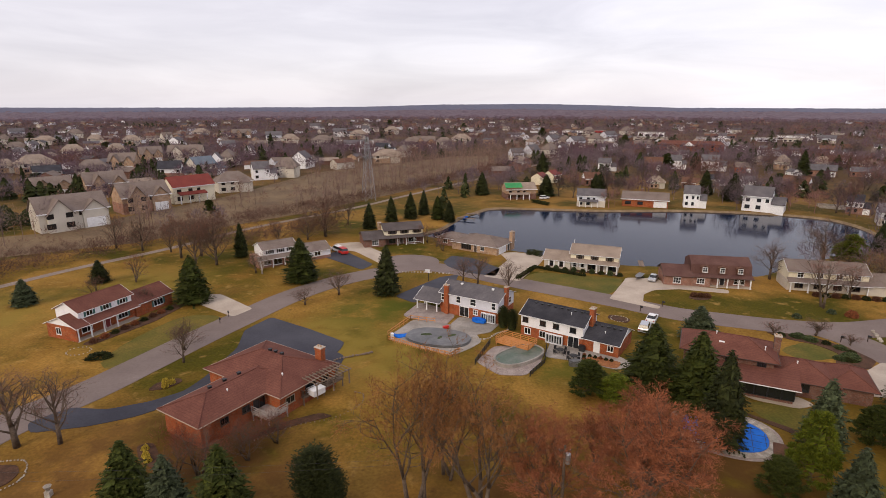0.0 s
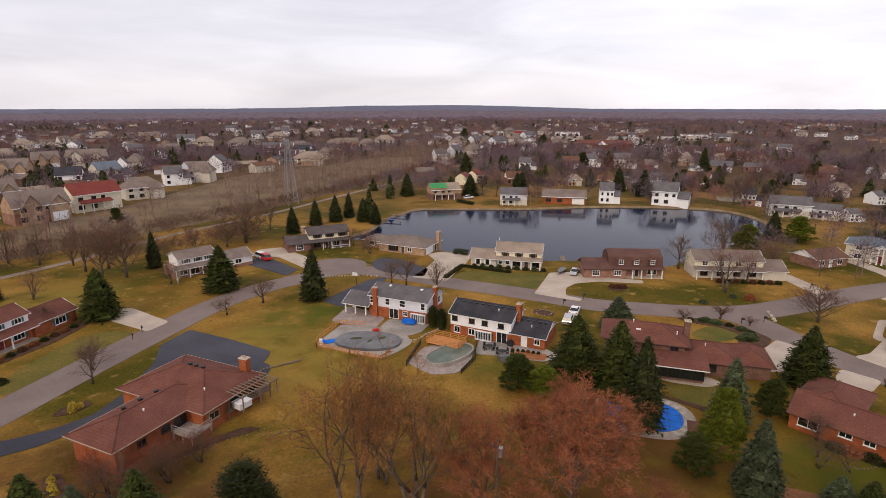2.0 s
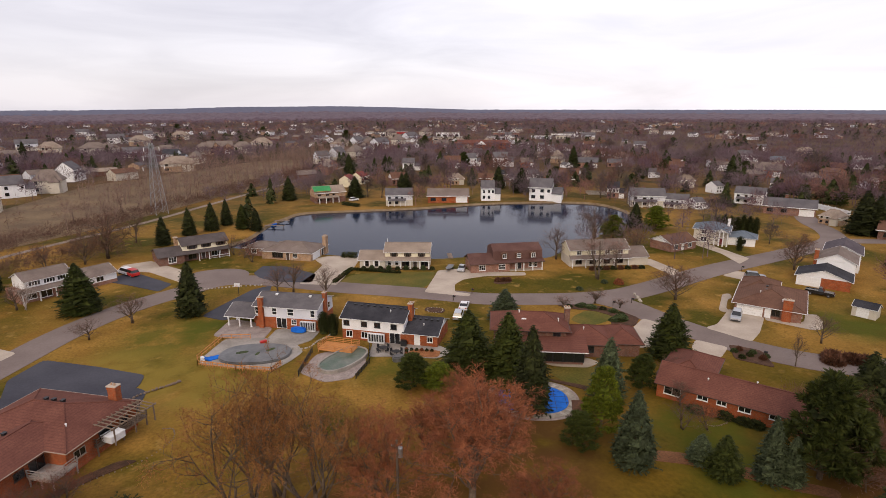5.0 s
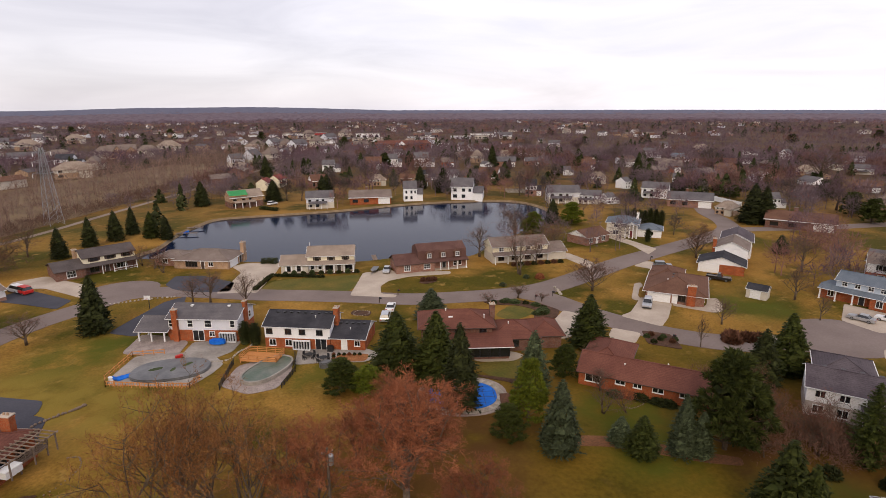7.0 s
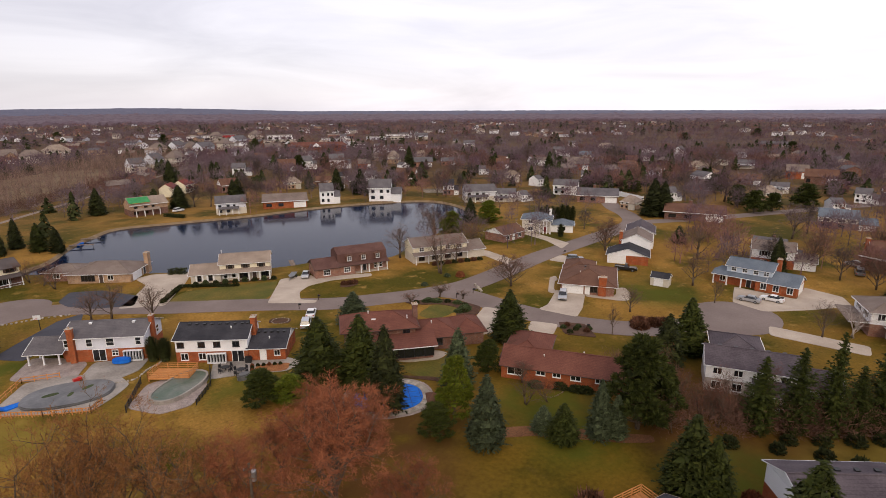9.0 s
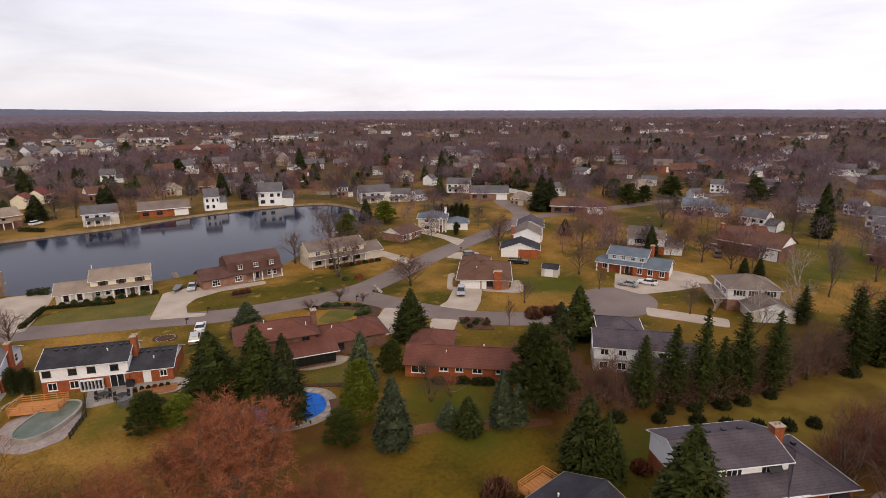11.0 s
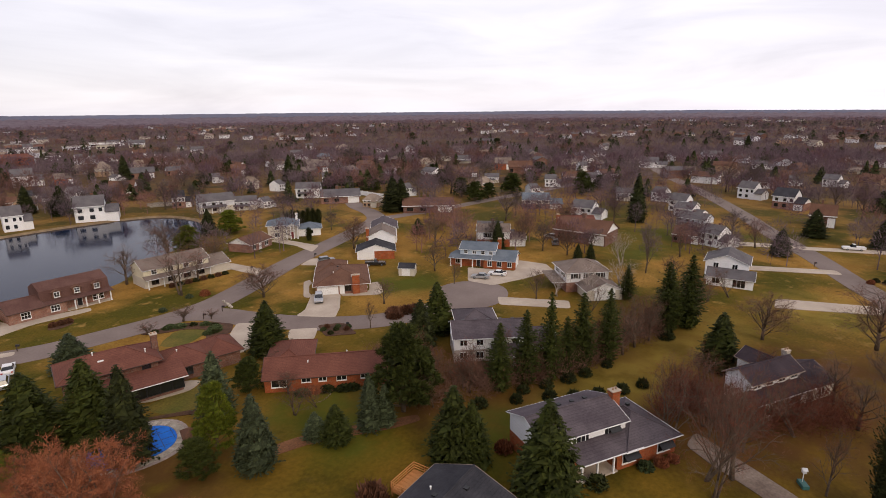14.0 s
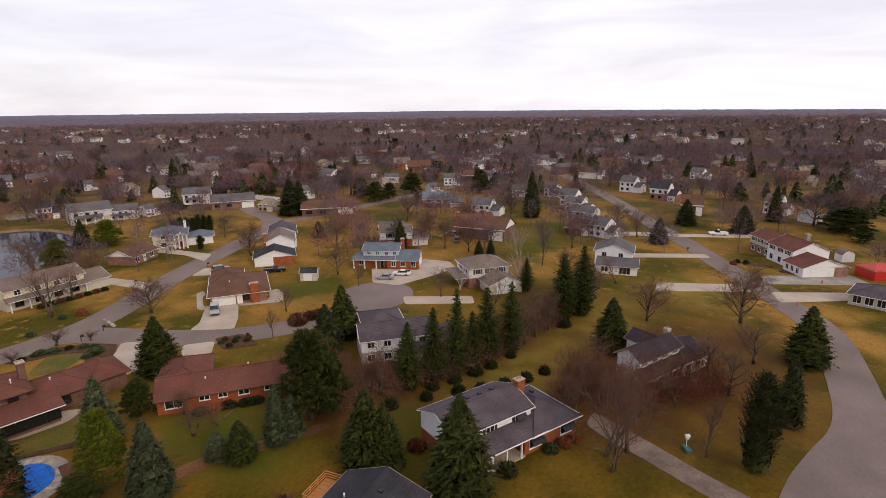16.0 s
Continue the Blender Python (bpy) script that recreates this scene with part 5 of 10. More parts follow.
for v in (2, 4, 6):
    window(h, 0, v, 1.3, 0.9, 1.3, 270, 2)
chimney(h, 11.8, 16, 1.0, 1.0, 7.2, stone)

# low house at the bend of the second street
h = thing("house", "low tan house with a dark grey roof", "house", 128.2, -56.1, -121)
wall_stack(h, -3, 14, 0.4, 9, [(2.4, siding_beige)])
hip(h, -3, 14, 0.4, 9, 2.5, 1.8, shingle_purple)
for u in (-1.5, 0.6, 2.7):
    window(h, u, 0.4, 1.4, 1.4, 1.5, 0, 2)
window(h, -3, 3.5, 1.4, 1.6, 1.2, 270, 2), window(h, -3, 6.5, 1.4, 1.6, 1.2, 270, 2)

# brown brick house by the lake's end
h = thing("house", "small brown brick house with a brown roof by the lake", "house", 118.4, 124.8, 8)
wall_stack(h, 0, 11, 0, 8, [(2.5, brick_pink)])
gable(h, 0, 11, 0, 8, 2.55, 1.8, "x", shingle_brown, siding_white)
for u in (2, 8.2):
    window(h, u, 0, 1.4, 1.5, 1.3, 0, 2)
door(h, 5, 0, 0.05)

# pale house with a columned front
h = thing("house", "pale stucco house with a grey-blue roof and a tall columned entrance", "house", 134.4, 132.7, -50)
wall_stack(h, 0, 10, 0, 9, [(4.7, siding_beige)])
hip(h, 0, 10, 0, 9, 4.75, 1.8, shingle_blue)
wall_stack(h, 10, 17.5, 2, 9, [(2.6, siding_white)])
hip(h, 10, 17.5, 2, 9, 2.65, 1.6, shingle_blue)
gable(h, 6, 10, -1.8, 1.0, 4.4, 1.0, "y", shingle_blue, siding_white)
for u in (6.2, 7.5, 8.6, 9.8):
    post(h, u, -1.6, 4.4, 0.16)
door(h, 8, 0, 0.1, mat=door_red), window(h, 3, 0, 1.4, 1.5, 1.3), window(h, 3, 0, 3.8, 1.2, 1.1), window(h, 14, 2, 1.4, 1.8, 1.2)
chimney(h, 9.5, 6.5, 0.8, 0.8, 7.4, trim_white)

# houses behind the blue-grey cape
h = thing("house", "white and brick two-storey house with grey roof", "house", 153.4, 63.9, -66)
wall_stack(h, 0, 10, 0, 8, [(2.4, brick_red), (4.8, siding_white)])
gable(h, 0, 10, 0, 8, 4.85, 1.7, "x", shingle_taupe, siding_white)
wall_stack(h, 10, 15, 0.6, 7, [(2.4, siding_white)])
gable(h, 10, 15, 0.6, 7, 2.45, 1.5, "x", shingle_taupe, siding_white)
window(h, 3, 0, 3.8, 1.4, 1.2, 0, 2, 1, trim_black), window(h, 7, 0, 3.8, 1.4, 1.2, 0, 2, 1, trim_black), window(h, 3, 0, 1.3, 1.4, 1.2), window(h, 7, 0, 1.3, 1.4, 1.2)
h = thing("house", "white two-storey house, brick below, with a red-brown roof", "house", 175.2, 43.0, -62)
wall_stack(h, 0, 11.5, 0, 8, [(2.4, brick_red), (5.0, siding_white)])
gable(h, 0, 11.5, 0, 8, 5.05, 1.8, "x", shingle_red, siding_white)
for u in (2, 5.5, 9.2):
    window(h, u, 0, 4.0, 1.2, 1.2, 0, 2, 1, trim_black), window(h, u, 0, 1.3, 1.4, 1.2)
lean_to(h, 6, 15, -4.2, 0.2, 2.5, 2.9, siding_white)
for u in (6, 10, 14.8):
    post(h, u, -4.1, 2.45, 0.12)
chimney(h, -0.4, 4, 0.8, 1.3, 7.4, brick_red)

# ---------------------------------------------------------------- vegetation
def soup(name, tris, mat):
    """One mesh from an array of triangles, n x 3 x 3."""
    tris = np.asarray(tris, dtype=np.float32)
    n = len(tris)
    me = bpy.data.meshes.new(name)
    me.vertices.add(n * 3), me.loops.add(n * 3), me.polygons.add(n)
    me.vertices.foreach_set("co", tris.ravel())
    me.loops.foreach_set("vertex_index", np.arange(n * 3, dtype=np.int32))
    me.polygons.foreach_set("loop_start", np.arange(0, n * 3, 3, dtype=np.int32))
    me.materials.append(mat)
    me.update(calc_edges=True)
    return me


def blades(centres, along, side):
    """Leaf-like quads (two triangles each) round their centres."""
    a, b, c, d = centres - along - side * 0.6, centres - along * 0.2 + side, centres + along, centres - along * 0.2 - side
    return np.concatenate([np.stack([a, b, c], 1), np.stack([a, c, d], 1)])


def conifer_meshes(seed, kind, mat, thin=1):
    """Trunk and crown, 10 m tall and 3 m in radius; kind: spruce, pine or column."""
    rng = np.random.default_rng(seed)
    cs, al, sd = [], [], []
    trunk = Geo().tube((0, 0, -0.2), (0, 0, 9.0), 0.2, 0.04, 7)
    if kind == "pine":
        # bushy clumps of long needles at the ends of ascending limbs
        for k in range(110):
            z = 0.10 + 0.84 * rng.random() ** 0.85
            R = (2.7 * (0.70 + 0.30 * math.sin(min(z * 3.2, 1.57))) * (1 - max(0.0, z - 0.25) ** 1.3 / 0.74) + 0.1) * (0.75 + 0.4 * rng.random())
            a = rng.random() * 6.283
            r = R * (0.45 + 0.55 * rng.random() ** 0.5)
            c = np.array([r * math.cos(a), r * math.sin(a), z * 9.7])
            trunk.tube((0, 0, max(0.6, c[2] - 0.5 * r - 0.3)), tuple(c), 0.05, 0.02, 3, False)
            out = np.array([math.cos(a), math.sin(a), 0.5])
            n = 92
            d = rng.normal(size=(n, 3)) + out * 0.7
            d /= np.linalg.norm(d, axis=1)[:, None]
            size = 0.40 + 0.25 * rng.random()
            cs += list(c + d * size * np.array([1.25, 1.25, 0.75]) * (0.5 + 0.5 * rng.random((n, 1))))
            al += list(d * (0.22 + 0.10 * rng.random((n, 1))) + rng.normal(0, 0.05, (n, 3)))
            sd += list(np.cross(d, rng.normal(size=(n, 3))) * 0.042)
    else:
        levels = {"spruce": 44, "ragged": 42}.get(kind, 58)
        for k in range(levels):
            z = 0.02 + 0.97 * k / levels
            if kind == "ragged":
                R = (2.5 * (1 - z ** 1.7) * (0.35 + 0.65 * min(1.0, z * 3.2)) * (0.62 + 0.6 * rng.random())) + 0.12
            elif kind == "spruce":
                R = 3.0 * (1 - z ** 1.5) ** 0.88 * (0.84 + 0.26 * rng.random()) * (0.8 + 0.2 * min(1.0, z * 7)) + 0.06
            else:
                R = 3.0 * (0.78 + 0.22 * math.sin(z * 3.2)) * (1 - z ** 3.2) ** 0.75 + 0.05
            n_b = int(6 + 11 * R / 3)
            for b in range(n_b):
                ang = (b + 0.7 * rng.random()) * 6.283 / n_b + k * 1.1
                ln = R * (0.74 + 0.34 * rng.random())
                droop = {"spruce": -0.30, "ragged": -0.12, "column": 0.6}[kind] + 0.13 * rng.normal()
                d = np.array([math.cos(ang), math.sin(ang), 0.0])
                perp = np.array([-d[1], d[0], 0.0])
                for f in np.arange(0.42, 1.01, max(0.09, 0.20 / max(ln, 0.3))):
                    p = d * ln * f + np.array([0, 0, z * 9.8 + droop * ln * f + 0.24 * ln * f * f]) + rng.normal(0, 0.06, 3)
                    size = (0.115 + 0.105 * rng.random() + 0.06 * (1 - f)) * (0.85 if kind == "column" else 1.0)
                    for q in (-1, 0, 1):
                        v = d * (0.8 if q else 1.1) + perp * q * (0.6 + 0.3 * rng.random()) + np.array([0, 0, droop * 0.5 + 0.2 * rng.normal()])
                        cs.append(p), al.append(v * size), sd.append((np.cross(v, [0, 0, 1.0]) * 0.34 + rng.normal(0, 0.17, 3)) * size)
    tris = blades(np.array(cs)[::thin], np.array(al)[::thin] * thin ** 0.4, np.array(sd)[::thin] * thin ** 0.5)
    core = []
    f = {"ragged": lambda z: 0.9 * (1 - z), "spruce": lambda z: 2.0 * (1 - z ** 1.5) ** 0.9, "column": lambda z: 1.7 * (1 - z ** 3), "pine": lambda z: 1.25 * (1 - z ** 3)}[kind]
    low = 0.25 if kind == "pine" else 0.04
    for k in range(14):
        za, zb = low + (0.9 - low) * k / 14, low + (0.9 - low) * (k + 1) / 14
        for j in range(9):
            a0, a1 = 6.283 * j / 9, 6.283 * (j + 1) / 9
            P = lambda a, z: (f(z) * math.cos(a), f(z) * math.sin(a), z * 10)
            core += [(P(a0, za), P(a1, za), P(a1, zb)), (P(a0, za), P(a1, zb), P(a0, zb))]
    core = np.array(core)
    core[:, :, :2] *= 1 + (0.07 if kind == "column" else 0.2) * rng.normal(size=core.shape[:2] + (1,))
    return trunk.mesh("trunk", bark), soup("crown", np.concatenate([tris, core]), mat)


def bare_meshes(seed, H, spread, limbs=7, stems=1, dense=1.0, mats=(None, None), buds=None, low=0.25, width=1.0, fine=1.0):
    """Trunk, branches, twigs (and buds) of a leafless tree of height H."""
    rng = random.Random(seed)
    trunk, branches, twigs, tips = Geo(), Geo(), [], []

    def wob(d, amount):
        return (d + Vector((rng.gauss(0, amount), rng.gauss(0, amount), rng.gauss(0, amount * 0.7)))).normalized()

    def sliver(p, q, w):
        d = (q - p)
        s = d.orthogonal().normalized() * w
        s.rotate(Matrix.Rotation(rng.random() * 6.283, 3, d).to_quaternion())
        twigs.append((p - s, p + s, q))

    def grow(p, d, ln, r, depth):
        n = 3 if depth < 2 else 2
        pts = [p]
        for i in range(n):
            d = wob(d + Vector((0, 0, 0.10)), 0.13)
            pts.append(pts[-1] + d * ln / n)
        if depth < 3:
            for i in range(n):
                branches.tube(pts[i], pts[i + 1], r * (1 - 0.75 * i / n), r * (1 - 0.75 * (i + 1) / n), 5 if depth == 0 else 3, False)
        else:
            sliver(pts[0], pts[1], r), sliver(pts[1], pts[2], r * 0.7)
        if depth == 4:
            tips.append(pts[-1])
            return
        kids = [5, 4, 4, 3][depth] * (dense if depth > 1 else 1)
        kids = int(kids) + (rng.random() < kids % 1)
        for k in range(kids):
            f = 0.25 + 0.75 * (k + rng.random()) / kids
            i = min(int(f * n), n - 1)
            base = pts[i].lerp(pts[i + 1], f * n - i)
            out = d.orthogonal().normalized()
            out.rotate(Matrix.Rotation(rng.random() * 6.283, 3, d).to_quaternion())
            nd = wob(d * 0.75 + out * (0.75 + 0.3 * rng.random()), 0.1)
            grow(base, nd, ln * (0.40 + 0.2 * rng.random()), max(r * 0.45, (0.012 if depth < 2 else 0.007 * fine) * width) if depth < 2 else max(r * 0.4, 0.007 * fine), depth + 1)

    for s in range(stems):
        lean = Vector((rng.gauss(0, 0.22), rng.gauss(0, 0.22), 1)).normalized() if stems > 1 else Vector((rng.gauss(0, 0.04), rng.gauss(0, 0.04), 1)).normalized()
        r0 = H * (0.022 if stems == 1 else 0.014) * width
        top = lean * H * (0.62 if stems == 1 else 0.5)
        foot = Vector((rng.gauss(0, 0.3), rng.gauss(0, 0.3), -0.15)) if stems > 1 else Vector((0, 0, -0.15))
        mid = foot + (top - foot) * 0.5 + Vector((rng.gauss(0, 0.1), rng.gauss(0, 0.1), 0))
        trunk.tube(foot, mid, r0 * 1.25, r0 * 0.85, 8), trunk.tube(mid, top, r0 * 0.85, r0 * 0.4, 7)
        m = max(3, round(limbs / stems) + 1)
        for k in range(m):
            f = low + (1 - low) * (k + 0.6 * rng.random()) / m
            a = k * 2.4 + rng.random()
            p = foot.lerp(mid, f * 2) if f < 0.5 else mid.lerp(top, f * 2 - 1)
            out = Vector((math.cos(a), math.sin(a), 0.55 + 0.75 * f))
            grow(p, (out.normalized() + lean * 0.3).normalized(), H * spread * (0.52 - 0.2 * f), r0 * 0.5, 0)
        grow(top, lean, H * 0.36, r0 * 0.42, 0)
    made = [trunk.mesh("trunk", mats[0], True), branches.mesh("branchwork", mats[0]), soup("twig_mass", np.array([[tuple(v) for v in t] for t in twigs]), mats[1])]
    if buds:
        nrng = np.random.default_rng(seed)
        c = np.array([tuple(t) for t in tips])
        c = c[nrng.random(len(c)) < 0.5]
        c = c + nrng.normal(0, 0.10, c.shape)
        made.append(soup("bud_haze", blades(c, nrng.normal(0, 0.02, c.shape), nrng.normal(0, 0.016, c.shape)), buds))
    return made


CONIFERS = {
    "spruce": [conifer_meshes(s, "spruce", needle_green) for s in (1, 2, 3)],
    "dark": [conifer_meshes(s, "spruce", needle_dark) for s in (4, 5)],
    "blue": [conifer_meshes(s, "spruce", needle_blue) for s in (6, 7)],
    "ragged": [conifer_meshes(s, "ragged", needle_green) for s in (31, 32, 33)],
    "pine": [conifer_meshes(8, "pine", needle_green)],
    "lime": [conifer_meshes(9, "pine", needle_lime)],
    "column": [conifer_meshes(10, "column", needle_dark)],
    "far_spruce": [conifer_meshes(s, "spruce", needle_dark, 4) for s in (41, 42, 43)],
    "far_pine": [conifer_meshes(s, "pine", needle_green, 5) for s in (44, 45)],
}
CONIFER_LABEL = {"far_spruce": "dark spruce among the farther houses", "far_pine": "broad dark pine among the farther houses", "ragged": "tall ragged spruce with thin lower boughs", "spruce": "dense green spruce tapering to a point", "dark": "dark green spruce with drooping boughs", "blue": "blue-green spruce with stiff layered boughs",
                 "pine": "big bushy dark green pine with long limbs", "lime": "feathery yellow-green pine beside the garden pool", "column": "tall dense columnar dark green arborvitae"}
count = [0]


def conifer(x, y, tall, radius, kind="spruce", group="conifers of the neighbourhood"):
    count[0] += 1
    trunk, crown = CONIFERS[kind][count[0] % len(CONIFERS[kind])]
    ob = new("conifer")
    radius *= 1.12
    ob.matrix_basis = pose(x, y, rise(x, y), 0, 0, count[0] * 77 % 360) @ Matrix.Diagonal((radius / 3, radius / 3, tall / 10, 1))
    tagged(ob, CONIFER_LABEL[kind], "conifer", group)
    part("trunk", trunk, None, ob), part("crown", crown, None, ob)
    return ob


BARE = {
    "brown": [bare_meshes(s, 10, 1.0, 9, 1, 1.45, (bark, twig_brown), fine=1.15) for s in (11, 12, 13)],
    "wide": [bare_meshes(14, 10, 1.1, 14, 1, 1.9, (bark, twig_brown), low=0.14, fine=1.5)],
    "pink": [bare_meshes(15, 10, 1.15, 8, 2, 1.0, (bark, twig_plum), bud_pink)],
    "plum": [bare_meshes(16, 10, 1.0, 9, 3, 1.2, (bark, twig_plum)), bare_meshes(17, 10, 1.0, 8, 2, 1.2, (bark, twig_plum))],
    "pale": [bare_meshes(18, 10, 0.95, 7, 3, 0.8, (bark_pale, twig_pale))],
    "orange": [bare_meshes(19, 10, 1.0, 9, 4, 1.8, (bark, twig_orange), width=1.0, low=0.4, fine=1.9), bare_meshes(20, 10, 1.0, 9, 3, 1.8, (bark, twig_orange), width=1.0, low=0.4, fine=1.9)],
    "red": [bare_meshes(21, 10, 1.05, 10, 3, 2.6, (bark, twig_red), width=1.0, fine=2.1), bare_meshes(22, 10, 1.05, 10, 2, 2.6, (bark, twig_red), width=1.0, fine=2.1)],
    "far": [bare_meshes(s, 10, 1.0, 9, 1, 1.6, (bark, m), fine=2.6) for s, m in ((51, wood_grey), (52, wood_dark), (53, wood_russet), (54, wood_dark), (55, wood_mauve))],
    "weeping": [bare_meshes(23, 10, 2.0, 9, 1, 1.0, (bark, twig_plum), low=0.5, width=2.2)],
}
BARE_LABEL = {"brown": "leafless brown tree with upright limbs", "wide": "broad leafless tree with a dense round crown", "pink": "leafless tree hazy with pinkish buds", "plum": "multi-stemmed leafless tree with plum-brown twigs",
              "pale": "slender leafless tree with pale grey bark", "orange": "large leafless tree with fine orange-brown twigs", "red": "large maple hazy with rust-red buds", "weeping": "small weeping ornamental tree, leafless", "far": "leafless grey-brown tree among the farther houses"}
SPAN = {}
for key, variants in BARE.items():
    SPAN[key] = []
    for meshes in variants:
        co_ = np.empty(len(meshes[2].vertices) * 3, dtype=np.float32)
        meshes[2].vertices.foreach_get("co", co_)
        co_ = co_.reshape(-1, 3)
        SPAN[key].append((float(np.percentile(np.hypot(co_[:, 0], co_[:, 1]), 95)), float(np.percentile(co_[:, 2], 99.5))))


def bare(x, y, tall, radius, kind="brown", group="leafless trees of the neighbourhood", turn=None):
    count[0] += 1
    k = count[0] % len(BARE[kind])
    span, top = SPAN[kind][k]
    ob = new("tree")
    ob.matrix_basis = pose(x, y, rise(x, y), 0, 0, count[0] * 67 % 360 if turn is None else turn) @ Matrix.Diagonal((radius / span, radius / span, tall / top, 1))
    tagged(ob, BARE_LABEL[kind], "tree", group)
    for name, me in zip(("trunk", "branchwork", "twig_mass", "bud_haze"), BARE[kind][k]):
        part(name, me, None, ob)
    return ob


def shrub_mesh(seed, mat, n=420, spiky=0.0):
    rng = np.random.default_rng(seed)
    d = rng.normal(size=(n, 3))
    d /= np.linalg.norm(d, axis=1)[:, None]
    d[:, 2] = np.abs(d[:, 2])
    c = d * (0.72 + 0.26 * rng.random((n, 1)))
    along = d * 0.12 + rng.normal(0, 0.10, (n, 3)) + np.array([0, 0, spiky * 0.2])
    return soup("foliage", blades(c, along, rng.normal(0, 0.09, (n, 3))), mat)


SHRUBS = {"green": shrub_mesh(1, shrub_green), "gold": shrub_mesh(2, shrub_gold), "brown": shrub_mesh(3, shrub_brown, 500, 1.0), "dark": shrub_mesh(4, needle_dark), "blue": shrub_mesh(5, needle_blue), "rust": shrub_mesh(6, twig_red, 500, 1.0)}
SHRUB_LABEL = {"green": "small clipped green evergreen shrub in a bed", "gold": "small rounded shrub with golden yellow leaves", "brown": "small leafless shrub with brown twigs", "dark": "low dark green clipped yew shrub", "blue": "small spreading blue-green juniper shrub", "rust": "small leafless shrub with rust-red twigs"}


def shrub(x, y, r, tall, kind="green", wide=1.0, yaw=0.0):
    ob = tagged(part("shrub", SHRUBS[kind], None), SHRUB_LABEL[kind], "shrub", "shrubs of the gardens")
    ob.matrix_basis = pose(x, y, 0.02, 0, 0, yaw) @ Matrix.Diagonal((r * wide, r, tall, 1))
    return ob


# conifers round the houses
for row in ((-55.3, 113.7, 11.3, 4.1, "spruce"), (-84.7, 127.8, 6.0, 2.6, "dark"), (-91.4, 111.9, 6.3, 2.8, "blue"), (-35.1, 128.7, 11.5, 4.6, "spruce"), (-13.0, 119.4, 12.2, 3.4, "dark")):
    conifer(*row)
for row in ((-26.1, 188.8, 9.9, 2.8, "dark"), (-19.5, 201.6, 10.1, 2.8, "dark"), (-12.5, 207.0, 10.8, 3.0, "dark"), (-7.7, 215.0, 10.3, 2.6, "dark"), (-2.0, 205.9, 9.5, 3.0, "spruce"), (2.4, 201.0, 8.4, 2.6, "dark"), (19.2, 265.7, 11.9, 3.9, "dark"), (-58.1, 151.2, 10.7, 2.2, "dark")):
    conifer(*row)
for row in ((-33.7, 49.3, 8.9, 3.1, "spruce"), (-29.1, 48.7, 7.7, 2.5, "blue"), (-22.6, 47.2, 10.0, 3.3, "spruce"), (-13.8, 50.1, 7.3, 2.5, "column"), (-11.9, 49.0, 5.6, 1.8, "column")):
    conifer(*row)
for row in ((31.1, 73.6, 12.0, 4.7, "spruce"), (36.1, 69.5, 12.5, 4.3, "spruce"), (47.7, 94.0, 6.9, 3.7, "blue"), (22.0, 74.3, 5.5, 3.0, "pine"), (25.5, 71.5, 4.6, 3.0, "lime"), (35.8, 61.6, 13.6, 3.2, "dark")):
    conifer(*row)
for row in ((41.4, 46.2, 10.4, 2.8, "blue"), (41.9, 53.4, 10.3, 2.5, "lime"), (47.7, 59.9, 10.5, 2.9, "blue"), (49.4, 43.7, 4.0, 1.8, "blue"), (50.0, 40.7, 5.6, 2.3, "spruce"), (54.3, 38.3, 8.7, 2.0, "blue"), (56.1, 37.0, 6.4, 1.7, "blue")):
    conifer(*row)
for row in ((37.3, 51.7, 5.1, 2.3, "pine"), (66.6, 68.2, 10.4, 3.9, "spruce"), (55.0, 61.1, 5.9, 2.4, "pine"), (60.0, 36.4, 14.2, 4.5, "pine"), (64.5, 36.0, 9.0, 2.8, "pine"), (80.2, 44.5, 9.7, 3.1, "dark"), (88.0, 45.0, 10.6, 3.6, "spruce")):
    conifer(*row)
for row in ((196.6, 121.2, 15.8, 5.8, "dark"), (200.2, 119.1, 14.7, 4.9, "dark"), (52.4, 24.9, 10.9, 3.4, "spruce"), (53.6, 23.0, 8.8, 2.6, "spruce"), (71.3, 26.0, 11.7, 3.0, "ragged"), (74.8, 23.0, 13.0, 3.1, "ragged"), (77.8, 20.0, 15.5, 2.7, "ragged")):
    conifer(*row)
for row in ((84.0, 16.4, 13.9, 3.4, "ragged"), (88.1, 12.9, 13.8, 3.0, "ragged"), (122.4, 14.5, 8.4, 2.6, "ragged"), (104.7, 5.2, 15.0, 3.6, "ragged"), (109.6, 1.4, 15.5, 4.0, "ragged"), (107.0, 4.6, 13.0, 3.2, "ragged"), (81.0, 18.2, 10.5, 2.6, "ragged"), (93.6, -4.1, 10.3, 3.6, "spruce"), (51.1, 12.9, 12.7, 4.1, "spruce")):
    conifer(*row)
for row in ((63.6, -20.0, 13.0, 2.2, "column"), (95.8, -35.2, 10.7, 3.8, "spruce"), (75.5, -26.7, 10.5, 2.2, "dark"), (178.9, -19.9, 8.5, 3.4, "dark"), (209.7, -32.0, 9.9, 4.2, "dark"), (200.0, -48.4, 10.0, 4.2, "dark"), (207.4, -82, 9.0, 8.0, "pine")):
    conifer(*row)
for i in range(7):
    conifer(150 + i * 1.6, 138 - i * 1.1, 6.5 + (i * 37 % 10) / 8, 1.3, "column")
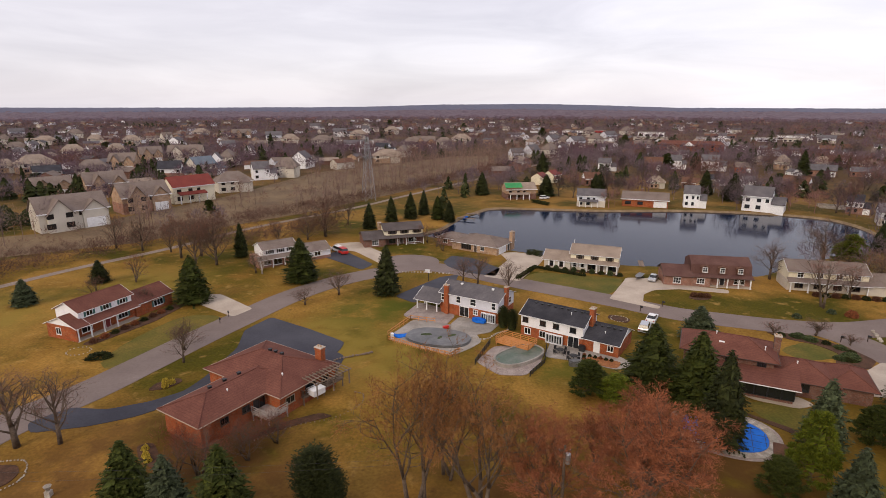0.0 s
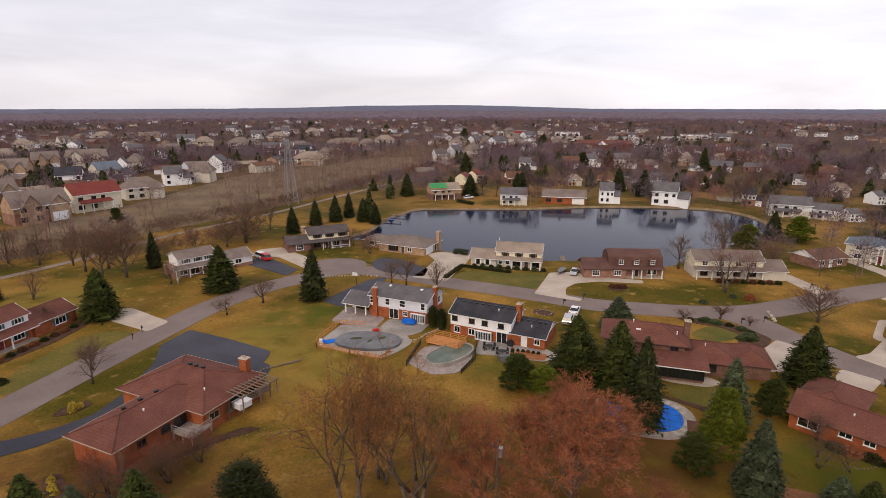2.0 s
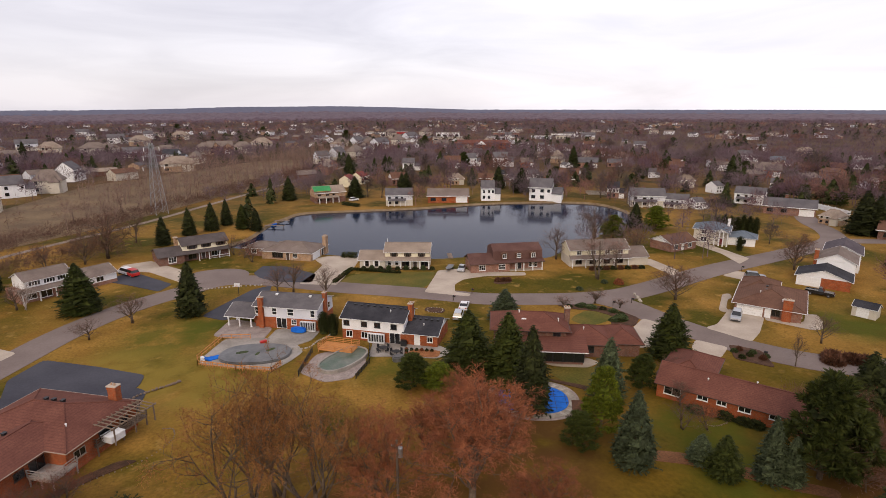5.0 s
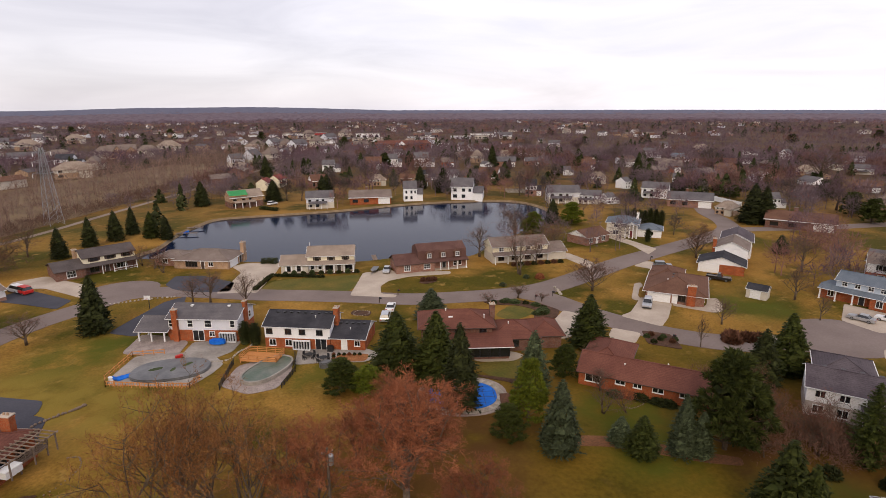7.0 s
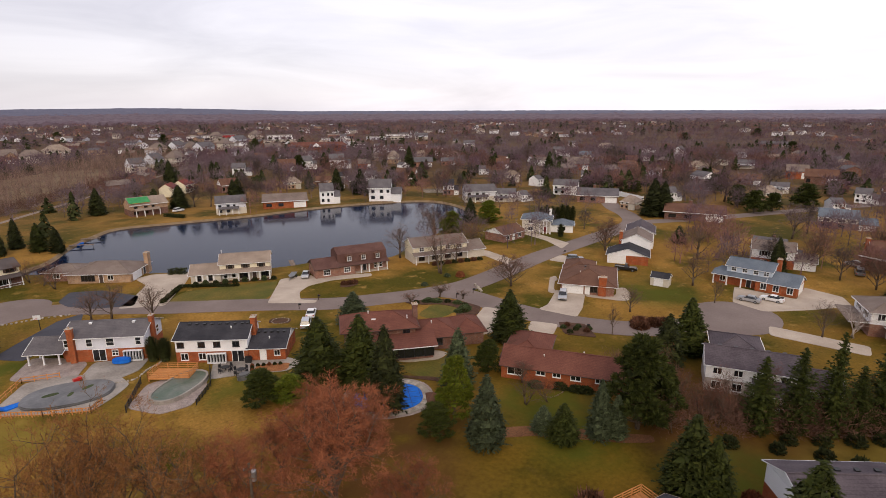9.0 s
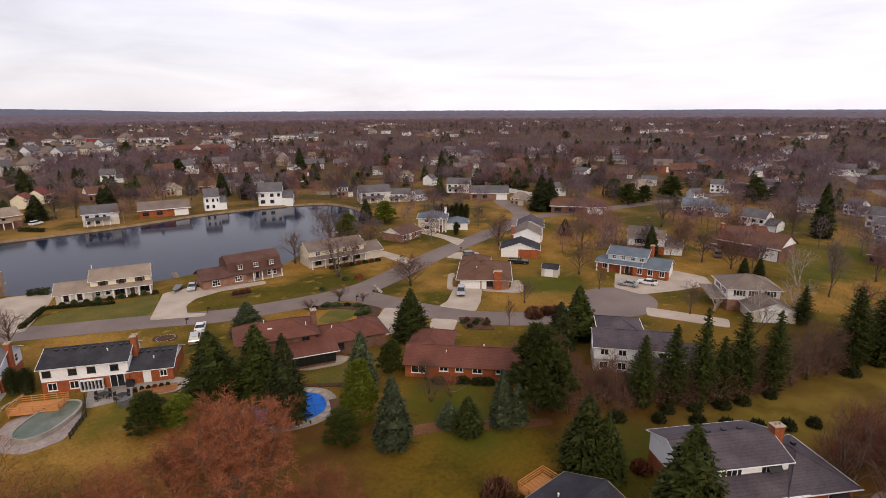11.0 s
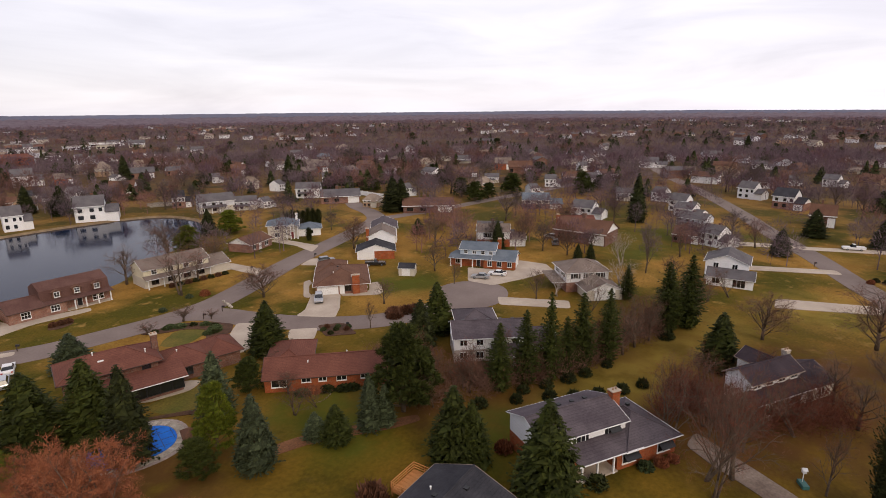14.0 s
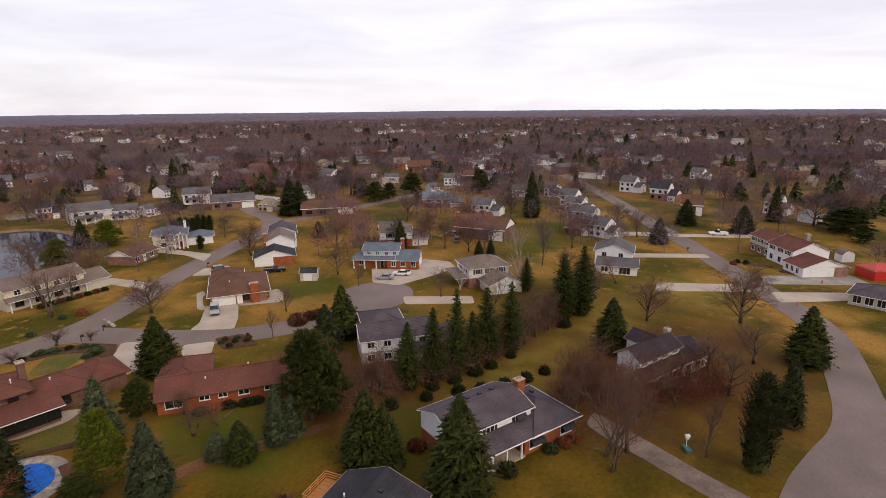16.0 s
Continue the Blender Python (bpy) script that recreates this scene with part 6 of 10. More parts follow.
for row in ((137, 153, 9.0, 4.5, "lime"), (131, 157, 10.0, 3.2, "dark"), (112, 144, 9.0, 4.5, "lime"), (151, 32, 5.0, 1.6, "dark"), (152.5, 28.8, 5.2, 1.6, "dark"), (150, 56, 10.5, 2.6, "dark"), (185, 33, 4.5, 2.0, "dark"), (162, 90, 6.0, 2.6, "spruce"), (139, 119, 4.6, 1.2, "column"),
            (72, 256, 12.5, 3.8, "dark"), (50, 262, 11, 4.6, "dark"), (60, 330, 17, 4.6, "dark"), (129, 266, 13, 4.2, "dark"), (131, 247, 7.5, 4.0, "column"), (76, 262, 12, 4.4, "dark")):
    conifer(*row)

# leafless trees
for row in ((-62.0, 143.0, 15.4, 6.5, "wide"), (-39.3, 176.8, 13.0, 8.5, "wide"), (-68.1, 143.8, 14.5, 6.0, "wide"), (-48.8, 135.5, 6.1, 3.4, "brown"), (-100, 161, 11, 4.5, "brown"), (-90.4, 158, 11.7, 4.5, "brown"), (-81.1, 156.6, 11, 4.5, "wide"), (-46.1, 89.3, 4.6, 3.4, "brown"), (-28.5, 55.0, 6.5, 3.8, "plum"), (-25.0, 59.5, 6.0, 3.4, "plum"), (-21.5, 61.5, 5.0, 3.0, "plum")):
    bare(*row)
for row in ((-2.7, 49.3, 19.0, 6.7, "orange"), (4.0, 48.5, 17.5, 6.7, "orange"), (0.5, 55, 13, 5.0, "orange"), (-54.3, 60.6, 11.4, 5.6, "brown"), (-49.3, 61.4, 11.0, 4.5, "brown"), (-44.0, 84.3, 8.2, 3.0, "brown"), (-75, 150, 12, 5.0, "brown"), (-44.0, 171.9, 9.1, 5.5, "wide")):
    bare(*row)
for row in ((18.8, 43.4, 16.0, 8.4, "red"), (25.8, 40.6, 7.6, 4.6, "red"), (12.2, 48.0, 13.0, 6.2, "red"), (22.0, 51.0, 12.5, 6.0, "red"), (17.0, 56, 9.0, 4.5, "red"), (25, 58, 9.0, 4.0, "red")):
    bare(*row)
for row in ((-24.0, 118.6, 6.6, 4.2, "brown"), (-30.2, 112.0, 4.4, 2.8, "brown"), (82.1, 130.3, 10.5, 4.9, "brown"), (98.3, 134.4, 14.5, 7.0, "brown"), (81.9, 110.3, 12.9, 8.0, "pink"), (15.3, 120.2, 8.6, 3.7, "brown"), (8.5, 126.9, 8.2, 3.9, "brown"), (5.0, 128.5, 7.0, 3.2, "brown")):
    bare(*row)
for row in ((62.8, 95.9, 2.6, 2.3, "weeping"), (70.7, 95.6, 3.3, 3.1, "weeping"), (74.0, 91.1, 2.1, 1.9, "weeping"), (89.2, 91.2, 8.1, 5.3, "wide"), (135.8, 98.6, 10.4, 5.4, "wide"), (116.3, 54.7, 6.5, 1.7, "brown"), (124.4, 64.3, 8.5, 3.8, "brown"), (113.8, 33.0, 7.7, 2.8, "brown")):
    bare(*row)
for row in ((61.8, -3.1, 15.3, 6.0, "plum"), (59.1, -3.8, 12.8, 4.3, "plum"), (63.5, -5.6, 10.8, 4.6, "brown"), (68.5, 1.5, 10.5, 4.5, "plum"), (71.5, -3.0, 9.5, 4.2, "plum"), (64.8, -14.9, 9.0, 2.0, "brown"), (112.8, -29.1, 12.3, 6.6, "wide"), (109.7, -11.4, 9.2, 5.1, "wide"), (76.4, -12.9, 8.3, 4.7, "plum"), (86.4, -2.1, 6.0, 4.0, "plum")):
    bare(*row)
for row in ((81.7, -20.8, 8.0, 3.8, "brown"), (74, -2.5, 9, 4.5, "plum"), (70, -7, 8, 4.0, "plum"), (78, 0.5, 7, 3.8, "plum"), (88, -19, 8, 4, "brown"), (94, -27, 8, 4, "brown"), (102, 122, 10, 5, "pink"), (92, 116, 9, 5, "pink"), (107, 127, 9, 4.5, "brown")):
    bare(*row)
for row in ((118, 29.5, 7, 3.5, "pale"), (119.5, 22, 8, 4, "pale"), (126, 16, 8.5, 4, "pale"), (112, 20, 6, 3, "plum"), (136, 6, 8, 4, "brown"), (133, -6, 7, 4, "plum"), (128, -2, 6, 3.5, "plum"), (150, 20, 10, 4, "pale"), (155, 36, 9, 4, "wide"), (162, 52, 11, 5, "wide"), (148, 76, 11, 5, "brown")):
    bare(*row)
for row in ((97, 63, 6, 2.6, "brown"), (84, 58, 6.5, 1.4, "brown"), (80.5, 30.5, 6.5, 3.5, "plum"), (70, 33, 5.5, 3.0, "plum"), (62, 62, 4.0, 2.6, "brown"), (52.5, 50.0, 4.6, 3.0, "plum"), (55.5, 48.6, 4.2, 2.6, "plum"), (56.8, 55.0, 4.0, 2.4, "brown"), (-27.5, 56.0, 5.0, 3.2, "plum"), (-24.0, 58.0, 5.0, 3.0, "plum"), (-31.0, 54.0, 4.5, 3.0, "plum")):
    bare(*row)
for row in ((-76, 128, 8, 4, "plum"), (-70, 152, 12, 5, "brown"), (-52, 168, 9, 4.5, "plum"), (-35, 196, 10, 4, "brown"), (-80, 118, 5, 3, "plum"), (-63, 108.5, 6, 2.6, "brown"), (-47, 135, 7, 3, "pale"), (-5, 168, 7, 4.5, "plum"), (0, 158, 6, 4, "plum"), (-2, 163, 6.5, 4, "plum")):
    bare(*row)

for row in ((92.5, 11.0, 9, 3.2, "brown"), (96.5, 9.5, 10, 3.4, "brown"), (100.5, 7.5, 9.5, 3.2, "brown"), (81.0, 19.5, 7, 2.6, "brown"), (70.0, 31.5, 6, 3.0, "brown"), (73.5, 30.5, 6.5, 3.0, "plum"), (113.5, 2.5, 9, 3.2, "brown"), (118, 0.5, 9, 3.5, "wide")):
    bare(*row)

for row in ((69.0, 30.0, 6.5, 2.8, "plum"), (72.5, 26.8, 7.5, 2.8, "plum"), (76.0, 23.8, 7.0, 2.6, "plum"), (79.8, 20.8, 8.5, 2.8, "plum"), (83.2, 18.4, 8.0, 2.8, "plum"), (86.4, 16.4, 9.0, 3.0, "plum"), (90.4, 14.4, 8.5, 3.0, "plum"), (94.4, 12.2, 9.5, 3.0, "plum"), (98.4, 10.2, 9.0, 3.2, "plum"), (102.4, 8.2, 9.5, 3.0, "plum"), (111.5, 4.0, 8.0, 3.0, "plum")):
    bare(*row)
for row in ((66.0, 40.5, 6.0, 2.8, "plum"), (69.5, 36.5, 6.5, 2.8, "plum"), (62.8, 33.0, 5.5, 2.6, "plum"), (72.5, 41.5, 7.0, 3.0, "plum"), (90.0, -9.5, 7.5, 3.6, "plum"), (82.5, -13.5, 7.0, 3.6, "plum"), (80.5, 3.0, 6.5, 3.2, "plum")):
    bare(*row)

# ---------------------------------------------------------------- the farther houses
def far_meshes(style, plainer):
    """Meshes of a house 12 m wide, 8 m deep, 7 m to the ridge, as (name, mesh) pairs; plainer: with fewer parts."""
    roof, upper, lower, form = style
    eave = {"ranch": 2.6, "cross": 3.9, "hip": 3.9}.get(form, 4.4)
    out = [("wall", Geo().box(-6, 6, -4, 4, -0.4, 2.5).mesh("wall", lower))]
    if form != "ranch":
        out.append(("upper_wall", Geo().box(-6, 6 if form != "side" else 2.2, -4, 4, 2.5, eave).mesh("upper_wall", upper)))
    r = Geo()
    x1 = 2.2 if form == "side" else 6
    wedge = [(0, 2, 1), (3, 4, 5), (0, 1, 4, 3), (1, 2, 5, 4), (2, 0, 3, 5)]
    if form == "hip":
        c = [(-6.5, -4.5, eave), (6.5, -4.5, eave), (6.5, 4.5, eave), (-6.5, 4.5, eave)]
        a, b = (-2.4, 0, 7.0), (2.4, 0, 7.0)
        r.solid([[c[0], c[1], b, a], [c[1], c[2], b], [c[2], c[3], a, b], [c[3], c[0], a]], 0.15)
        # a lower hipped wing towards the street
        d = [(0.6, -6.2, eave - 0.5), (5.4, -6.2, eave - 0.5), (5.4, -2.0, eave - 0.5), (0.6, -2.0, eave - 0.5)]
        e, f = (3.0, -3.8, eave + 1.5), (3.0, 0.0, eave + 1.5)
        r.solid([[d[0], d[1], e], [d[1], d[2], f, e], [d[3], d[0], e, f]], 0.15)
        out.append(("wing_wall", Geo().box(1.0, 5.0, -5.8, -4.0, -0.4, eave - 0.5).mesh("wing_wall", upper)))
    elif form == "cross":
        r.solid([[(-6.3, -4.5, eave), (6.3, -4.5, eave), (6.3, 0, 7.0), (-6.3, 0, 7.0)], [(-6.3, 0, 7.0), (6.3, 0, 7.0), (6.3, 4.5, eave), (-6.3, 4.5, eave)]], 0.15)
        for xc, yf, top in ((-2.6, -5.6, 6.6), (3.4, -5.0, 5.9)):
            r.solid([[(xc - 2.4, yf, eave - 0.4), (xc, yf, top), (xc, 0, top), (xc - 2.4, 0, eave - 0.4)], [(xc, yf, top), (xc + 2.4, yf, eave - 0.4), (xc + 2.4, 0, eave - 0.4), (xc, 0, top)]], 0.15)
            y = yf + 0.4
            out.append(("gable_wall", Geo().add([(xc - 2.2, y, 0), (xc + 2.2, y, 0), (xc + 2.2, y, eave - 0.3), (xc, y, top - 0.2), (xc - 2.2, y, eave - 0.3), (xc - 2.2, -4, 0), (xc + 2.2, -4, 0), (xc + 2.2, -4, eave - 0.3), (xc, -4, top - 0.2), (xc - 2.2, -4, eave - 0.3)],
                                              [(0, 1, 2, 3, 4), (9, 8, 7, 6, 5), (0, 5, 6, 1), (1, 6, 7, 2), (4, 9, 5, 0)]).mesh("gable_wall", upper)))
        for xx in (-6, 5.88):
            out.append(("gable_wall", Geo().add([(xx, -4, eave), (xx, 4, eave), (xx, 0, 6.9), (xx + 0.12, -4, eave), (xx + 0.12, 4, eave), (xx + 0.12, 0, 6.9)], wedge).mesh("gable_wall", upper)))
    else:
        top = eave + (2.1 if form == "ranch" else 2.6)
        r.solid([[(-6.3, -4.5, eave), (x1 + 0.3, -4.5, eave), (x1 + 0.3, 0, top), (-6.3, 0, top)], [(-6.3, 0, top), (x1 + 0.3, 0, top), (x1 + 0.3, 4.5, eave), (-6.3, 4.5, eave)]], 0.15)
        for xx in (-6, x1 - 0.12):
            out.append(("gable_wall", Geo().add([(xx, -4, eave), (xx, 4, eave), (xx, 0, top), (xx + 0.12, -4, eave), (xx + 0.12, 4, eave), (xx + 0.12, 0, top)], wedge).mesh("gable_wall", upper)))
        if form == "side":
            r.solid([[(2.3, -4.5, 2.6), (6.3, -4.5, 2.6), (6.3, 0, 4.3), (2.3, 0, 4.3)], [(2.3, 0, 4.3), (6.3, 0, 4.3), (6.3, 4.5, 2.6), (2.3, 4.5, 2.6)]], 0.15)
            out.append(("gable_wall", Geo().add([(5.88, -4, 2.5), (5.88, 4, 2.5), (5.88, 0, 4.2), (6, -4, 2.5), (6, 4, 2.5), (6, 0, 4.2)], wedge).mesh("gable_wall", upper)))
        elif form == "gable":
            # a porch roof along the front
            r.solid([[(-5.0, -6.0, 2.5), (3.0, -6.0, 2.5), (3.0, -4.0, 3.1), (-5.0, -4.0, 3.1)]], 0.15)
            for u in (-4.8, -2.2, 0.4, 2.8):
                if not plainer:
                    out.append(("post", Geo().box(u - 0.12, u + 0.12, -5.9, -5.66, -0.2, 2.4).mesh("post", trim_white)))
    out.append(("roof", r.mesh("roof", roof)))
    if not plainer:
        out.append(("gutter", Geo().box(-6.4, x1 + 0.4, -4.62, -4.5, eave - 0.2, eave).mesh("gutter", trim_white)))
        out.append(("chimney", Geo().box(-1.4, -0.6, 0.6, 1.5, 3, eave + 3.0).mesh("chimney", brick_brown)))
    gx = 4.0 if form in ("side", "ranch") else 3.4
    if form not in ("gable", "hip"):
        gy = -4.66 if form == "cross" else -4.06
        out.append(("garage_door", Geo().box(gx - 1.7, gx + 1.7, gy, gy + 0.06, 0.1, 2.1).mesh("garage_door", trim_white)))
    y0 = -5.26 if form == "cross" else -4.06
    spots = ((-4.4, 1.3, 1.5, 1.1), (-1.2, 1.3, 1.4, 1.1)) + (() if form == "ranch" else ((-4.4, 3.3, 1.2, 1.0), (-1.2, 3.3, 1.2, 1.0), (1.2, 3.3, 1.0, 1.0)))
    for x, z, w, t in spots[::2] if plainer else spots:
        yy = y0 if (form == "cross" and -4.8 < x < -0.4) else -4.06
        out.append(("window", Geo().box(x - w / 2, x + w / 2, yy, yy + 0.06, z - t / 2, z + t / 2).mesh("window", glass)))
    return out


STYLES = {
    "beige": (shingle_taupe, siding_beige, siding_beige, "cross"), "taupe": (shingle_taupe, siding_beige, siding_beige, "hip"), "brick": (shingle_taupe, brick_tan, brick_pink, "cross"), "redroof": (shingle_tile, siding_cream, siding_cream, "gable"),
    "grey": (shingle_grey, siding_grey, siding_beige, "gable"), "white": (shingle_grey, siding_white, siding_white, "side"), "tan": (shingle_tan, siding_beige, brick_tan, "hip"), "blue": (shingle_blue, siding_beige, brick_pink, "side"),
    "dark": (shingle_black, siding_white, brick_pink, "side"), "ranch": (shingle_taupe, brick_red, brick_red, "ranch"), "greyranch": (shingle_grey, siding_white, brick_pink, "ranch"), "brown": (shingle_brown, siding_white, brick_brown, "ranch"),
    "portico": (shingle_grey, siding_white, siding_white, "gable"), "greenwork": (shingle_tan, brick_tan, brick_brown, "gable"),
}
STYLE_LABEL = {"beige": "large beige house with steep taupe gables", "taupe": "beige house with a taupe hipped roof", "brick": "brick house with steep taupe gables", "redroof": "cream house with a bright red roof", "grey": "grey-sided house with a grey roof",
               "white": "white-sided split-level house with a grey roof", "tan": "tan brick house with a tan hipped roof", "blue": "beige split-level house with a blue-grey roof", "dark": "white split-level house with a black roof",
               "ranch": "low red brick ranch house with taupe roof", "greyranch": "low white ranch house with a grey roof", "brown": "low brown brick ranch house", "portico": "white house with a grey roof and tall columns",
               "greenwork": "tan house with its roof under green tarpaulin"}
FAR = {}
RAIL_WOODS = [(-128, 150), (-99, 167), (-52, 224), (13, 330), (72, 432), (150, 600), (60, 580), (-20, 450), (-58, 395), (-84, 370), (-110, 262), (-135, 210), (-170, 165)]


def far_house(x, y, width, tall, style, turn=0.0):
    """turn: how far its front is turned away from the viewer."""
    plainer = math.hypot(x, y) > 330
    if (style, plainer) not in FAR:
        FAR[style, plainer] = far_meshes(STYLES[style], plainer)
    toward = math.degrees(math.atan2(y, x)) - 90
    ob = new("house")
    ob["far"] = 1
    low = STYLES[style][3] == "ranch"
    ob.matrix_basis = pose(x, y, rise(x, y), 0, 0, toward + turn) @ Matrix.Diagonal((width / 12.6, min(max(width / 13, 0.85), 1.4), tall / (4.7 if low else 7.0), 1))
    tagged(ob, STYLE_LABEL[style], "house", "houses of the neighbourhood")
    for name, me in FAR[style, plainer]:
        part(name, me, None, ob)
    return ob


# the subdivision beyond the power line, the streets across the lake and those to the east
for row in ((-134, 192, 22.6, 12, "beige", 15), (-194, 267, 18.1, 8.9, "brick", 10), (-235, 329, 21.4, 8.1, "dark", 5), (-267, 358, 20.8, 12, "tan", 20), (-216, 337, 18.6, 10.7, "taupe", -10), (-164, 262, 18.2, 12, "brick", 15), (-126, 225, 19.7, 12, "brick", 20), (-117, 249, 19.7, 11.7, "redroof", 24), (-161, 329, 19.1, 10.8, "dark", -8), (-150, 346, 20.8, 12, "blue", 30), (-108, 279, 17.7, 10.1, "taupe", 14), (-216, 371, 17.3, 12, "brick", -20)):
    far_house(*row)
for row in ((-281, 474, 14.7, 11.5, "tan", 10), (-308, 458, 17.6, 12, "tan", 0), (-396, 535, 11.9, 9.7, "white", 40), (-351, 458, 9.7, 9.2, "white", -30), (-404, 522, 16.1, 10, "taupe", 10), (-286, 358, 8.1, 9.1, "tan", 5), (-209, 448, 27.2, 12, "beige", -15), (-291, 606, 17.4, 10.3, "white", 60), (-156, 378, 10.9, 12, "white", 80), (-158, 404, 16, 12, "taupe", 75), (-174, 497, 9.7, 8.5, "white", 70), (-209, 536, 13.8, 10.3, "grey", 20)):
    far_house(*row)
for row in ((-107, 326, 14.2, 10.7, "white", 10), (-96, 337, 13.8, 12, "taupe", -15), (-99, 389, 16, 12, "white", 65), (-132, 607, 24.3, 12, "taupe", 10), (-91, 565, 21.2, 9.1, "grey", 0), (-53, 510, 18.2, 9.8, "dark", -20), (-68, 581, 23.7, 9.4, "taupe", 25), (-43, 425, 22.7, 10.4, "tan", 5), (-35, 480, 13.8, 9.7, "taupe", 70), (-32, 581, 20.8, 11.1, "taupe", 0), (-337, 675, 13, 12, "beige", 30), (-346, 615, 18.7, 11.7, "tan", 0)):
    far_house(*row)
for row in ((-229, 430, 16.8, 12, "brick", 10), (-455, 633, 21.1, 10.1, "tan", -10), (-474, 685, 11.5, 8.2, "white", 0), (-404, 643, 16.7, 10.9, "tan", 0), (-180, 536, 18.3, 10.3, "brick", 20), (-213, 698, 20.5, 12, "grey", 0), (-175, 634, 18.8, 12, "tan", 10), (-126, 634, 19.1, 10.2, "taupe", 70), (-145, 805, 28.3, 12, "white", 0), (-114, 748, 22.6, 11.9, "tan", 20), (-20, 581, 23.8, 12, "brick", 10), (-124, 910, 18.4, 12, "white", 0)):
    far_house(*row)
for row in ((-81, 872, 22.1, 12, "tan", 30), (-513, 774, 19.8, 12, "taupe", 0), (-618, 804, 19.5, 12, "grey", 10), (-351, 805, 24.1, 12, "tan", 5), (-502, 633, 10.2, 11.4, "taupe", 0), (-282, 775, 26, 12, "brick", 15), (-236, 1045, 28, 12, "white", 0), (1, 581, 17.9, 11.1, "taupe", 0), (21, 635, 20.8, 12, "tan", 20), (73, 454, 13.9, 12, "grey", 60), (92, 475, 15.8, 12, "taupe", 60), (108, 635, 15.4, 10.2, "taupe", 50)):
    far_house(*row)
for row in ((122, 616, 15.5, 12, "grey", 55), (132, 598, 14.4, 12, "taupe", 60), (140, 582, 19.7, 12, "grey", 50), (175, 635, 16.3, 12, "taupe", 55), (209, 699, 20.5, 12, "grey", 50), (220, 839, 18.2, 11.7, "taupe", 0), (277, 839, 20.3, 12, "taupe", 50), (59, 444, 11.3, 9.9, "grey", 30), (108, 498, 10, 9.1, "grey", 60), (112, 372, 12.5, 8.4, "white", -5), (164, 382, 10.5, 9.7, "white", 8), (203, 459, 11.7, 7, "white", 0)):
    far_house(*row)
for row in ((184, 372, 15.9, 10.6, "white", 5), (197, 359, 9.8, 7, "ranch", 10), (143, 372, 12.2, 9.1, "brown", 0), (172, 449, 9.9, 6.4, "white", 30), (114, 291, 8.2, 6.4, "tan", 20), (235, 379, 9.3, 10, "tan", 60), (284, 486, 9.5, 8.8, "white", 20), (292, 481, 9.3, 7.3, "white", 40), (182, 279, 12.7, 7.8, "brown", -15), (237, 341, 15.7, 7.3, "greyranch", 0), (259, 338, 10.9, 5.9, "greyranch", 10), (109, 233, 9.4, 9.3, "white", 4)):
    far_house(*row)
for row in ((134, 224, 15.8, 10.1, "white", -6), (165, 291, 8.5, 6.3, "white", 20), (220, 341, 7.1, 4.5, "white", -40), (54, 304, 8.7, 6.6, "redroof", 70), (63, 314, 9, 6.8, "redroof", 60), (65, 236, 12.5, 7.5, "grey", 0), (89, 237, 19.6, 6, "ranch", 0), (82, 300, 9.7, 7.2, "brown", 20), (133, 291, 9.1, 5.4, "brown", 0), (150, 300, 11.2, 5.9, "dark", 10), (132, 273, 6.2, 7.4, "brick", 70), (169, 218, 8.4, 7.8, "dark", 0)):
    far_house(*row)
for row in ((156, 454, 15.5, 7.8, "brown", 0), (209, 582, 18, 8.2, "ranch", 15), (272, 393, 11.7, 7.6, "tan", 0), (309, 417, 7.6, 5.9, "white", 20), (237, 409, 11, 6.7, "tan", 10), (472, 724, 21.7, 7.2, "white", 0), (455, 656, 19.3, 9.2, "grey", 0), (355, 699, 14, 9.8, "white", 0), (296, 379, 11.1, 6.9, "tan", 30), (383, 524, 13, 7.4, "brown", 0), (368, 465, 9.8, 8.4, "ranch", 0), (312, 487, 10.5, 6.9, "white", 0)):
    far_house(*row)
for row in ((356, 511, 12.9, 7.2, "brown", 10), (227, 213, 7.4, 6, "white", 50), (215, 182, 12.5, 7.5, "portico", -8), (209, 158, 18.9, 6.2, "greyranch", 0), (265, 210, 5.4, 6.1, "white", 0), (205, 137, 7.5, 5.5, "tan", -20), (238, 138, 7.8, 6.4, "white", 20), (204, 108, 22.1, 5.8, "brown", 0), (167, 194, 15, 7.9, "grey", 10), (176, 186, 11, 6, "grey", -5), (184, 181, 6.3, 4.8, "white", 30), (388, 336, 15.6, 8.5, "white", 0)):
    far_house(*row)
for row in ((379, 299, 15.3, 6.8, "blue", 0), (310, 253, 15.3, 8.3, "ranch", 5), (488, 406, 13.1, 7, "white", 0), (485, 309, 13, 6.7, "white", 0), (408, 262, 11, 6.1, "white", 0), (470, 268, 9.9, 8.5, "white", 60), (479, 356, 16.1, 7.3, "tan", 0), (322, 141, 12.5, 5.8, "brown", 0), (272, 110, 7.9, 7, "tan", 40), (302, 117, 8.7, 5.3, "grey", 0), (370, 135, 12.2, 8.5, "ranch", 5), (352, 116, 16.1, 8.4, "brown", 0)):
    far_house(*row)
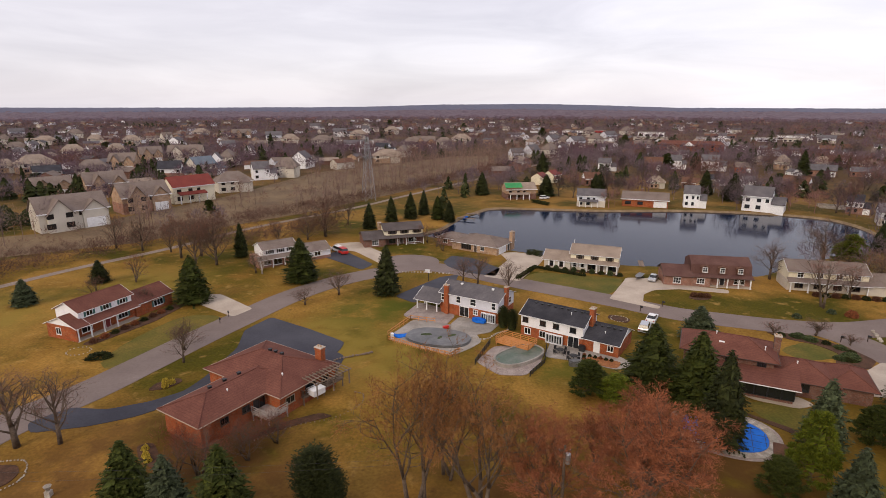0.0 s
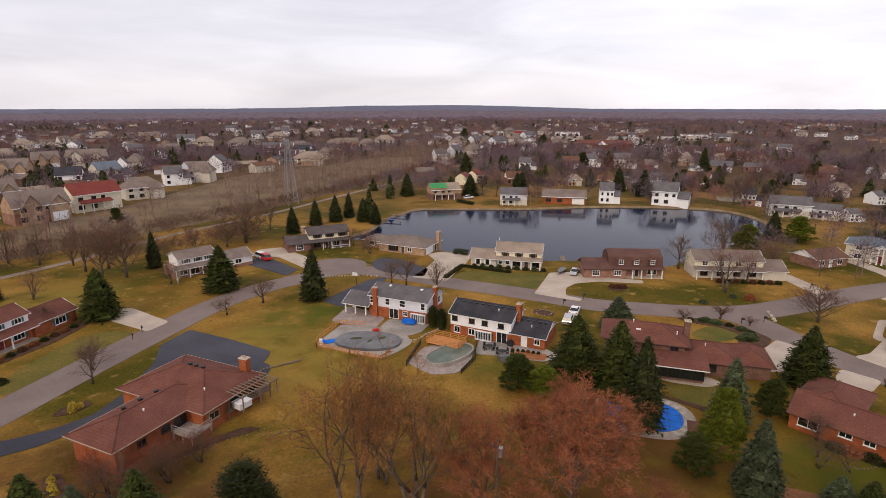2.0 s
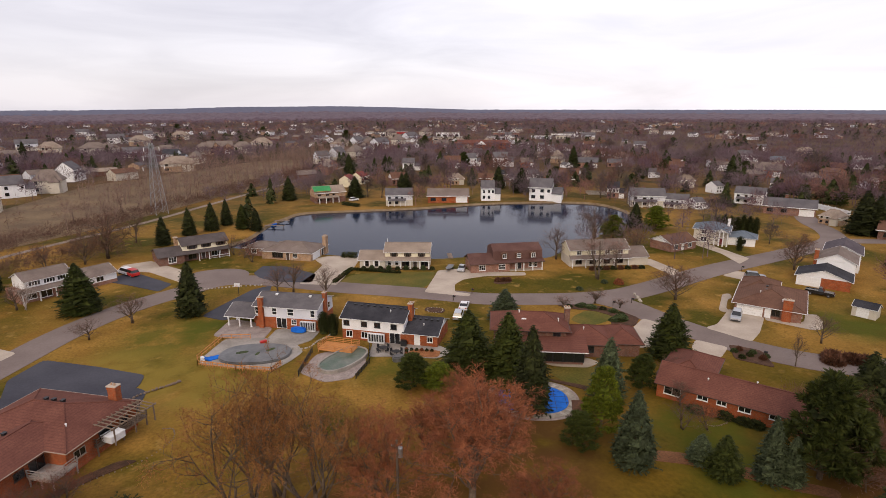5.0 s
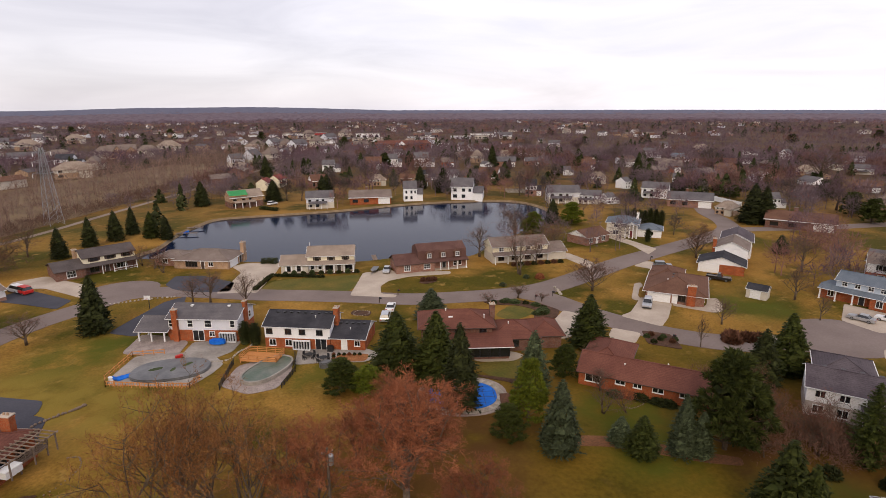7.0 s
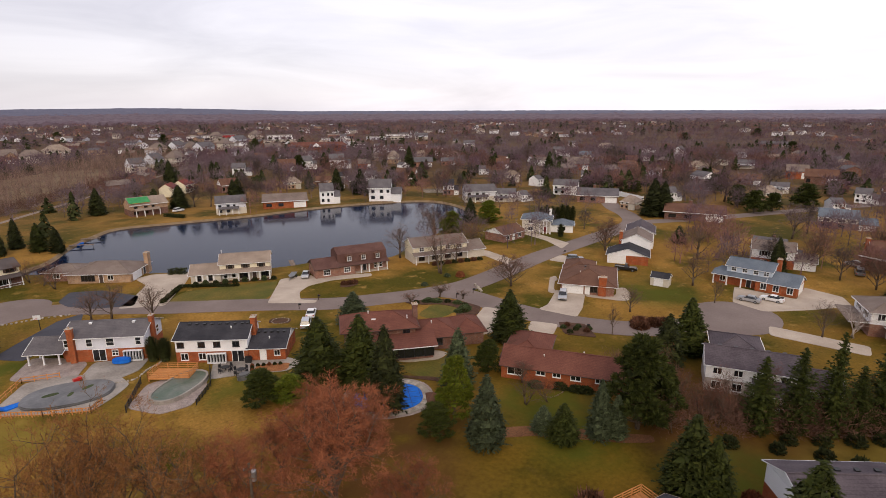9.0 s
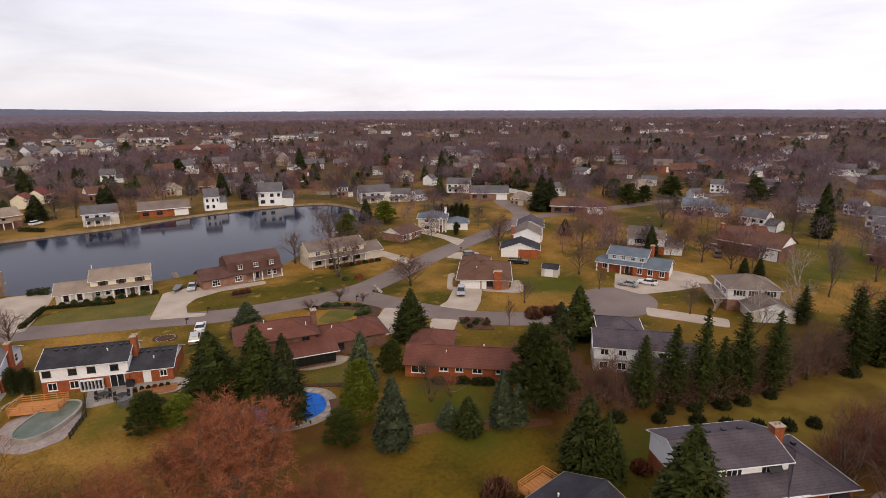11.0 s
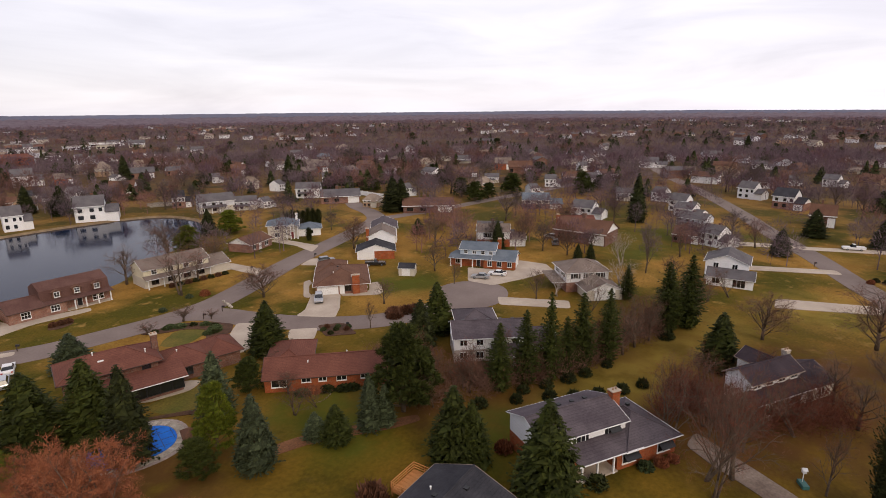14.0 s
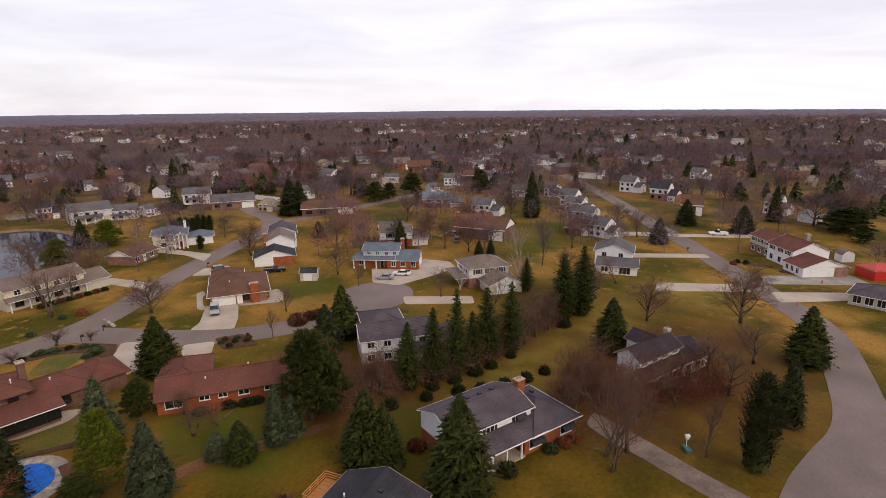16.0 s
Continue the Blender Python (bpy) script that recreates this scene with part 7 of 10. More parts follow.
for row in ((266, 80, 7.3, 5.5, "white", 30), (231, 66, 17.7, 6.4, "blue", 5), (215, 42, 12.7, 7, "white", -20), (176, 35, 17.8, 7.2, "brown", -22), (298, 79, 9.3, 6.7, "white", 0), (320, 74, 10.9, 6.1, "brown", 10), (307, 60, 12.9, 7.4, "white", 10), (265, 36, 7.7, 5.6, "grey", 0), (268, 19, 8.9, 6.4, "white", -30), (244, 9, 10.7, 7.3, "white", -25), (231, 6, 11, 5.7, "white", -25), (213, 4, 11, 5.3, "grey", -25)):
    far_house(*row)
for row in ((187, 5, 8.3, 5.1, "brown", -10), (185, -4, 9.4, 6.5, "white", -30), (164, 62, 12.3, 6.5, "white", -5), (290, -18, 11.4, 8, "white", -25), (266, -31, 12.5, 8.6, "dark", -20), (348, -59, 10.8, 6.6, "white", -20), (422, -81, 7.8, 4.3, "tan", 0), (231, -37, 8.3, 7.9, "brown", 0), (240, -70, 9.1, 7.6, "white", -20), (224, -76, 4.1, 5.4, "white", 60), (371, -143, 11.6, 4.9, "greyranch", 0), (351, -145, 5.4, 4, "white", 0)):
    far_house(*row)
for row in ((330, -110, 5.7, 5.1, "tan", 0), (401, -108, 8.3, 4.8, "ranch", 0), (398, -130, 10.8, 4.3, "tan", 0), (436, -31, 14.8, 5.4, "white", 0), (421, 39, 19.4, 7.2, "white", 0), (383, 80, 9.7, 6, "white", 30), (442, 88, 10.2, 6.4, "white", 30), (503, 92, 11.5, 6.7, "white", 30), (582, 101, 10.8, 6.5, "white", 30), (698, -25, 14.3, 8, "white", 0), (451, 220, 13, 7, "grey", 0), (550, 187, 14.9, 7, "white", 0)):
    far_house(*row)
for row in ((368, 252, 14.1, 6.9, "brown", 0), (369, 196, 12.4, 6.7, "tan", 0), (510, -67, 9.8, 6.7, "white", 0), (371, -39, 11.7, 5.7, "brown", 0), (490, 2, 15, 7.7, "grey", 20), (473, -106, 9.3, 6.1, "white", 0), (525, -188, 11.4, 6.4, "tan", 0), (433, -178, 7.2, 5.3, "white", 0), (498, -148, 12.3, 5.3, "ranch", 0), (405, 488, 13.3, 7.4, "grey", 0), (424, 535, 10.1, 6.7, "white", 0), (279, 147, 12.6, 5.8, "ranch", 10)):
    far_house(*row)
for row in ((405, 181, 11.7, 6.3, "grey", 0), (353, 477, 9.9, 6.6, "white", 0), (273, 291, 9.8, 7.7, "brown", 0), (228, 235, 7.7, 7.1, "tan", 20), (241, 275, 7, 5.7, "white", 0), (636, 256, 30, 6.8, "greyranch", 0), (579, -242, 8.7, 5.9, "white", 0), (524, -89, 14.3, 5.8, "brown", 0), (348, -41, 6.8, 5.3, "white", 0), (382, 15, 11.2, 5.3, "ranch", 0), (366, -10, 10.4, 5.8, "tan", 0)):
    far_house(*row)

far_house(36, 257, 15, 7.4, "greenwork", 16)
# the school beyond the lake, and low shops behind it
school = thing("school", "long two-storey red brick school with red-brown roofs", "school", 243, 545, -24)
part("wall", Geo().box(-31, 31, -7, 7, -0.5, 6.4), brick_red, school)
part("roof", Geo().solid([[(-32, -8, 6.4), (32, -8, 6.4), (27, 0, 9.6), (-27, 0, 9.6)], [(32, -8, 6.4), (32, 8, 6.4), (27, 0, 9.6)], [(32, 8, 6.4), (-32, 8, 6.4), (-27, 0, 9.6), (27, 0, 9.6)], [(-32, 8, 6.4), (-32, -8, 6.4), (-27, 0, 9.6)]], 0.3), shingle_red, school)
part("gable_wall", Geo().add([(-5, -8.6, 5.0), (5, -8.6, 5.0), (0, -8.6, 8.8), (-5, -7.0, 5.0), (5, -7.0, 5.0), (0, -7.0, 8.8)], [(0, 1, 2), (5, 4, 3), (0, 3, 4, 1), (1, 4, 5, 2), (2, 5, 3, 0)]), siding_white, school)
for u in range(-28, 29, 7):
    for z in (1.7, 4.6):
        part("window", Geo().box(u - 1.3, u + 1.3, -7.08, -7.0, z - 0.8, z + 0.8), glass, school)
for sx, sy, sw, sh_, sm in ((262, 700, 40, 4.5, siding_beige), (330, 690, 26, 4.5, siding_grey), (205, 850, 44, 6, siding_white), (240, 860, 26, 6, red_paint), (300, 800, 36, 6, siding_white), (400, 690, 28, 4, siding_grey), (430, 680, 20, 4, siding_beige), (380, 760, 40, 6, brick_pink), (455, 720, 36, 5, siding_white)):
    shop = thing("shop", "long low flat-roofed shop building", "shop", sx, sy, math.degrees(math.atan2(sy, sx)) - 90, z=rise(sx, sy))
    part("wall", Geo().box(-sw / 2, sw / 2, -7, 7, -0.5, sh_), sm, shop)
    part("roof", Geo().box(-sw / 2 - 0.5, sw / 2 + 0.5, -7.5, 7.5, sh_, sh_ + 0.5), concrete_old, shop)
    for u in range(4):
        part("window", Geo().box(sw * (u / 4 - 0.45), sw * (u / 4 - 0.3), -7.08, -7.0, 0.4, sh_ * 0.55), glass, shop)

# the rest, thinning out into the distance
rng_far = random.Random(77)
PLACED = [o.matrix_basis.translation.xy for o in scene.objects if o.name.split(".")[0] in ("house", "school", "shop")]
walls_far, roofs_far = {}, {}
for k in range(2600):
    az, r = rng_far.uniform(-58, 130), 330 + 1500 * rng_far.random() ** 1.15
    x, y = r * math.sin(radians(az)), r * math.cos(radians(az))
    if noise.noise(Vector((x * 0.004, y * 0.004, 9.0))) < (0.05 if r < 600 else 0.14 if az > 30 else -0.02) or inside(x, y, RAIL_WOODS) or any((p - Vector((x, y))).length < (22 if r < 700 else 17) for p in PLACED):
        continue
    PLACED.append(Vector((x, y)))
    z, turn = rise(x, y), rng_far.uniform(0, 180)
    c, s = math.cos(radians(turn)), math.sin(radians(turn))
    w, d, e, t = rng_far.uniform(5, 7.5), rng_far.uniform(3.8, 4.8), rng_far.uniform(2.6, 5.0), rng_far.uniform(1.8, 2.6)
    P = lambda a, b, h: (x + a * c - b * s, y + a * s + b * c, z + h)
    wm, rm = rng_far.choice((siding_white, siding_beige, brick_brown, brick_pink, siding_grey, brick_brown, brick_tan)), rng_far.choice((shingle_grey, shingle_taupe, shingle_tan, shingle_brown, shingle_taupe))
    walls_far.setdefault(wm, Geo()).add([P(-w, -d, -0.5), P(w, -d, -0.5), P(w, d, -0.5), P(-w, d, -0.5), P(-w, -d, e), P(w, -d, e), P(w, d, e), P(-w, d, e), P(-w, 0, e + t), P(w, 0, e + t)], [(0, 1, 5, 4), (1, 2, 6, 9, 5), (2, 3, 7, 6), (3, 0, 4, 8, 7)])
    roofs_far.setdefault(rm, Geo()).add([P(-w - 0.4, -d - 0.5, e), P(w + 0.4, -d - 0.5, e), P(w + 0.4, 0, e + t + 0.1), P(-w - 0.4, 0, e + t + 0.1), P(w + 0.4, d + 0.5, e), P(-w - 0.4, d + 0.5, e)], [(0, 1, 2, 3), (3, 2, 4, 5)])
for group_, word in ((walls_far, "walls"), (roofs_far, "roofs")):
    for m_, g_ in group_.items():
        tagged(part("distant_houses", g_, m_), "%s of the most distant houses" % word, "houses", kind="stuff")

# evergreens standing alone among those houses
STANDING = [o.matrix_basis.translation.xy for o in scene.objects if o.name.split(".")[0] == "conifer"]


def lone_evergreen(x, y, tall, radius):
    if min((p - Vector((x, y))).length for p in STANDING) > 9:
        conifer(x, y, tall, radius, "far_spruce" if radius < 0.36 * tall else "far_pine")


for row in ((93, 372, 11.4, 3.4), (78, 264, 14.8, 3.7), (142, 264, 12.1, 3.9), (225, 470, 7.1, 3.1), (174, 375, 10, 3.5), (153, 375, 11.9, 4.3), (243, 435, 10.6, 3.5), (236, 435, 7.9, 3.6), (225, 341, 17.3, 4.4), (232, 329, 7.4, 2), (180, 291, 8.1, 3.6), (-215, 371, 11.3, 2.3), (-168, 295, 9.1, 2.9), (-170, 264, 10.4, 2.6), (-198, 293, 7.9, 2.5), (-211, 273, 14.3, 2), (-302, 573, 8.1, 4.2), (-259, 509, 10.3, 5.6), (-344, 565, 7.9, 5.4), (-176, 565, 17, 3.9)):
    lone_evergreen(*row)
for row in ((-160, 480, 9.7, 2.8), (-139, 565, 8, 6.2), (-94, 216, 6.2, 2.5), (-192, 275, 5.1, 2.1), (-236, 314, 5.2, 3.7), (-225, 309, 5.1, 3.1), (56, 261, 12, 4), (-52, 464, 8.5, 2.8), (212, 645, 11, 5), (139, 776, 13.9, 5.5), (523, 1048, 16.6, 5.7), (-537, 721, 10, 4.1), (-412, 615, 8.6, 4.2), (-111, 1160, 16.1, 7), (37, 997, 13.8, 6.1), (238, 174, 8.9, 3.5), (276, 306, 7.9, 3.7), (326, 341, 5.8, 5.1), (258, 233, 15.4, 5.2), (241, 280, 5.7, 4.3)):
    lone_evergreen(*row)
for row in ((276, 137, 10.1, 5), (245, 111, 10, 4.4), (234, 99, 10, 4.5), (244, 96, 8.2, 3.8), (264, 91, 11, 5.5), (367, 107, 7.1, 5.5), (270, 57, 12.6, 5.2), (213, 24, 19.2, 3.8), (586, -27, 16.8, 5.4), (203, -49, 9.5, 2.9), (223, -64, 14.1, 3), (361, -89, 8.3, 2.6), (394, -103, 7.2, 3.1), (224, 268, 6.9, 3), (244, 161, 6.7, 2.8), (324, 168, 7.4, 3.3), (580, 219, 11.2, 5.7), (587, 142, 9.7, 5.6), (742, 43, 10.2, 6.5), (559, -48, 10.6, 5)):
    lone_evergreen(*row)
for row in ((776, -150, 9.9, 5.8), (308, 95, 8, 4.4), (296, 53, 8.1, 3.7), (368, -62, 6.3, 2.9), (193, -80, 6, 3), (373, -125, 6, 2.2), (483, -183, 6.7, 2.8), (325, 282, 7.2, 4.4), (308, 261, 7.5, 3.5), (580, 709, 9, 5.7), (469, 509, 9.5, 4.6), (699, 395, 10.9, 7), (860, 374, 12.9, 7.5), (450, 147, 9.6, 4.9)):
    lone_evergreen(*row)

# leafless trees round them
for row in ((56, 261, 12, 5.3), (62, 257, 11.3, 3.9), (79, 261, 14.4, 4.4), (107, 291, 15.6, 5.1), (119, 262, 10.7, 3.5), (139, 239, 11, 4.8), (148, 233, 11.7, 4.2), (175, 254, 11.6, 3.3), (161, 219, 13.5, 5.2), (162, 213, 16.5, 4.7), (171, 213, 11.6, 3.9), (141, 281, 10.8, 3.2), (117, 291, 13.2, 4.2), (201, 355, 12, 4.8), (211, 355, 14.1, 5.7), (112, 340, 15.3, 5), (156, 296, 10.4, 2.7), (180, 275, 11.4, 3.9), (113, 266, 12.4, 3.6), (151, 319, 11.5, 3.6)):
    bare(*row, "far")
for row in ((83, 257, 10.8, 3.1), (165, 296, 9.2, 3.8), (52, 319, 7.9, 3.9), (143, 379, 14.6, 5.1), (149, 417, 13.5, 4.9), (242, 379, 11.6, 4.6), (209, 296, 9.7, 4), (207, 266, 11, 4.4), (216, 259, 11.5, 6), (221, 281, 11.9, 6.1), (172, 160, 9.9, 5.9), (230, 237, 13.3, 7.7), (237, 200, 10.2, 5.4), (352, 254, 17.4, 9.9), (324, 166, 22.6, 13.1), (249, 138, 13, 7.1), (252, 120, 15.7, 7.1), (196, 70, 11.1, 4.8), (154, 59, 10.7, 3.2), (191, 46, 10.5, 4.6)):
    bare(*row, "far")
for row in ((157, 44, 9.8, 3.5), (205, 31, 13.1, 3.9), (145, 13, 14.2, 2.7), (202, -8, 9.3, 4.9), (307, -7, 18.1, 6.4), (309, -19, 16.6, 5.8), (244, -51, 16.6, 5.2), (267, -46, 12.8, 5.1), (217, -75, 14, 6.6), (220, -86, 13.9, 6.4), (283, -82, 10.4, 4.9), (304, 10, 15.3, 7.5), (323, 40, 13.3, 6), (308, 124, 13.6, 6.8), (166, 6, 10.5, 3.7), (208, 70, 11.6, 4.2), (334, 368, 17.1, 9.2), (308, 301, 17.3, 8.6), (324, 435, 16.5, 8.8), (273, 180, 12.9, 6.8)):
    bare(*row, "far")
for row in ((290, -122, 10.2, 4.5), (380, -130, 13.5, 7.1), (313, -37, 12, 4.2), (160, 103, 4.9, 2.6), (186, -14, 9.4, 3.9), (155, 122, 7.9, 2.9), (195, 277, 10.9, 4.3), (160, 30, 8, 3.5)):
    bare(*row, "far")

# ---------------------------------------------------------------- gardens: beds, patios, pools, decks
def ellipse(cx, cy, a, b, yaw, n=40, k=1.0):
    c, s = math.cos(radians(yaw)), math.sin(radians(yaw))
    out = []
    for i in range(n):
        t = 2 * math.pi * i / n
        u, v = a * k * math.copysign(abs(math.cos(t)) ** 0.85, math.cos(t)), b * k * math.copysign(abs(math.sin(t)) ** 0.85, math.sin(t))
        out.append((cx + u * c - v * s, cy + u * s + v * c))
    return out


def ring_wall(outer, inner, z0, z1):
    n, g = len(outer), Geo()
    g.v = [(x, y, z0) for x, y in outer] + [(x, y, z1) for x, y in outer] + [(x, y, z1) for x, y in inner] + [(x, y, z0) for x, y in inner]
    for i in range(n):
        j = (i + 1) % n
        g.f += [(i, j, n + j, n + i), (n + i, n + j, 2 * n + j, 2 * n + i), (2 * n + i, 2 * n + j, 3 * n + j, 3 * n + i)]
    return g


def stones_along(parent, points, size, mat, name="stone", z=0.0, seed=1, step=1):
    """Single stones in a row, each a part of its edging."""
    rng = random.Random(seed)
    shapes = []
    for k in range(5):
        bm = bmesh.new()
        bmesh.ops.create_icosphere(bm, subdivisions=1, radius=0.5)
        for v in bm.verts:
            v.co *= rng.uniform(0.8, 1.15)
        me = bpy.data.meshes.new(name)
        bm.to_mesh(me)
        bm.free()
        me.materials.append(mat)
        shapes.append(me)
    for i, (x, y) in enumerate(points[::step]):
        s = size * rng.uniform(0.8, 1.2)
        part(name, shapes[i % 5], None, parent, at=pose(x + rng.uniform(-0.05, 0.05), y + rng.uniform(-0.05, 0.05), z + s * 0.25, 0, 0, rng.uniform(0, 360)) @ Matrix.Diagonal((s, s * 0.8, s * 0.75, 1)))


def bed(outline, label="dark mulch planting bed"):
    return slab(outline, mulch, label, "bed", 0.09)


def fence_run(label, points, tall, mat, gap=1.8, rails=2, pickets=0.0, name="fence", z0=0.0):
    f = thing(name, label, "fence")
    for (xa, ya), (xb, yb) in zip(points, points[1:]):
        d = Vector((xb - xa, yb - ya))
        n = max(1, round(d.length / gap))
        u = d.normalized()
        for i in range(n + 1):
            p = Vector((xa, ya)) + d * i / n
            part("fence_post", Geo().box(p.x - 0.06, p.x + 0.06, p.y - 0.06, p.y + 0.06, z0 - 0.1, z0 + tall + 0.08), mat, f)
        w = Vector((-u.y, u.x)) * 0.035
        for k in range(rails):
            z = z0 + tall * (k + 1) / rails - 0.08
            q = [(xa + w.x, ya + w.y), (xa - w.x, ya - w.y), (xb - w.x, yb - w.y), (xb + w.x, yb + w.y)]
            part("rail", Geo().prism(q, z - 0.06, z + 0.06), mat, f)
        if pickets:
            m = int(d.length / pickets)
            for i in range(m):
                p = Vector((xa, ya)) + d * (i + 0.5) / m
                q = [(p.x - u.x * 0.05 + w.x * 1.5, p.y - u.y * 0.05 + w.y * 1.5), (p.x - u.x * 0.05 + w.x * 0.6, p.y - u.y * 0.05 + w.y * 0.6), (p.x + u.x * 0.05 + w.x * 0.6, p.y + u.y * 0.05 + w.y * 0.6), (p.x + u.x * 0.05 + w.x * 1.5, p.y + u.y * 0.05 + w.y * 1.5)]
                part("picket", Geo().prism(q, z0 + 0.1, z0 + tall), mat, f)
    return f


def boards(parent, x0, x1, y0, y1, z, mat, along="x", width=0.6, name="board"):
    """A deck's planks, each a part."""
    if along == "x":
        n = max(1, round((y1 - y0) / width))
        me = Geo().box(x0, x1, 0, (y1 - y0) / n - 0.04, -0.05, 0.0).mesh(name, mat)
        for i in range(n):
            part(name, me, None, parent, at=pose(0, y0 + (y1 - y0) * i / n, z))
    else:
        n = max(1, round((x1 - x0) / width))
        me = Geo().box(0, (x1 - x0) / n - 0.04, y0, y1, -0.05, 0.0).mesh(name, mat)
        for i in range(n):
            part(name, me, None, parent, at=pose(x0 + (x1 - x0) * i / n, 0, z))


def deck(label, x, y, yaw, w, d, z, mat, rail=(1, 1, 1, 1), gap=1.5):
    """A raised timber deck with posts, planks and railings along chosen sides (front, right, back, left)."""
    k = thing("deck", label, "deck", x, y, yaw)
    part("frame", Geo().box(0, w, 0, 0.08, z - 0.3, z - 0.05).box(0, w, d - 0.08, d, z - 0.3, z - 0.05).box(0, 0.08, 0, d, z - 0.3, z - 0.05).box(w - 0.08, w, 0, d, z - 0.3, z - 0.05), mat, k)
    boards(k, 0, w, 0, d, z, mat)
    for u in (0.1, w / 2, w - 0.1):
        for v in (0.1, d - 0.1):
            part("leg", Geo().box(u - 0.07, u + 0.07, v - 0.07, v + 0.07, -0.05, z - 0.06), mat, k)
    for side, on in zip(range(4), rail):
        if on:
            a, b = [((0, 0), (w, 0)), ((w, 0), (w, d)), ((w, d), (0, d)), ((0, d), (0, 0))][side]
            dv = Vector((b[0] - a[0], b[1] - a[1]))
            n = max(1, round(dv.length / gap))
            for i in range(n + 1):
                p = Vector(a) + dv * i / n
                part("rail_post", Geo().box(p.x - 0.05, p.x + 0.05, p.y - 0.05, p.y + 0.05, z, z + 0.95), mat, k)
            u = dv.normalized() * 0.04
            q = [(a[0] - u.y, a[1] + u.x), (a[0] + u.y, a[1] - u.x), (b[0] + u.y, b[1] - u.x), (b[0] - u.y, b[1] + u.x)]
            for zz in (0.25, 0.58, 0.92):
                part("rail", Geo().prism(q, z + zz - 0.04, z + zz + 0.04), mat, k)
    return k


# grey-covered oval pool behind the white-grey house
slab([(-10.1, 95.4), (-6.2, 103.2), (-2.0, 102.2), (0.7, 101.2), (6, 97.6), (7.2, 92.6), (4.8, 89.6), (1.6, 87.0), (-4, 90), (-9.9, 93.4)], concrete_old, "weathered concrete surround of an oval pool", "patio", 0.08)
pool = thing("swimming_pool", "oval above-ground pool under a dark grey winter cover", "pool", -0.9, 94.2)
part("pool_wall", ring_wall(ellipse(0, 0, 6.2, 4.0, -16), ellipse(0, 0, 6.05, 3.85, -16), 0, 0.3), cover_grey, pool)
part("cover", Geo().prism(ellipse(0, 0, 6.05, 3.85, -16), 0.1, 0.46), cover_grey, pool)
for i, (px, py, pr) in enumerate(((-2.2, 0.9, 1.1), (2.6, 0.4, 0.9), (0.3, -0.6, 0.7))):
    part("puddle", Geo().prism(ellipse(px, py, pr, pr * 0.45, 30 * i, 18), 0.455, 0.475), shrub_green, pool, "green algae puddle on the cover")
fence_run("honey-coloured timber fence round the pool", [(-10.2, 93.2), (-10.4, 95.4), (-6.6, 103.4), (-1.6, 101.8)], 1.0, wood_deck, 1.5)
fence_run("honey-coloured timber fence in front of the pool", [(-10.2, 93.2), (-4.2, 89.2), (1.4, 86.2), (3.0, 88.2)], 1.0, wood_deck, 1.4, pickets=0.45)
toy = thing("pool_toy", "crumpled bright blue and white pool slide", "pool toy", -8.6, 94.6, 20)
part("slide", Geo().solid([[(0, -0.5, 0.3), (2.2, -0.4, 0.15), (2.2, 0.6, 0.3), (0, 0.5, 0.5)], [(-0.8, -0.5, 0.9), (0, -0.5, 0.3), (0, 0.5, 0.5), (-0.8, 0.5, 1.0)]], 0.2), tarp_blue, toy)
part("ladder", Geo().box(-1.2, -0.7, -0.4, 0.4, 0, 1.0), white_paint, toy)
slab([(0.4, 98.6), (3.4, 105.0), (11.4, 101.2), (9.2, 97.0), (5.8, 95.6)], concrete_old, "grey concrete patio behind the house", "patio", 0.085)
slab([(-8.4, 105.8), (-5.2, 113.6), (0.5, 109.4), (2.6, 105.4), (0.0, 99.2), (-3, 102.5), (-6.0, 103.6)], paving, "brown paver patio under the porch roof", "patio", 0.075)
t_ = thing("covered_table", "patio table under a blue tarpaulin", "table", 7.2, 101.6, -31)
part("tarp", Geo().prism(ellipse(0, 0, 1.5, 0.8, 0, 14), 0.35, 0.95).prism(ellipse(0, 0, 1.1, 0.5, 0, 12), 0.95, 1.12), tarp_blue, t_)
for u in (-0.8, 0.8):
    part("leg", Geo().box(u - 0.05, u + 0.05, -0.05, 0.05, -0.05, 0.4), metal_dark, t_)
t_ = thing("garden_cart", "small red garden cart beside the patio", "cart", 0.6, 98.4, 20)
part("body", Geo().box(-0.6, 0.6, -0.3, 0.3, 0.3, 0.75), red_paint, t_)
for u in (-0.4, 0.4):
    part("wheel", Geo().tube((u, -0.35, 0.2), (u, 0.35, 0.2), 0.2, 0.2, 12), rubber, t_)
edge = thing("edging", "pale stone edging of the patio bed", "edging")
stones_along(edge, [(p.x, p.y) for p in spline([(5.5, 94.2), (8.0, 93.8), (10.4, 96.4), (12.4, 97.8), (13.4, 100.2)], step=6)], 0.45, stone, seed=3)

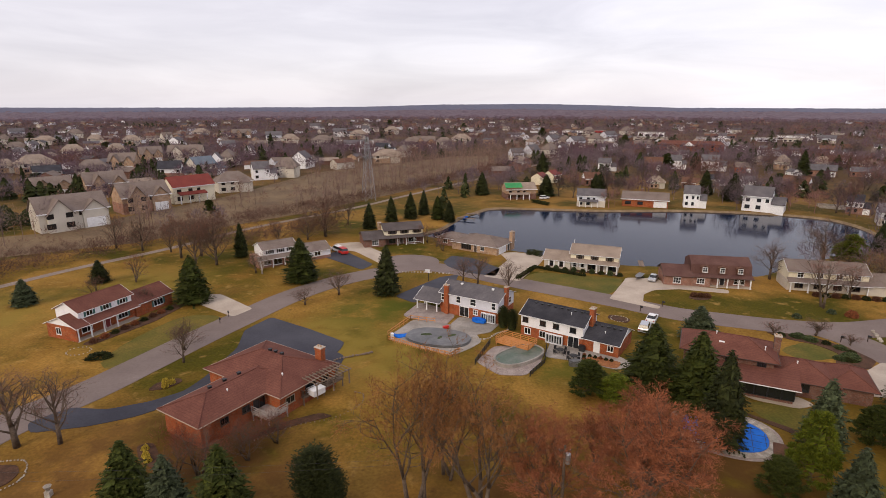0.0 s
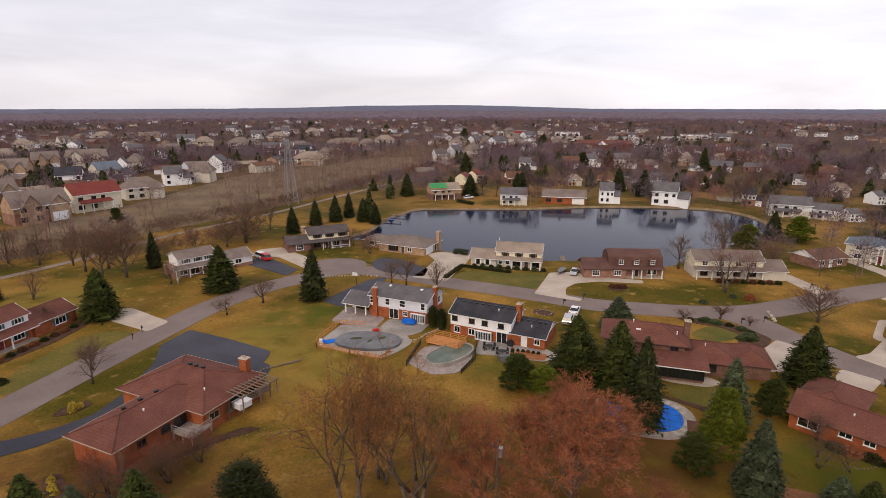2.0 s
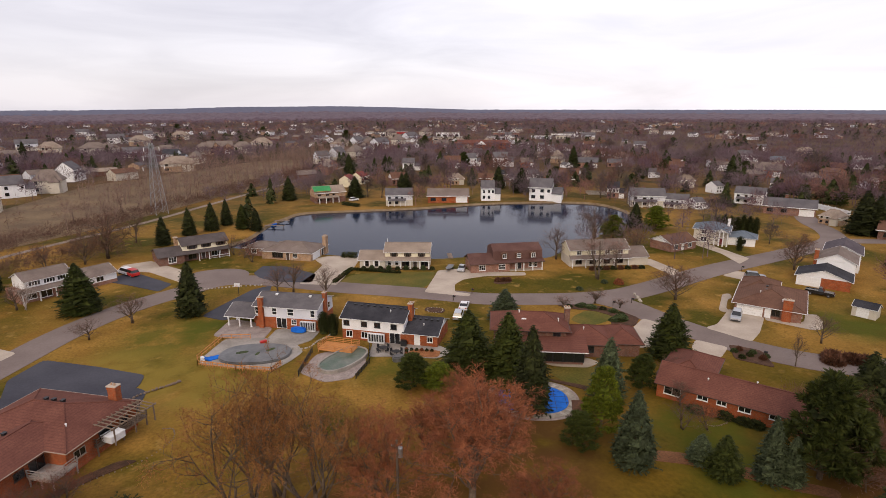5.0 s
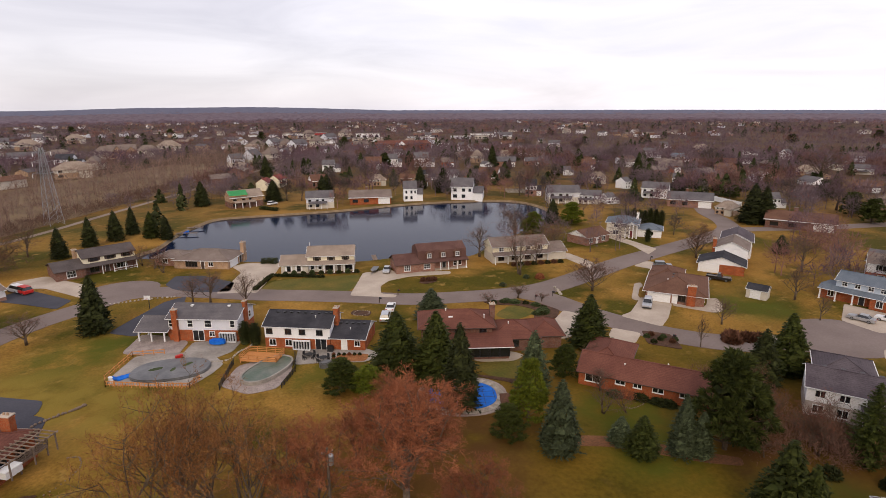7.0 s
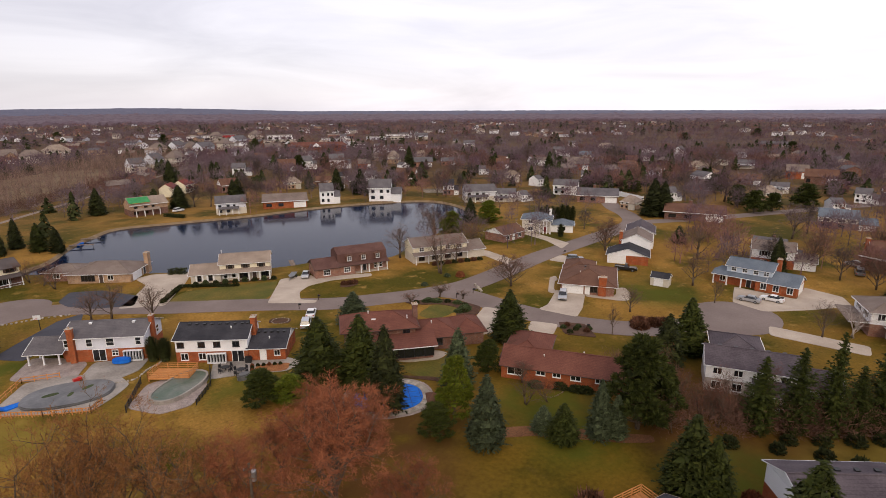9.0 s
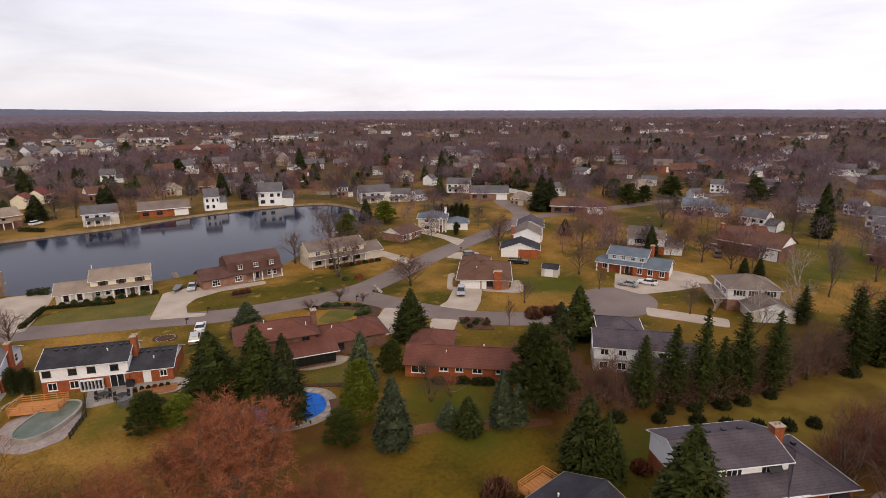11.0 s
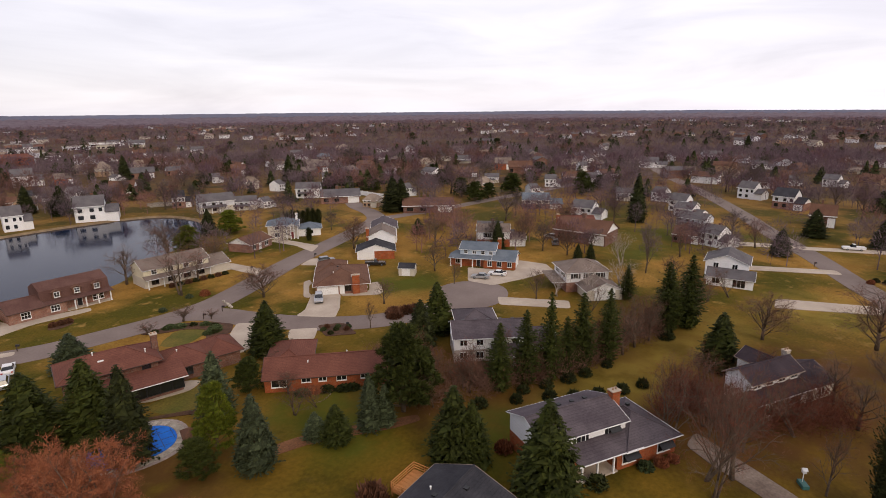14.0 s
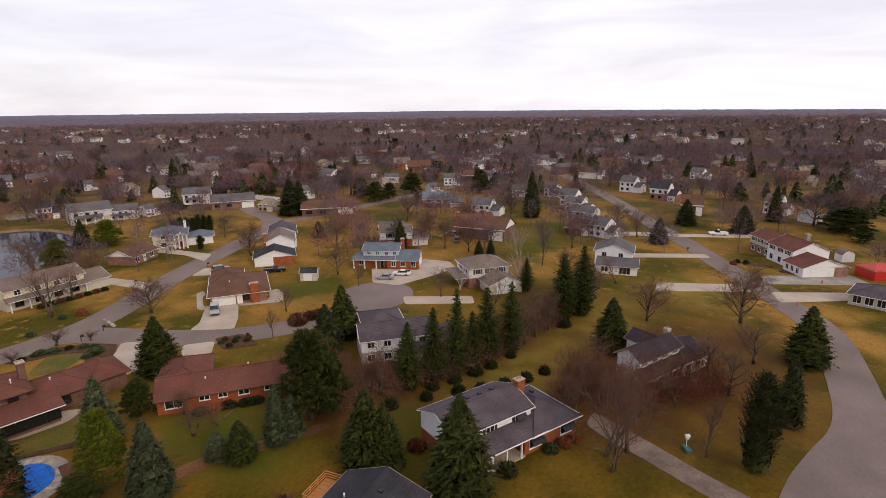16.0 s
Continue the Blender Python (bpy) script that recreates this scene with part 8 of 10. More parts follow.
# green-covered pool with its orange deck behind the black-roofed house
slab([(5.6, 84.6), (9.2, 90.6), (13, 91.2), (17.9, 88.6), (16.6, 84.2), (13.4, 79.6), (9, 79.8)], paving, "worn paver terrace round a small pool", "patio", 0.08)
pool = thing("swimming_pool", "oval pool with green standing water on its cover", "pool", 13.2, 86.2)
part("pool_wall", ring_wall(ellipse(0, 0, 5.2, 2.9, 38), ellipse(0, 0, 4.9, 2.6, 38), 0, 0.7), concrete_old, pool)
part("cover", Geo().prism(ellipse(0, 0, 4.9, 2.6, 38), 0.1, 0.58), cover_green, pool)
deck("orange-stained timber deck beside the pool", 9.6, 91.6, -36, 6.6, 3.4, 0.7, wood_deck, (1, 1, 1, 1))
fence_run("dark metal garden fence", [(8.6, 91.6), (6.0, 85.0), (5.4, 83.4)], 1.1, metal_dark, 1.2, pickets=0.3)
fence_run("dark metal garden fence", [(18.6, 89.8), (17.2, 84.0), (14.0, 79.4)], 0.9, metal_dark, 1.2, pickets=0.3)
slab([(17.6, 86.4), (20.0, 93.0), (30.6, 86.8), (32.4, 83.0), (28.6, 81.6), (23, 84.6)], concrete_old, "grey concrete patio behind the house", "patio", 0.075)
bark_chips = surface("bark_chips", (0.230, 0.085, 0.030), (0.310, 0.125, 0.048), 0.7, 6, 0.95, 0.5, fine_amount=0.35)
slab([(23.6, 84.4), (25.6, 86.8), (30.4, 84.2), (28.8, 81.8)], bark_chips, "orange-brown bark bed on the patio", "bed", 0.09)
for k in range(9):
    shrub(24.0 + k * 0.2 + (k > 3) * (k - 3) * 0.62, 84.9 + min(k, 3) * 0.62 - max(k - 3, 0) * 0.42, 0.34, 0.5, "dark" if k % 3 else "rust")
slab([(43.4, 48.4), (46.0, 47.4), (49.0, 45.6), (53.0, 41.8), (57.2, 37.0), (60.2, 34.2), (59.0, 33.0), (55.6, 35.6), (51.6, 39.8), (47.8, 43.6), (43.6, 46.2)], surface("bark_path_chips", (0.120, 0.050, 0.022), (0.170, 0.076, 0.034), 0.5, 5, 0.95, 0.5, fine_amount=0.35), "red-brown bark path below the small spruces", "path", 0.05)


def round_table(x, y, label="dark metal patio table"):
    t = thing("patio_table", label, "table", x, y)
    part("tabletop", Geo().prism(ellipse(0, 0, 0.65, 0.65, 0, 16), 0.70, 0.75), metal_dark, t)
    part("stem", Geo().tube((0, 0, 0.02), (0, 0, 0.7), 0.06, 0.05, 8), metal_dark, t)
    part("foot", Geo().prism(ellipse(0, 0, 0.35, 0.35, 0, 12), -0.02, 0.06), metal_dark, t)
    return t


def patio_chair(x, y, yaw):
    c = thing("patio_chair", "dark metal patio chair", "chair", x, y, yaw, "patio chairs behind the houses")
    part("seat", Geo().box(-0.26, 0.26, -0.26, 0.26, 0.40, 0.46), metal_dark, c)
    part("backrest", Geo().box(-0.26, 0.26, 0.22, 0.28, 0.46, 0.95), metal_dark, c)
    for u in (-0.23, 0.23):
        for v in (-0.23, 0.23):
            part("leg", Geo().box(u - 0.025, u + 0.025, v - 0.025, v + 0.025, 0.0, 0.4), metal_dark, c)
    return c


for tx, ty in ((20.6, 88.0), (22.4, 85.6)):
    round_table(tx, ty)
    for k in range(4):
        a = k * math.pi / 2 + 0.5
        patio_chair(tx + 1.05 * math.cos(a), ty + 1.05 * math.sin(a), math.degrees(a) - 90)
grill = thing("grill", "black barbecue grill on the patio", "grill", 24.6, 88.6, -34)
part("box", Geo().box(-0.6, 0.6, -0.3, 0.3, 0.5, 0.95), trim_black, grill), part("lid", Geo().box(-0.5, 0.5, -0.28, 0.28, 0.95, 1.2), trim_black, grill), part("cart", Geo().box(-0.5, 0.5, -0.25, 0.25, 0.0, 0.5), metal_dark, grill)
cover = thing("covered_furniture", "garden seat under a grey cover", "seat", 22.2, 83.4, 10)
part("cover", Geo().prism(ellipse(0, 0, 1.1, 0.8, 0, 12), 0, 0.7).prism(ellipse(0, 0, 0.9, 0.6, 0, 12), 0.7, 0.9), cover_grey, cover)

# blue-covered pool behind the conifers
slab(ellipse(37.5, 63.9, 6.9, 5.8, -25, 36, 1.0), paving, "paver terrace round a blue-covered pool", "patio", 0.07, False)
pool = thing("swimming_pool", "oval in-ground pool under a bright blue safety cover", "pool", 37.5, 63.9)
part("cover", Geo().prism(ellipse(0, 0, 5.2, 4.1, -25), 0.05, 0.15), tarp_blue, pool)
for k in range(-3, 4):
    c_, s_ = math.cos(radians(-25)), math.sin(radians(-25))
    for (ux, uy, hx, hy) in ((k * 1.6, 0, 0.03, 4.1 * math.sqrt(max(0.05, 1 - (k * 1.6 / 5.2) ** 2))),):
        q = [(ux - hx, uy - hy), (ux + hx, uy - hy), (ux + hx, uy + hy), (ux - hx, uy + hy)]
        part("strap", Geo().prism([(a * c_ - b * s_, a * s_ + b * c_) for a, b in q], 0.15, 0.165), metal_dark, pool)
for k in (-2.4, -0.8, 0.8, 2.4):
    hx = 5.2 * math.sqrt(1 - (k / 4.1) ** 2)
    q = [(-hx, k - 0.03), (hx, k - 0.03), (hx, k + 0.03), (-hx, k + 0.03)]
    part("strap", Geo().prism([(a * c_ - b * s_, a * s_ + b * c_) for a, b in q], 0.15, 0.168), metal_dark, pool)
cop, cop2 = ellipse(0, 0, 5.25, 4.15, -25, 60), ellipse(0, 0, 6.4, 5.3, -25, 60)
for i in range(60):
    j = (i + 1) % 60
    a, b, c, d = Vector(cop[i]), Vector(cop[j]), Vector(cop2[j]), Vector(cop2[i])
    m_ = (a + b + c + d) / 4
    part("coping_stone", Geo().prism([tuple(m_ + (p - m_) * 0.94) for p in (a, d, c, b)][::-1], 0.0, 0.13), stone, pool)
slab([(44.8, 74.2), (46, 72.2), (51.2, 69.6), (54.2, 70.6), (53.0, 73.0), (51, 73.2)], concrete, "pale concrete terrace below the sunroom", "patio", 0.085)
bed([(41.8, 69.6), (47.2, 64.6), (49.0, 60.0), (47.8, 58.6), (46.4, 63.6), (43, 67.6)])

# small brown garden hut beside the blue pool
hut = thing("garden_hut", "small brown wooden garden hut beside the pool", "hut", 41.8, 57.3, -30)
part("wall", Geo().box(-1.3, 1.3, -1.1, 1.1, 0, 1.7), siding_brown, hut)
part("roof", Geo().solid([[(-1.6, -1.4, 1.65), (1.6, -1.4, 1.65), (0.5, 0, 2.5), (-0.5, 0, 2.5)], [(1.6, -1.4, 1.65), (1.6, 1.4, 1.65), (0.5, 0, 2.5)], [(1.6, 1.4, 1.65), (-1.6, 1.4, 1.65), (-0.5, 0, 2.5), (0.5, 0, 2.5)], [(-1.6, 1.4, 1.65), (-1.6, -1.4, 1.65), (-0.5, 0, 2.5)]], 0.1), shingle_brown, hut)
part("door", Geo().box(-0.4, 0.4, -1.14, -1.1, 0.05, 1.6), trim_brown, hut)

# beds
bed([(-45.2, 74.6), (-45.0, 77.2), (-42.2, 78.8), (-41.0, 77.8), (-42.4, 75.4)], "oval mulch bed with golden shrubs")
for sx, sy in ((-43.2, 76.4), (-42.4, 77.0), (-43.6, 77.3), (-42.9, 75.8)):
    shrub(sx, sy, 0.55, 0.8, "gold")
for sx, sy in ((-36.8, 58.6), (-37.6, 60.0), (-36.0, 57.6)):
    shrub(sx, sy, 0.5, 0.7, "gold")
bed([(-39.2, 60.8), (-37.4, 58.0), (-34.4, 56.0), (-34.6, 58.0), (-37.4, 61.6)])
bed([(62.0, 97.4), (69.3, 95.4), (73.0, 89.6), (74.0, 84.7), (70.4, 81.6), (66.1, 83.7), (69.6, 87.6), (68, 91.4), (64.4, 93.8)], "curving dark mulch bed with ornamental trees")
for i, (sx, sy) in enumerate(((64, 95.4), (66.4, 94.8), (68.2, 93.4), (70.0, 91.6), (71.2, 89.6), (70.8, 86.4), (69.2, 84.6), (68.2, 85.4), (70.0, 85.4), (71.6, 87.4), (67.2, 95.0))):
    shrub(sx, sy, 0.8 + 0.3 * (i % 3), 0.7, "green" if i % 3 else "dark")
bed([(33.6, 104.4), (35.0, 106.4), (38.4, 103.6), (36.8, 101.4)], "round mulch bed edged with stones")
edge = thing("edging", "ring of pale stones round a mulch bed", "edging")
stones_along(edge, [(36 + 1.7 * math.cos(a), 103.9 + 1.6 * math.sin(a)) for a in [i * 0.35 for i in range(18)]], 0.3, stone, seed=5)
bed([(55.6, 116.6), (58.2, 119.0), (61.4, 117.6), (60.0, 115.2), (57, 115)], "small lawn bed with dry grasses")
for sx, sy in ((57.4, 117.4), (58.8, 117.0), (60.0, 116.8)):
    shrub(sx, sy, 0.9, 0.9, "brown")
bed([(-66.0, 91.4), (-64.0, 91.0), (-58.2, 102.4), (-56.2, 112.0), (-59, 112.6), (-61, 105)], "mulch bed along the house front")
for i in range(9):
    shrub(-64.2 + i * 0.72, 92.4 + i * 2.1, 0.8, 0.75, ("brown", "rust", "dark")[i % 3])
edge = thing("edging", "low ring of garden stones before the porch", "edging")
stones_along(edge, [(-64.6 + 2.0 * math.cos(a), 88.6 + 1.7 * math.sin(a)) for a in [i * 0.35 for i in range(18)]], 0.28, stone, seed=6)
shrub(-59.3, 85.8, 1.2, 1.1, "dark", 1.8, 20)
bed([(26.4, 140.0), (27.4, 141.2), (46.6, 133.6), (45.8, 132.0)], "narrow foundation bed")
for i in range(9):
    shrub(28.0 + i * 2.15, 139.6 - i * 0.86, 0.75, 0.9 + 0.3 * (i % 2), ("dark", "green")[i % 2])


def hedge(points, wide, tall, label="clipped dark green hedge", mat=None):
    rng = np.random.default_rng(9)
    tris = []
    for (xa, ya), (xb, yb) in zip(points, points[1:]):
        ln = math.hypot(xb - xa, yb - ya)
        n = int(ln * 130)
        t, u, v = rng.random(n), rng.random(n) - 0.5, rng.random(n)
        side = np.array([-(yb - ya), xb - xa]) / ln
        c = np.stack([xa + (xb - xa) * t + side[0] * u * wide, ya + (yb - ya) * t + side[1] * u * wide, 0.05 + v * tall], 1)
        tris.append(blades(c, rng.normal(0, 0.13, (n, 3)), rng.normal(0, 0.11, (n, 3))))
    return tagged(part("hedge", soup("hedge", np.concatenate(tris), mat or needle_dark), None), label, "hedge")


hedge([(18.6, 130.2), (25.0, 140.4)], 0.9, 0.8), hedge([(25.2, 140.0), (36.4, 132.6)], 0.9, 0.6)
hedge([(24.6, 154.2), (28.6, 151.6)], 1.4, 1.6), hedge([(40.5, 244), (46.5, 235.5)], 2.0, 1.4)
conifer(11.8, 99.4, 4.6, 1.2, "column"), conifer(13.4, 98.2, 4.4, 1.2, "column")
bed([(76.8, 63.6), (80.6, 68.6), (84, 64.5), (80.4, 58.6)], "terraced shrub bed edged with stone")
for i, (sx, sy) in enumerate(((79.0, 65.8), (80.4, 66.0), (80.2, 63.6), (81.6, 64.2), (81.2, 61.8), (78.2, 63.4), (82.4, 62.2))):
    shrub(sx, sy, 0.65, 0.7, ("green", "brown", "dark")[i % 3])
for i, (sx, sy) in enumerate(((92.6, 54.8), (94.4, 52.8), (91, 53.6), (96, 51.4))):
    shrub(sx, sy + 3, 1.8, 1.4, "brown")
for i, (sx, sy, k) in enumerate(((57.6, 52.8, "green"), (59.0, 51.6, "rust"), (60.0, 50.2, "dark"), (61.4, 48.0, "dark"), (62.2, 47.0, "dark"), (66.6, 41.0, "dark"))):
    shrub(sx, sy, 1.0, 0.9, k, 1.4, -55)
for i, (sx, sy, r) in enumerate(((72.4, 18.4, 1.2), (74, 15.2, 1.1), (76.2, 12.0, 1.2), (79, 9, 1.2), (82, 6.4, 1.0), (66, 27, 1.2), (69.4, 22.6, 1.0))):
    shrub(sx, sy, r, 1.3, "dark")
for sx, sy, r, k in ((55.6, 8.2, 1.3, "dark"), (61.2, 3.6, 1.0, "green"), (62.8, 2.0, 0.9, "rust"), (64.2, 0.8, 0.8, "rust"), (57.4, 20.2, 1.2, "rust"), (58.6, 17.8, 1.0, "brown"), (81.6, 107.0, 0.9, "blue"), (84.4, 105.0, 1.2, "rust"), (72.8, 104.6, 0.9, "blue"), (160.0, -38.5, 0.9, "dark"), (159.2, -40.5, 0.9, "dark"), (157.5, -37, 0.9, "rust")):
    shrub(sx, sy, r, r, k)
for i in range(8):
    shrub(85.5 + i * 1.9, 117.6 - i * 0.5, 0.9, 0.9, "dark" if i % 2 else "brown")
bed([(158.4, -39.0), (160.6, -41.0), (158.2, -47.2), (156, -46)], "red-brown mulch island in the lawn")
bed([(152.6, -46.4), (156.4, -49), (152.4, -54.6), (149.6, -53)], "dark mulch bed before the garage")
edge = thing("edging", "white boulders on the street corner", "edging")
stones_along(edge, [(82.6, 97.0), (82.2, 95.8), (81.6, 94.6), (81.2, 93.4), (80.8, 92.6), (81.9, 95.0)], 1.0, stone, "boulder", seed=8)
edge = thing("edging", "curved edging of pale garden blocks", "edging")
stones_along(edge, [(p.x, p.y) for p in spline([(-54, 57.6), (-51.3, 57.8), (-49.6, 55.8), (-49.2, 53.8), (-50.6, 51.8)], step=7)], 0.28, stone, "block", seed=9)
bed([(-56, 56.8), (-51.5, 57.0), (-50.2, 55.6), (-50, 53.6), (-52, 51.5), (-57, 52)])
edge = thing("edging", "row of pale kerb stones round the street bulb", "edging")
stones_along(edge, [(p.x, p.y) for p in spline([(-13.0, 136.8), (-9, 136.0), (-4.0, 135.8), (1.5, 134.6)], step=6)], 0.6, stone, "kerb_stone", seed=12)
edge = thing("edging", "low stone edging on the lawn", "edging")
stones_along(edge, [(p.x, p.y) for p in spline([(56.2, 50.6), (57.0, 49.0), (59.4, 49.0), (61, 50.2)], step=8)], 0.24, wood_weathered, seed=14)

# decks and pergola of the ranch house
deck("grey weathered timber deck on posts at the ranch house", -26.3, 66.6, -32, 3.4, 3.4, 1.35, wood_silver, (1, 1, 0, 0))
deck("weathered timber deck on tall posts", -20.1, 70.3, -32 + 90 - 6, 7.6, 3.4, 1.5, wood_weathered, (1, 1, 0, 1))
perg = thing("pergola", "weathered timber pergola over the deck", "pergola", -20.0, 71.6, 51)
for u in (0, 3.0, 6.0):
    for v in (-2.6, 0):
        part("pergola_post", Geo().box(u - 0.07, u + 0.07, v - 0.07, v + 0.07, 1.4, 3.7), wood_weathered, perg)
for v in (-2.7, 0.05):
    part("beam", Geo().box(-0.4, 6.4, v - 0.06, v + 0.06, 3.65, 3.85), wood_weathered, perg)
for k in range(11):
    part("slat", Geo().box(-0.3 + k * 0.63 - 0.04, -0.3 + k * 0.63 + 0.04, -3.1, 0.4, 3.85, 3.98), wood_weathered, perg)
tub = thing("hot_tub", "white hot tub with its cover on the deck", "hot tub", -18.5, 71.5, 50, z=1.5)
part("shell", Geo().box(-1.0, 1.0, -0.85, 0.85, 0, 0.8), white_paint, tub), part("cover", Geo().box(-1.05, 1.05, -0.9, 0.9, 0.8, 0.92), trim_white, tub)
edge = thing("edging", "curved stone edging below the deck", "edging")
stones_along(edge, [(p.x, p.y) for p in spline([(-24.5, 62.0), (-20.0, 65.4), (-15.4, 67.2), (-12.2, 70.6), (-12.0, 73.6), (-13.4, 74.4)], step=8)], 0.24, wood_weathered, seed=15)
slab([(-26.8, 61.2), (-22.0, 66.2), (-17.5, 68.6), (-15.2, 67.8), (-20, 65.6), (-24.6, 62.4)], mulch, "dark mulch bed below the deck", "bed", 0.07)
wall_ = thing("garden_wall", "low curved stone wall by the parking pad", "wall")
stones_along(wall_, [(p.x, p.y) for p in spline([(-21.0, 82.6), (-17.6, 85.6), (-14.0, 87.2), (-12.6, 88.0)], step=8)], 0.6, wood_weathered, seed=16)
deck("new orange timber deck beside a dark-roofed house", 47.9, 25.0, 82.4, 3.2, 4.3, 0.9, wood_deck, (1, 1, 1, 0))


# ---------------------------------------------------------------- vehicles
def car(x, y, yaw, paint, label, kind="sedan", category="car"):
    """A parked car; its nose points along +x before it is turned."""
    c = thing("car", label, category, x, y, yaw)
    L, W, hood, roof_z = {"sedan": (4.7, 1.8, 0.92, 1.42), "suv": (4.8, 1.9, 1.08, 1.75), "van": (5.0, 2.0, 1.15, 1.9), "pickup": (5.7, 2.0, 1.1, 1.85)}[kind]
    h = L / 2
    side = {"sedan": [(-h, 0.35), (h, 0.35), (h, 0.72), (h - 0.25, 0.82), (h * 0.42, hood), (-h * 0.62, hood + 0.03), (-h + 0.1, 0.95), (-h, 0.8)],
            "suv": [(-h, 0.4), (h, 0.4), (h, 0.85), (h - 0.2, 0.98), (h * 0.4, hood), (-h + 0.08, hood + 0.04), (-h, 0.95)],
            "van": [(-h, 0.4), (h, 0.4), (h, 0.8), (h - 0.3, 1.0), (h * 0.55, hood), (-h + 0.06, hood + 0.04), (-h, 0.95)],
            "pickup": [(-h, 0.45), (h, 0.45), (h, 0.9), (h - 0.2, 1.02), (h * 0.32, hood), (-h, hood)]}[kind]
    g = Geo()
    n = len(side)
    g.add([(a, -W / 2, b) for a, b in side] + [(a, W / 2, b) for a, b in side], [tuple(range(n)), tuple(range(2 * n - 1, n - 1, -1))] + [(i, n + i, n + (i + 1) % n, (i + 1) % n) for i in range(n)])
    body = part("body", g, paint, c)
    a0, a1, b0, b1 = {"sedan": (h * 0.42, -h * 0.66, h * 0.12, -h * 0.40), "suv": (h * 0.40, -h + 0.12, h * 0.14, -h + 0.4), "van": (h * 0.55, -h + 0.1, h * 0.25, -h + 0.3), "pickup": (h * 0.32, -h * 0.14, h * 0.12, -h * 0.08)}[kind]
    k = W / 2 - 0.06
    j = W / 2 - 0.26
    part("glazing", Geo().add([(a0, -k, hood), (a0, k, hood), (a1, k, hood), (a1, -k, hood), (b0, -j, roof_z), (b0, j, roof_z), (b1, j, roof_z), (b1, -j, roof_z)], [(0, 1, 5, 4), (1, 2, 6, 5), (2, 3, 7, 6), (3, 0, 4, 7)]), glass, body)
    part("car_roof", Geo().box(min(b0, b1) - 0.05, max(b0, b1) + 0.05, -j - 0.03, j + 0.03, roof_z - 0.02, roof_z + 0.05), paint, body)
    if kind == "pickup":
        part("bed_rim", Geo().box(-h, -h * 0.14, -W / 2, -W / 2 + 0.12, hood, hood + 0.12).box(-h, -h * 0.14, W / 2 - 0.12, W / 2, hood, hood + 0.12), paint, body)
    for s in (-1, 1):
        part("headlight", Geo().box(h - 0.06, h + 0.02, s * (W / 2 - 0.3) - 0.18, s * (W / 2 - 0.3) + 0.18, 0.62, 0.76), lamp_clear, body)
        part("taillight", Geo().box(-h - 0.02, -h + 0.05, s * (W / 2 - 0.22) - 0.14, s * (W / 2 - 0.22) + 0.14, 0.7, 0.9), lamp_red, body)
        for u in (-h * 0.6, h * 0.62):
            w = part("wheel", Geo().tube((u, s * (W / 2 - 0.22), 0.33), (u, s * (W / 2 + 0.01), 0.33), 0.33, 0.33, 16), rubber, c)
            part("rim", Geo().tube((u, s * (W / 2), 0.33), (u, s * (W / 2 + 0.03), 0.33), 0.2, 0.18, 12), metal_grey, w)
    part("bumper", Geo().box(h - 0.02, h + 0.08, -W / 2 + 0.1, W / 2 - 0.1, 0.38, 0.56), metal_dark if kind != "sedan" else paint, body)
    return c


car(92.4, 77.6, 218, silver_paint, "silver hatchback parked before the garage", "suv")
car(123.4, 50.6, 100, silver_paint, "silver sedan parked on the white driveway")
car(127.6, 47.6, 98, white_paint, "white sedan parked on the white driveway")
car(122.6, 82.0, -60, black_paint, "black pickup truck beside the garage", "pickup", "pickup truck")
car(119.6, 96.6, -40, grey_paint, "dark grey car half hidden by the roof", "suv")
car(194.2, -40.0, 95, white_paint, "white pickup truck on a side driveway", "pickup", "pickup truck")
car(166.2, 42.6, 20, grey_paint, "grey minivan on a far driveway", "van")
car(52.6, 129.6, -120, silver_paint, "silver car parked beside the garage", "sedan")
car(-29.9, 155.2, 125, red_paint, "red van parked on the dark driveway", "van", "van")
car(-31.6, 157.4, 125, white_paint, "white van parked on the dark driveway", "van", "van")
car(42.4, 103.0, 60, white_paint, "white car parked at the street edge", "sedan")
car(39.2, 98.2, 62, silver_paint, "silver car parked beside the house", "suv")
for cx, cy, ca, cp in ((150, 238, 40, grey_paint), (47.6, 253, 30, white_paint), (174, 46, 60, silver_paint), (272, -30, 100, silver_paint), (205, 160, 70, black_paint)):
    car(cx, cy, ca, cp, "parked car between the farther houses", "suv")
trailer = thing("boat_trailer", "grey boat under a cover on its trailer", "boat", 49.6, 131.0, -125)
part("hull", Geo().add([(-2.4, -0.8, 0.9), (-2.4, 0.8, 0.9), (1.2, 0.8, 0.9), (2.6, 0, 1.0), (1.2, -0.8, 0.9), (-2.4, -0.4, 0.35), (-2.4, 0.4, 0.35), (1.0, 0.4, 0.35), (2.2, 0, 0.6), (1.0, -0.4, 0.35)], [(0, 4, 3, 2, 1), (5, 6, 7, 8, 9), (0, 1, 6, 5), (1, 2, 7, 6), (2, 3, 8, 7), (3, 4, 9, 8), (4, 0, 5, 9)]), cover_grey, trailer)
part("drawbar", Geo().box(2.0, 3.6, -0.05, 0.05, 0.4, 0.5), metal_grey, trailer)
for s in (-0.8, 0.8):
    part("wheel", Geo().tube((-0.6, s - 0.1, 0.28), (-0.6, s + 0.1, 0.28), 0.28, 0.28, 14), rubber, trailer)


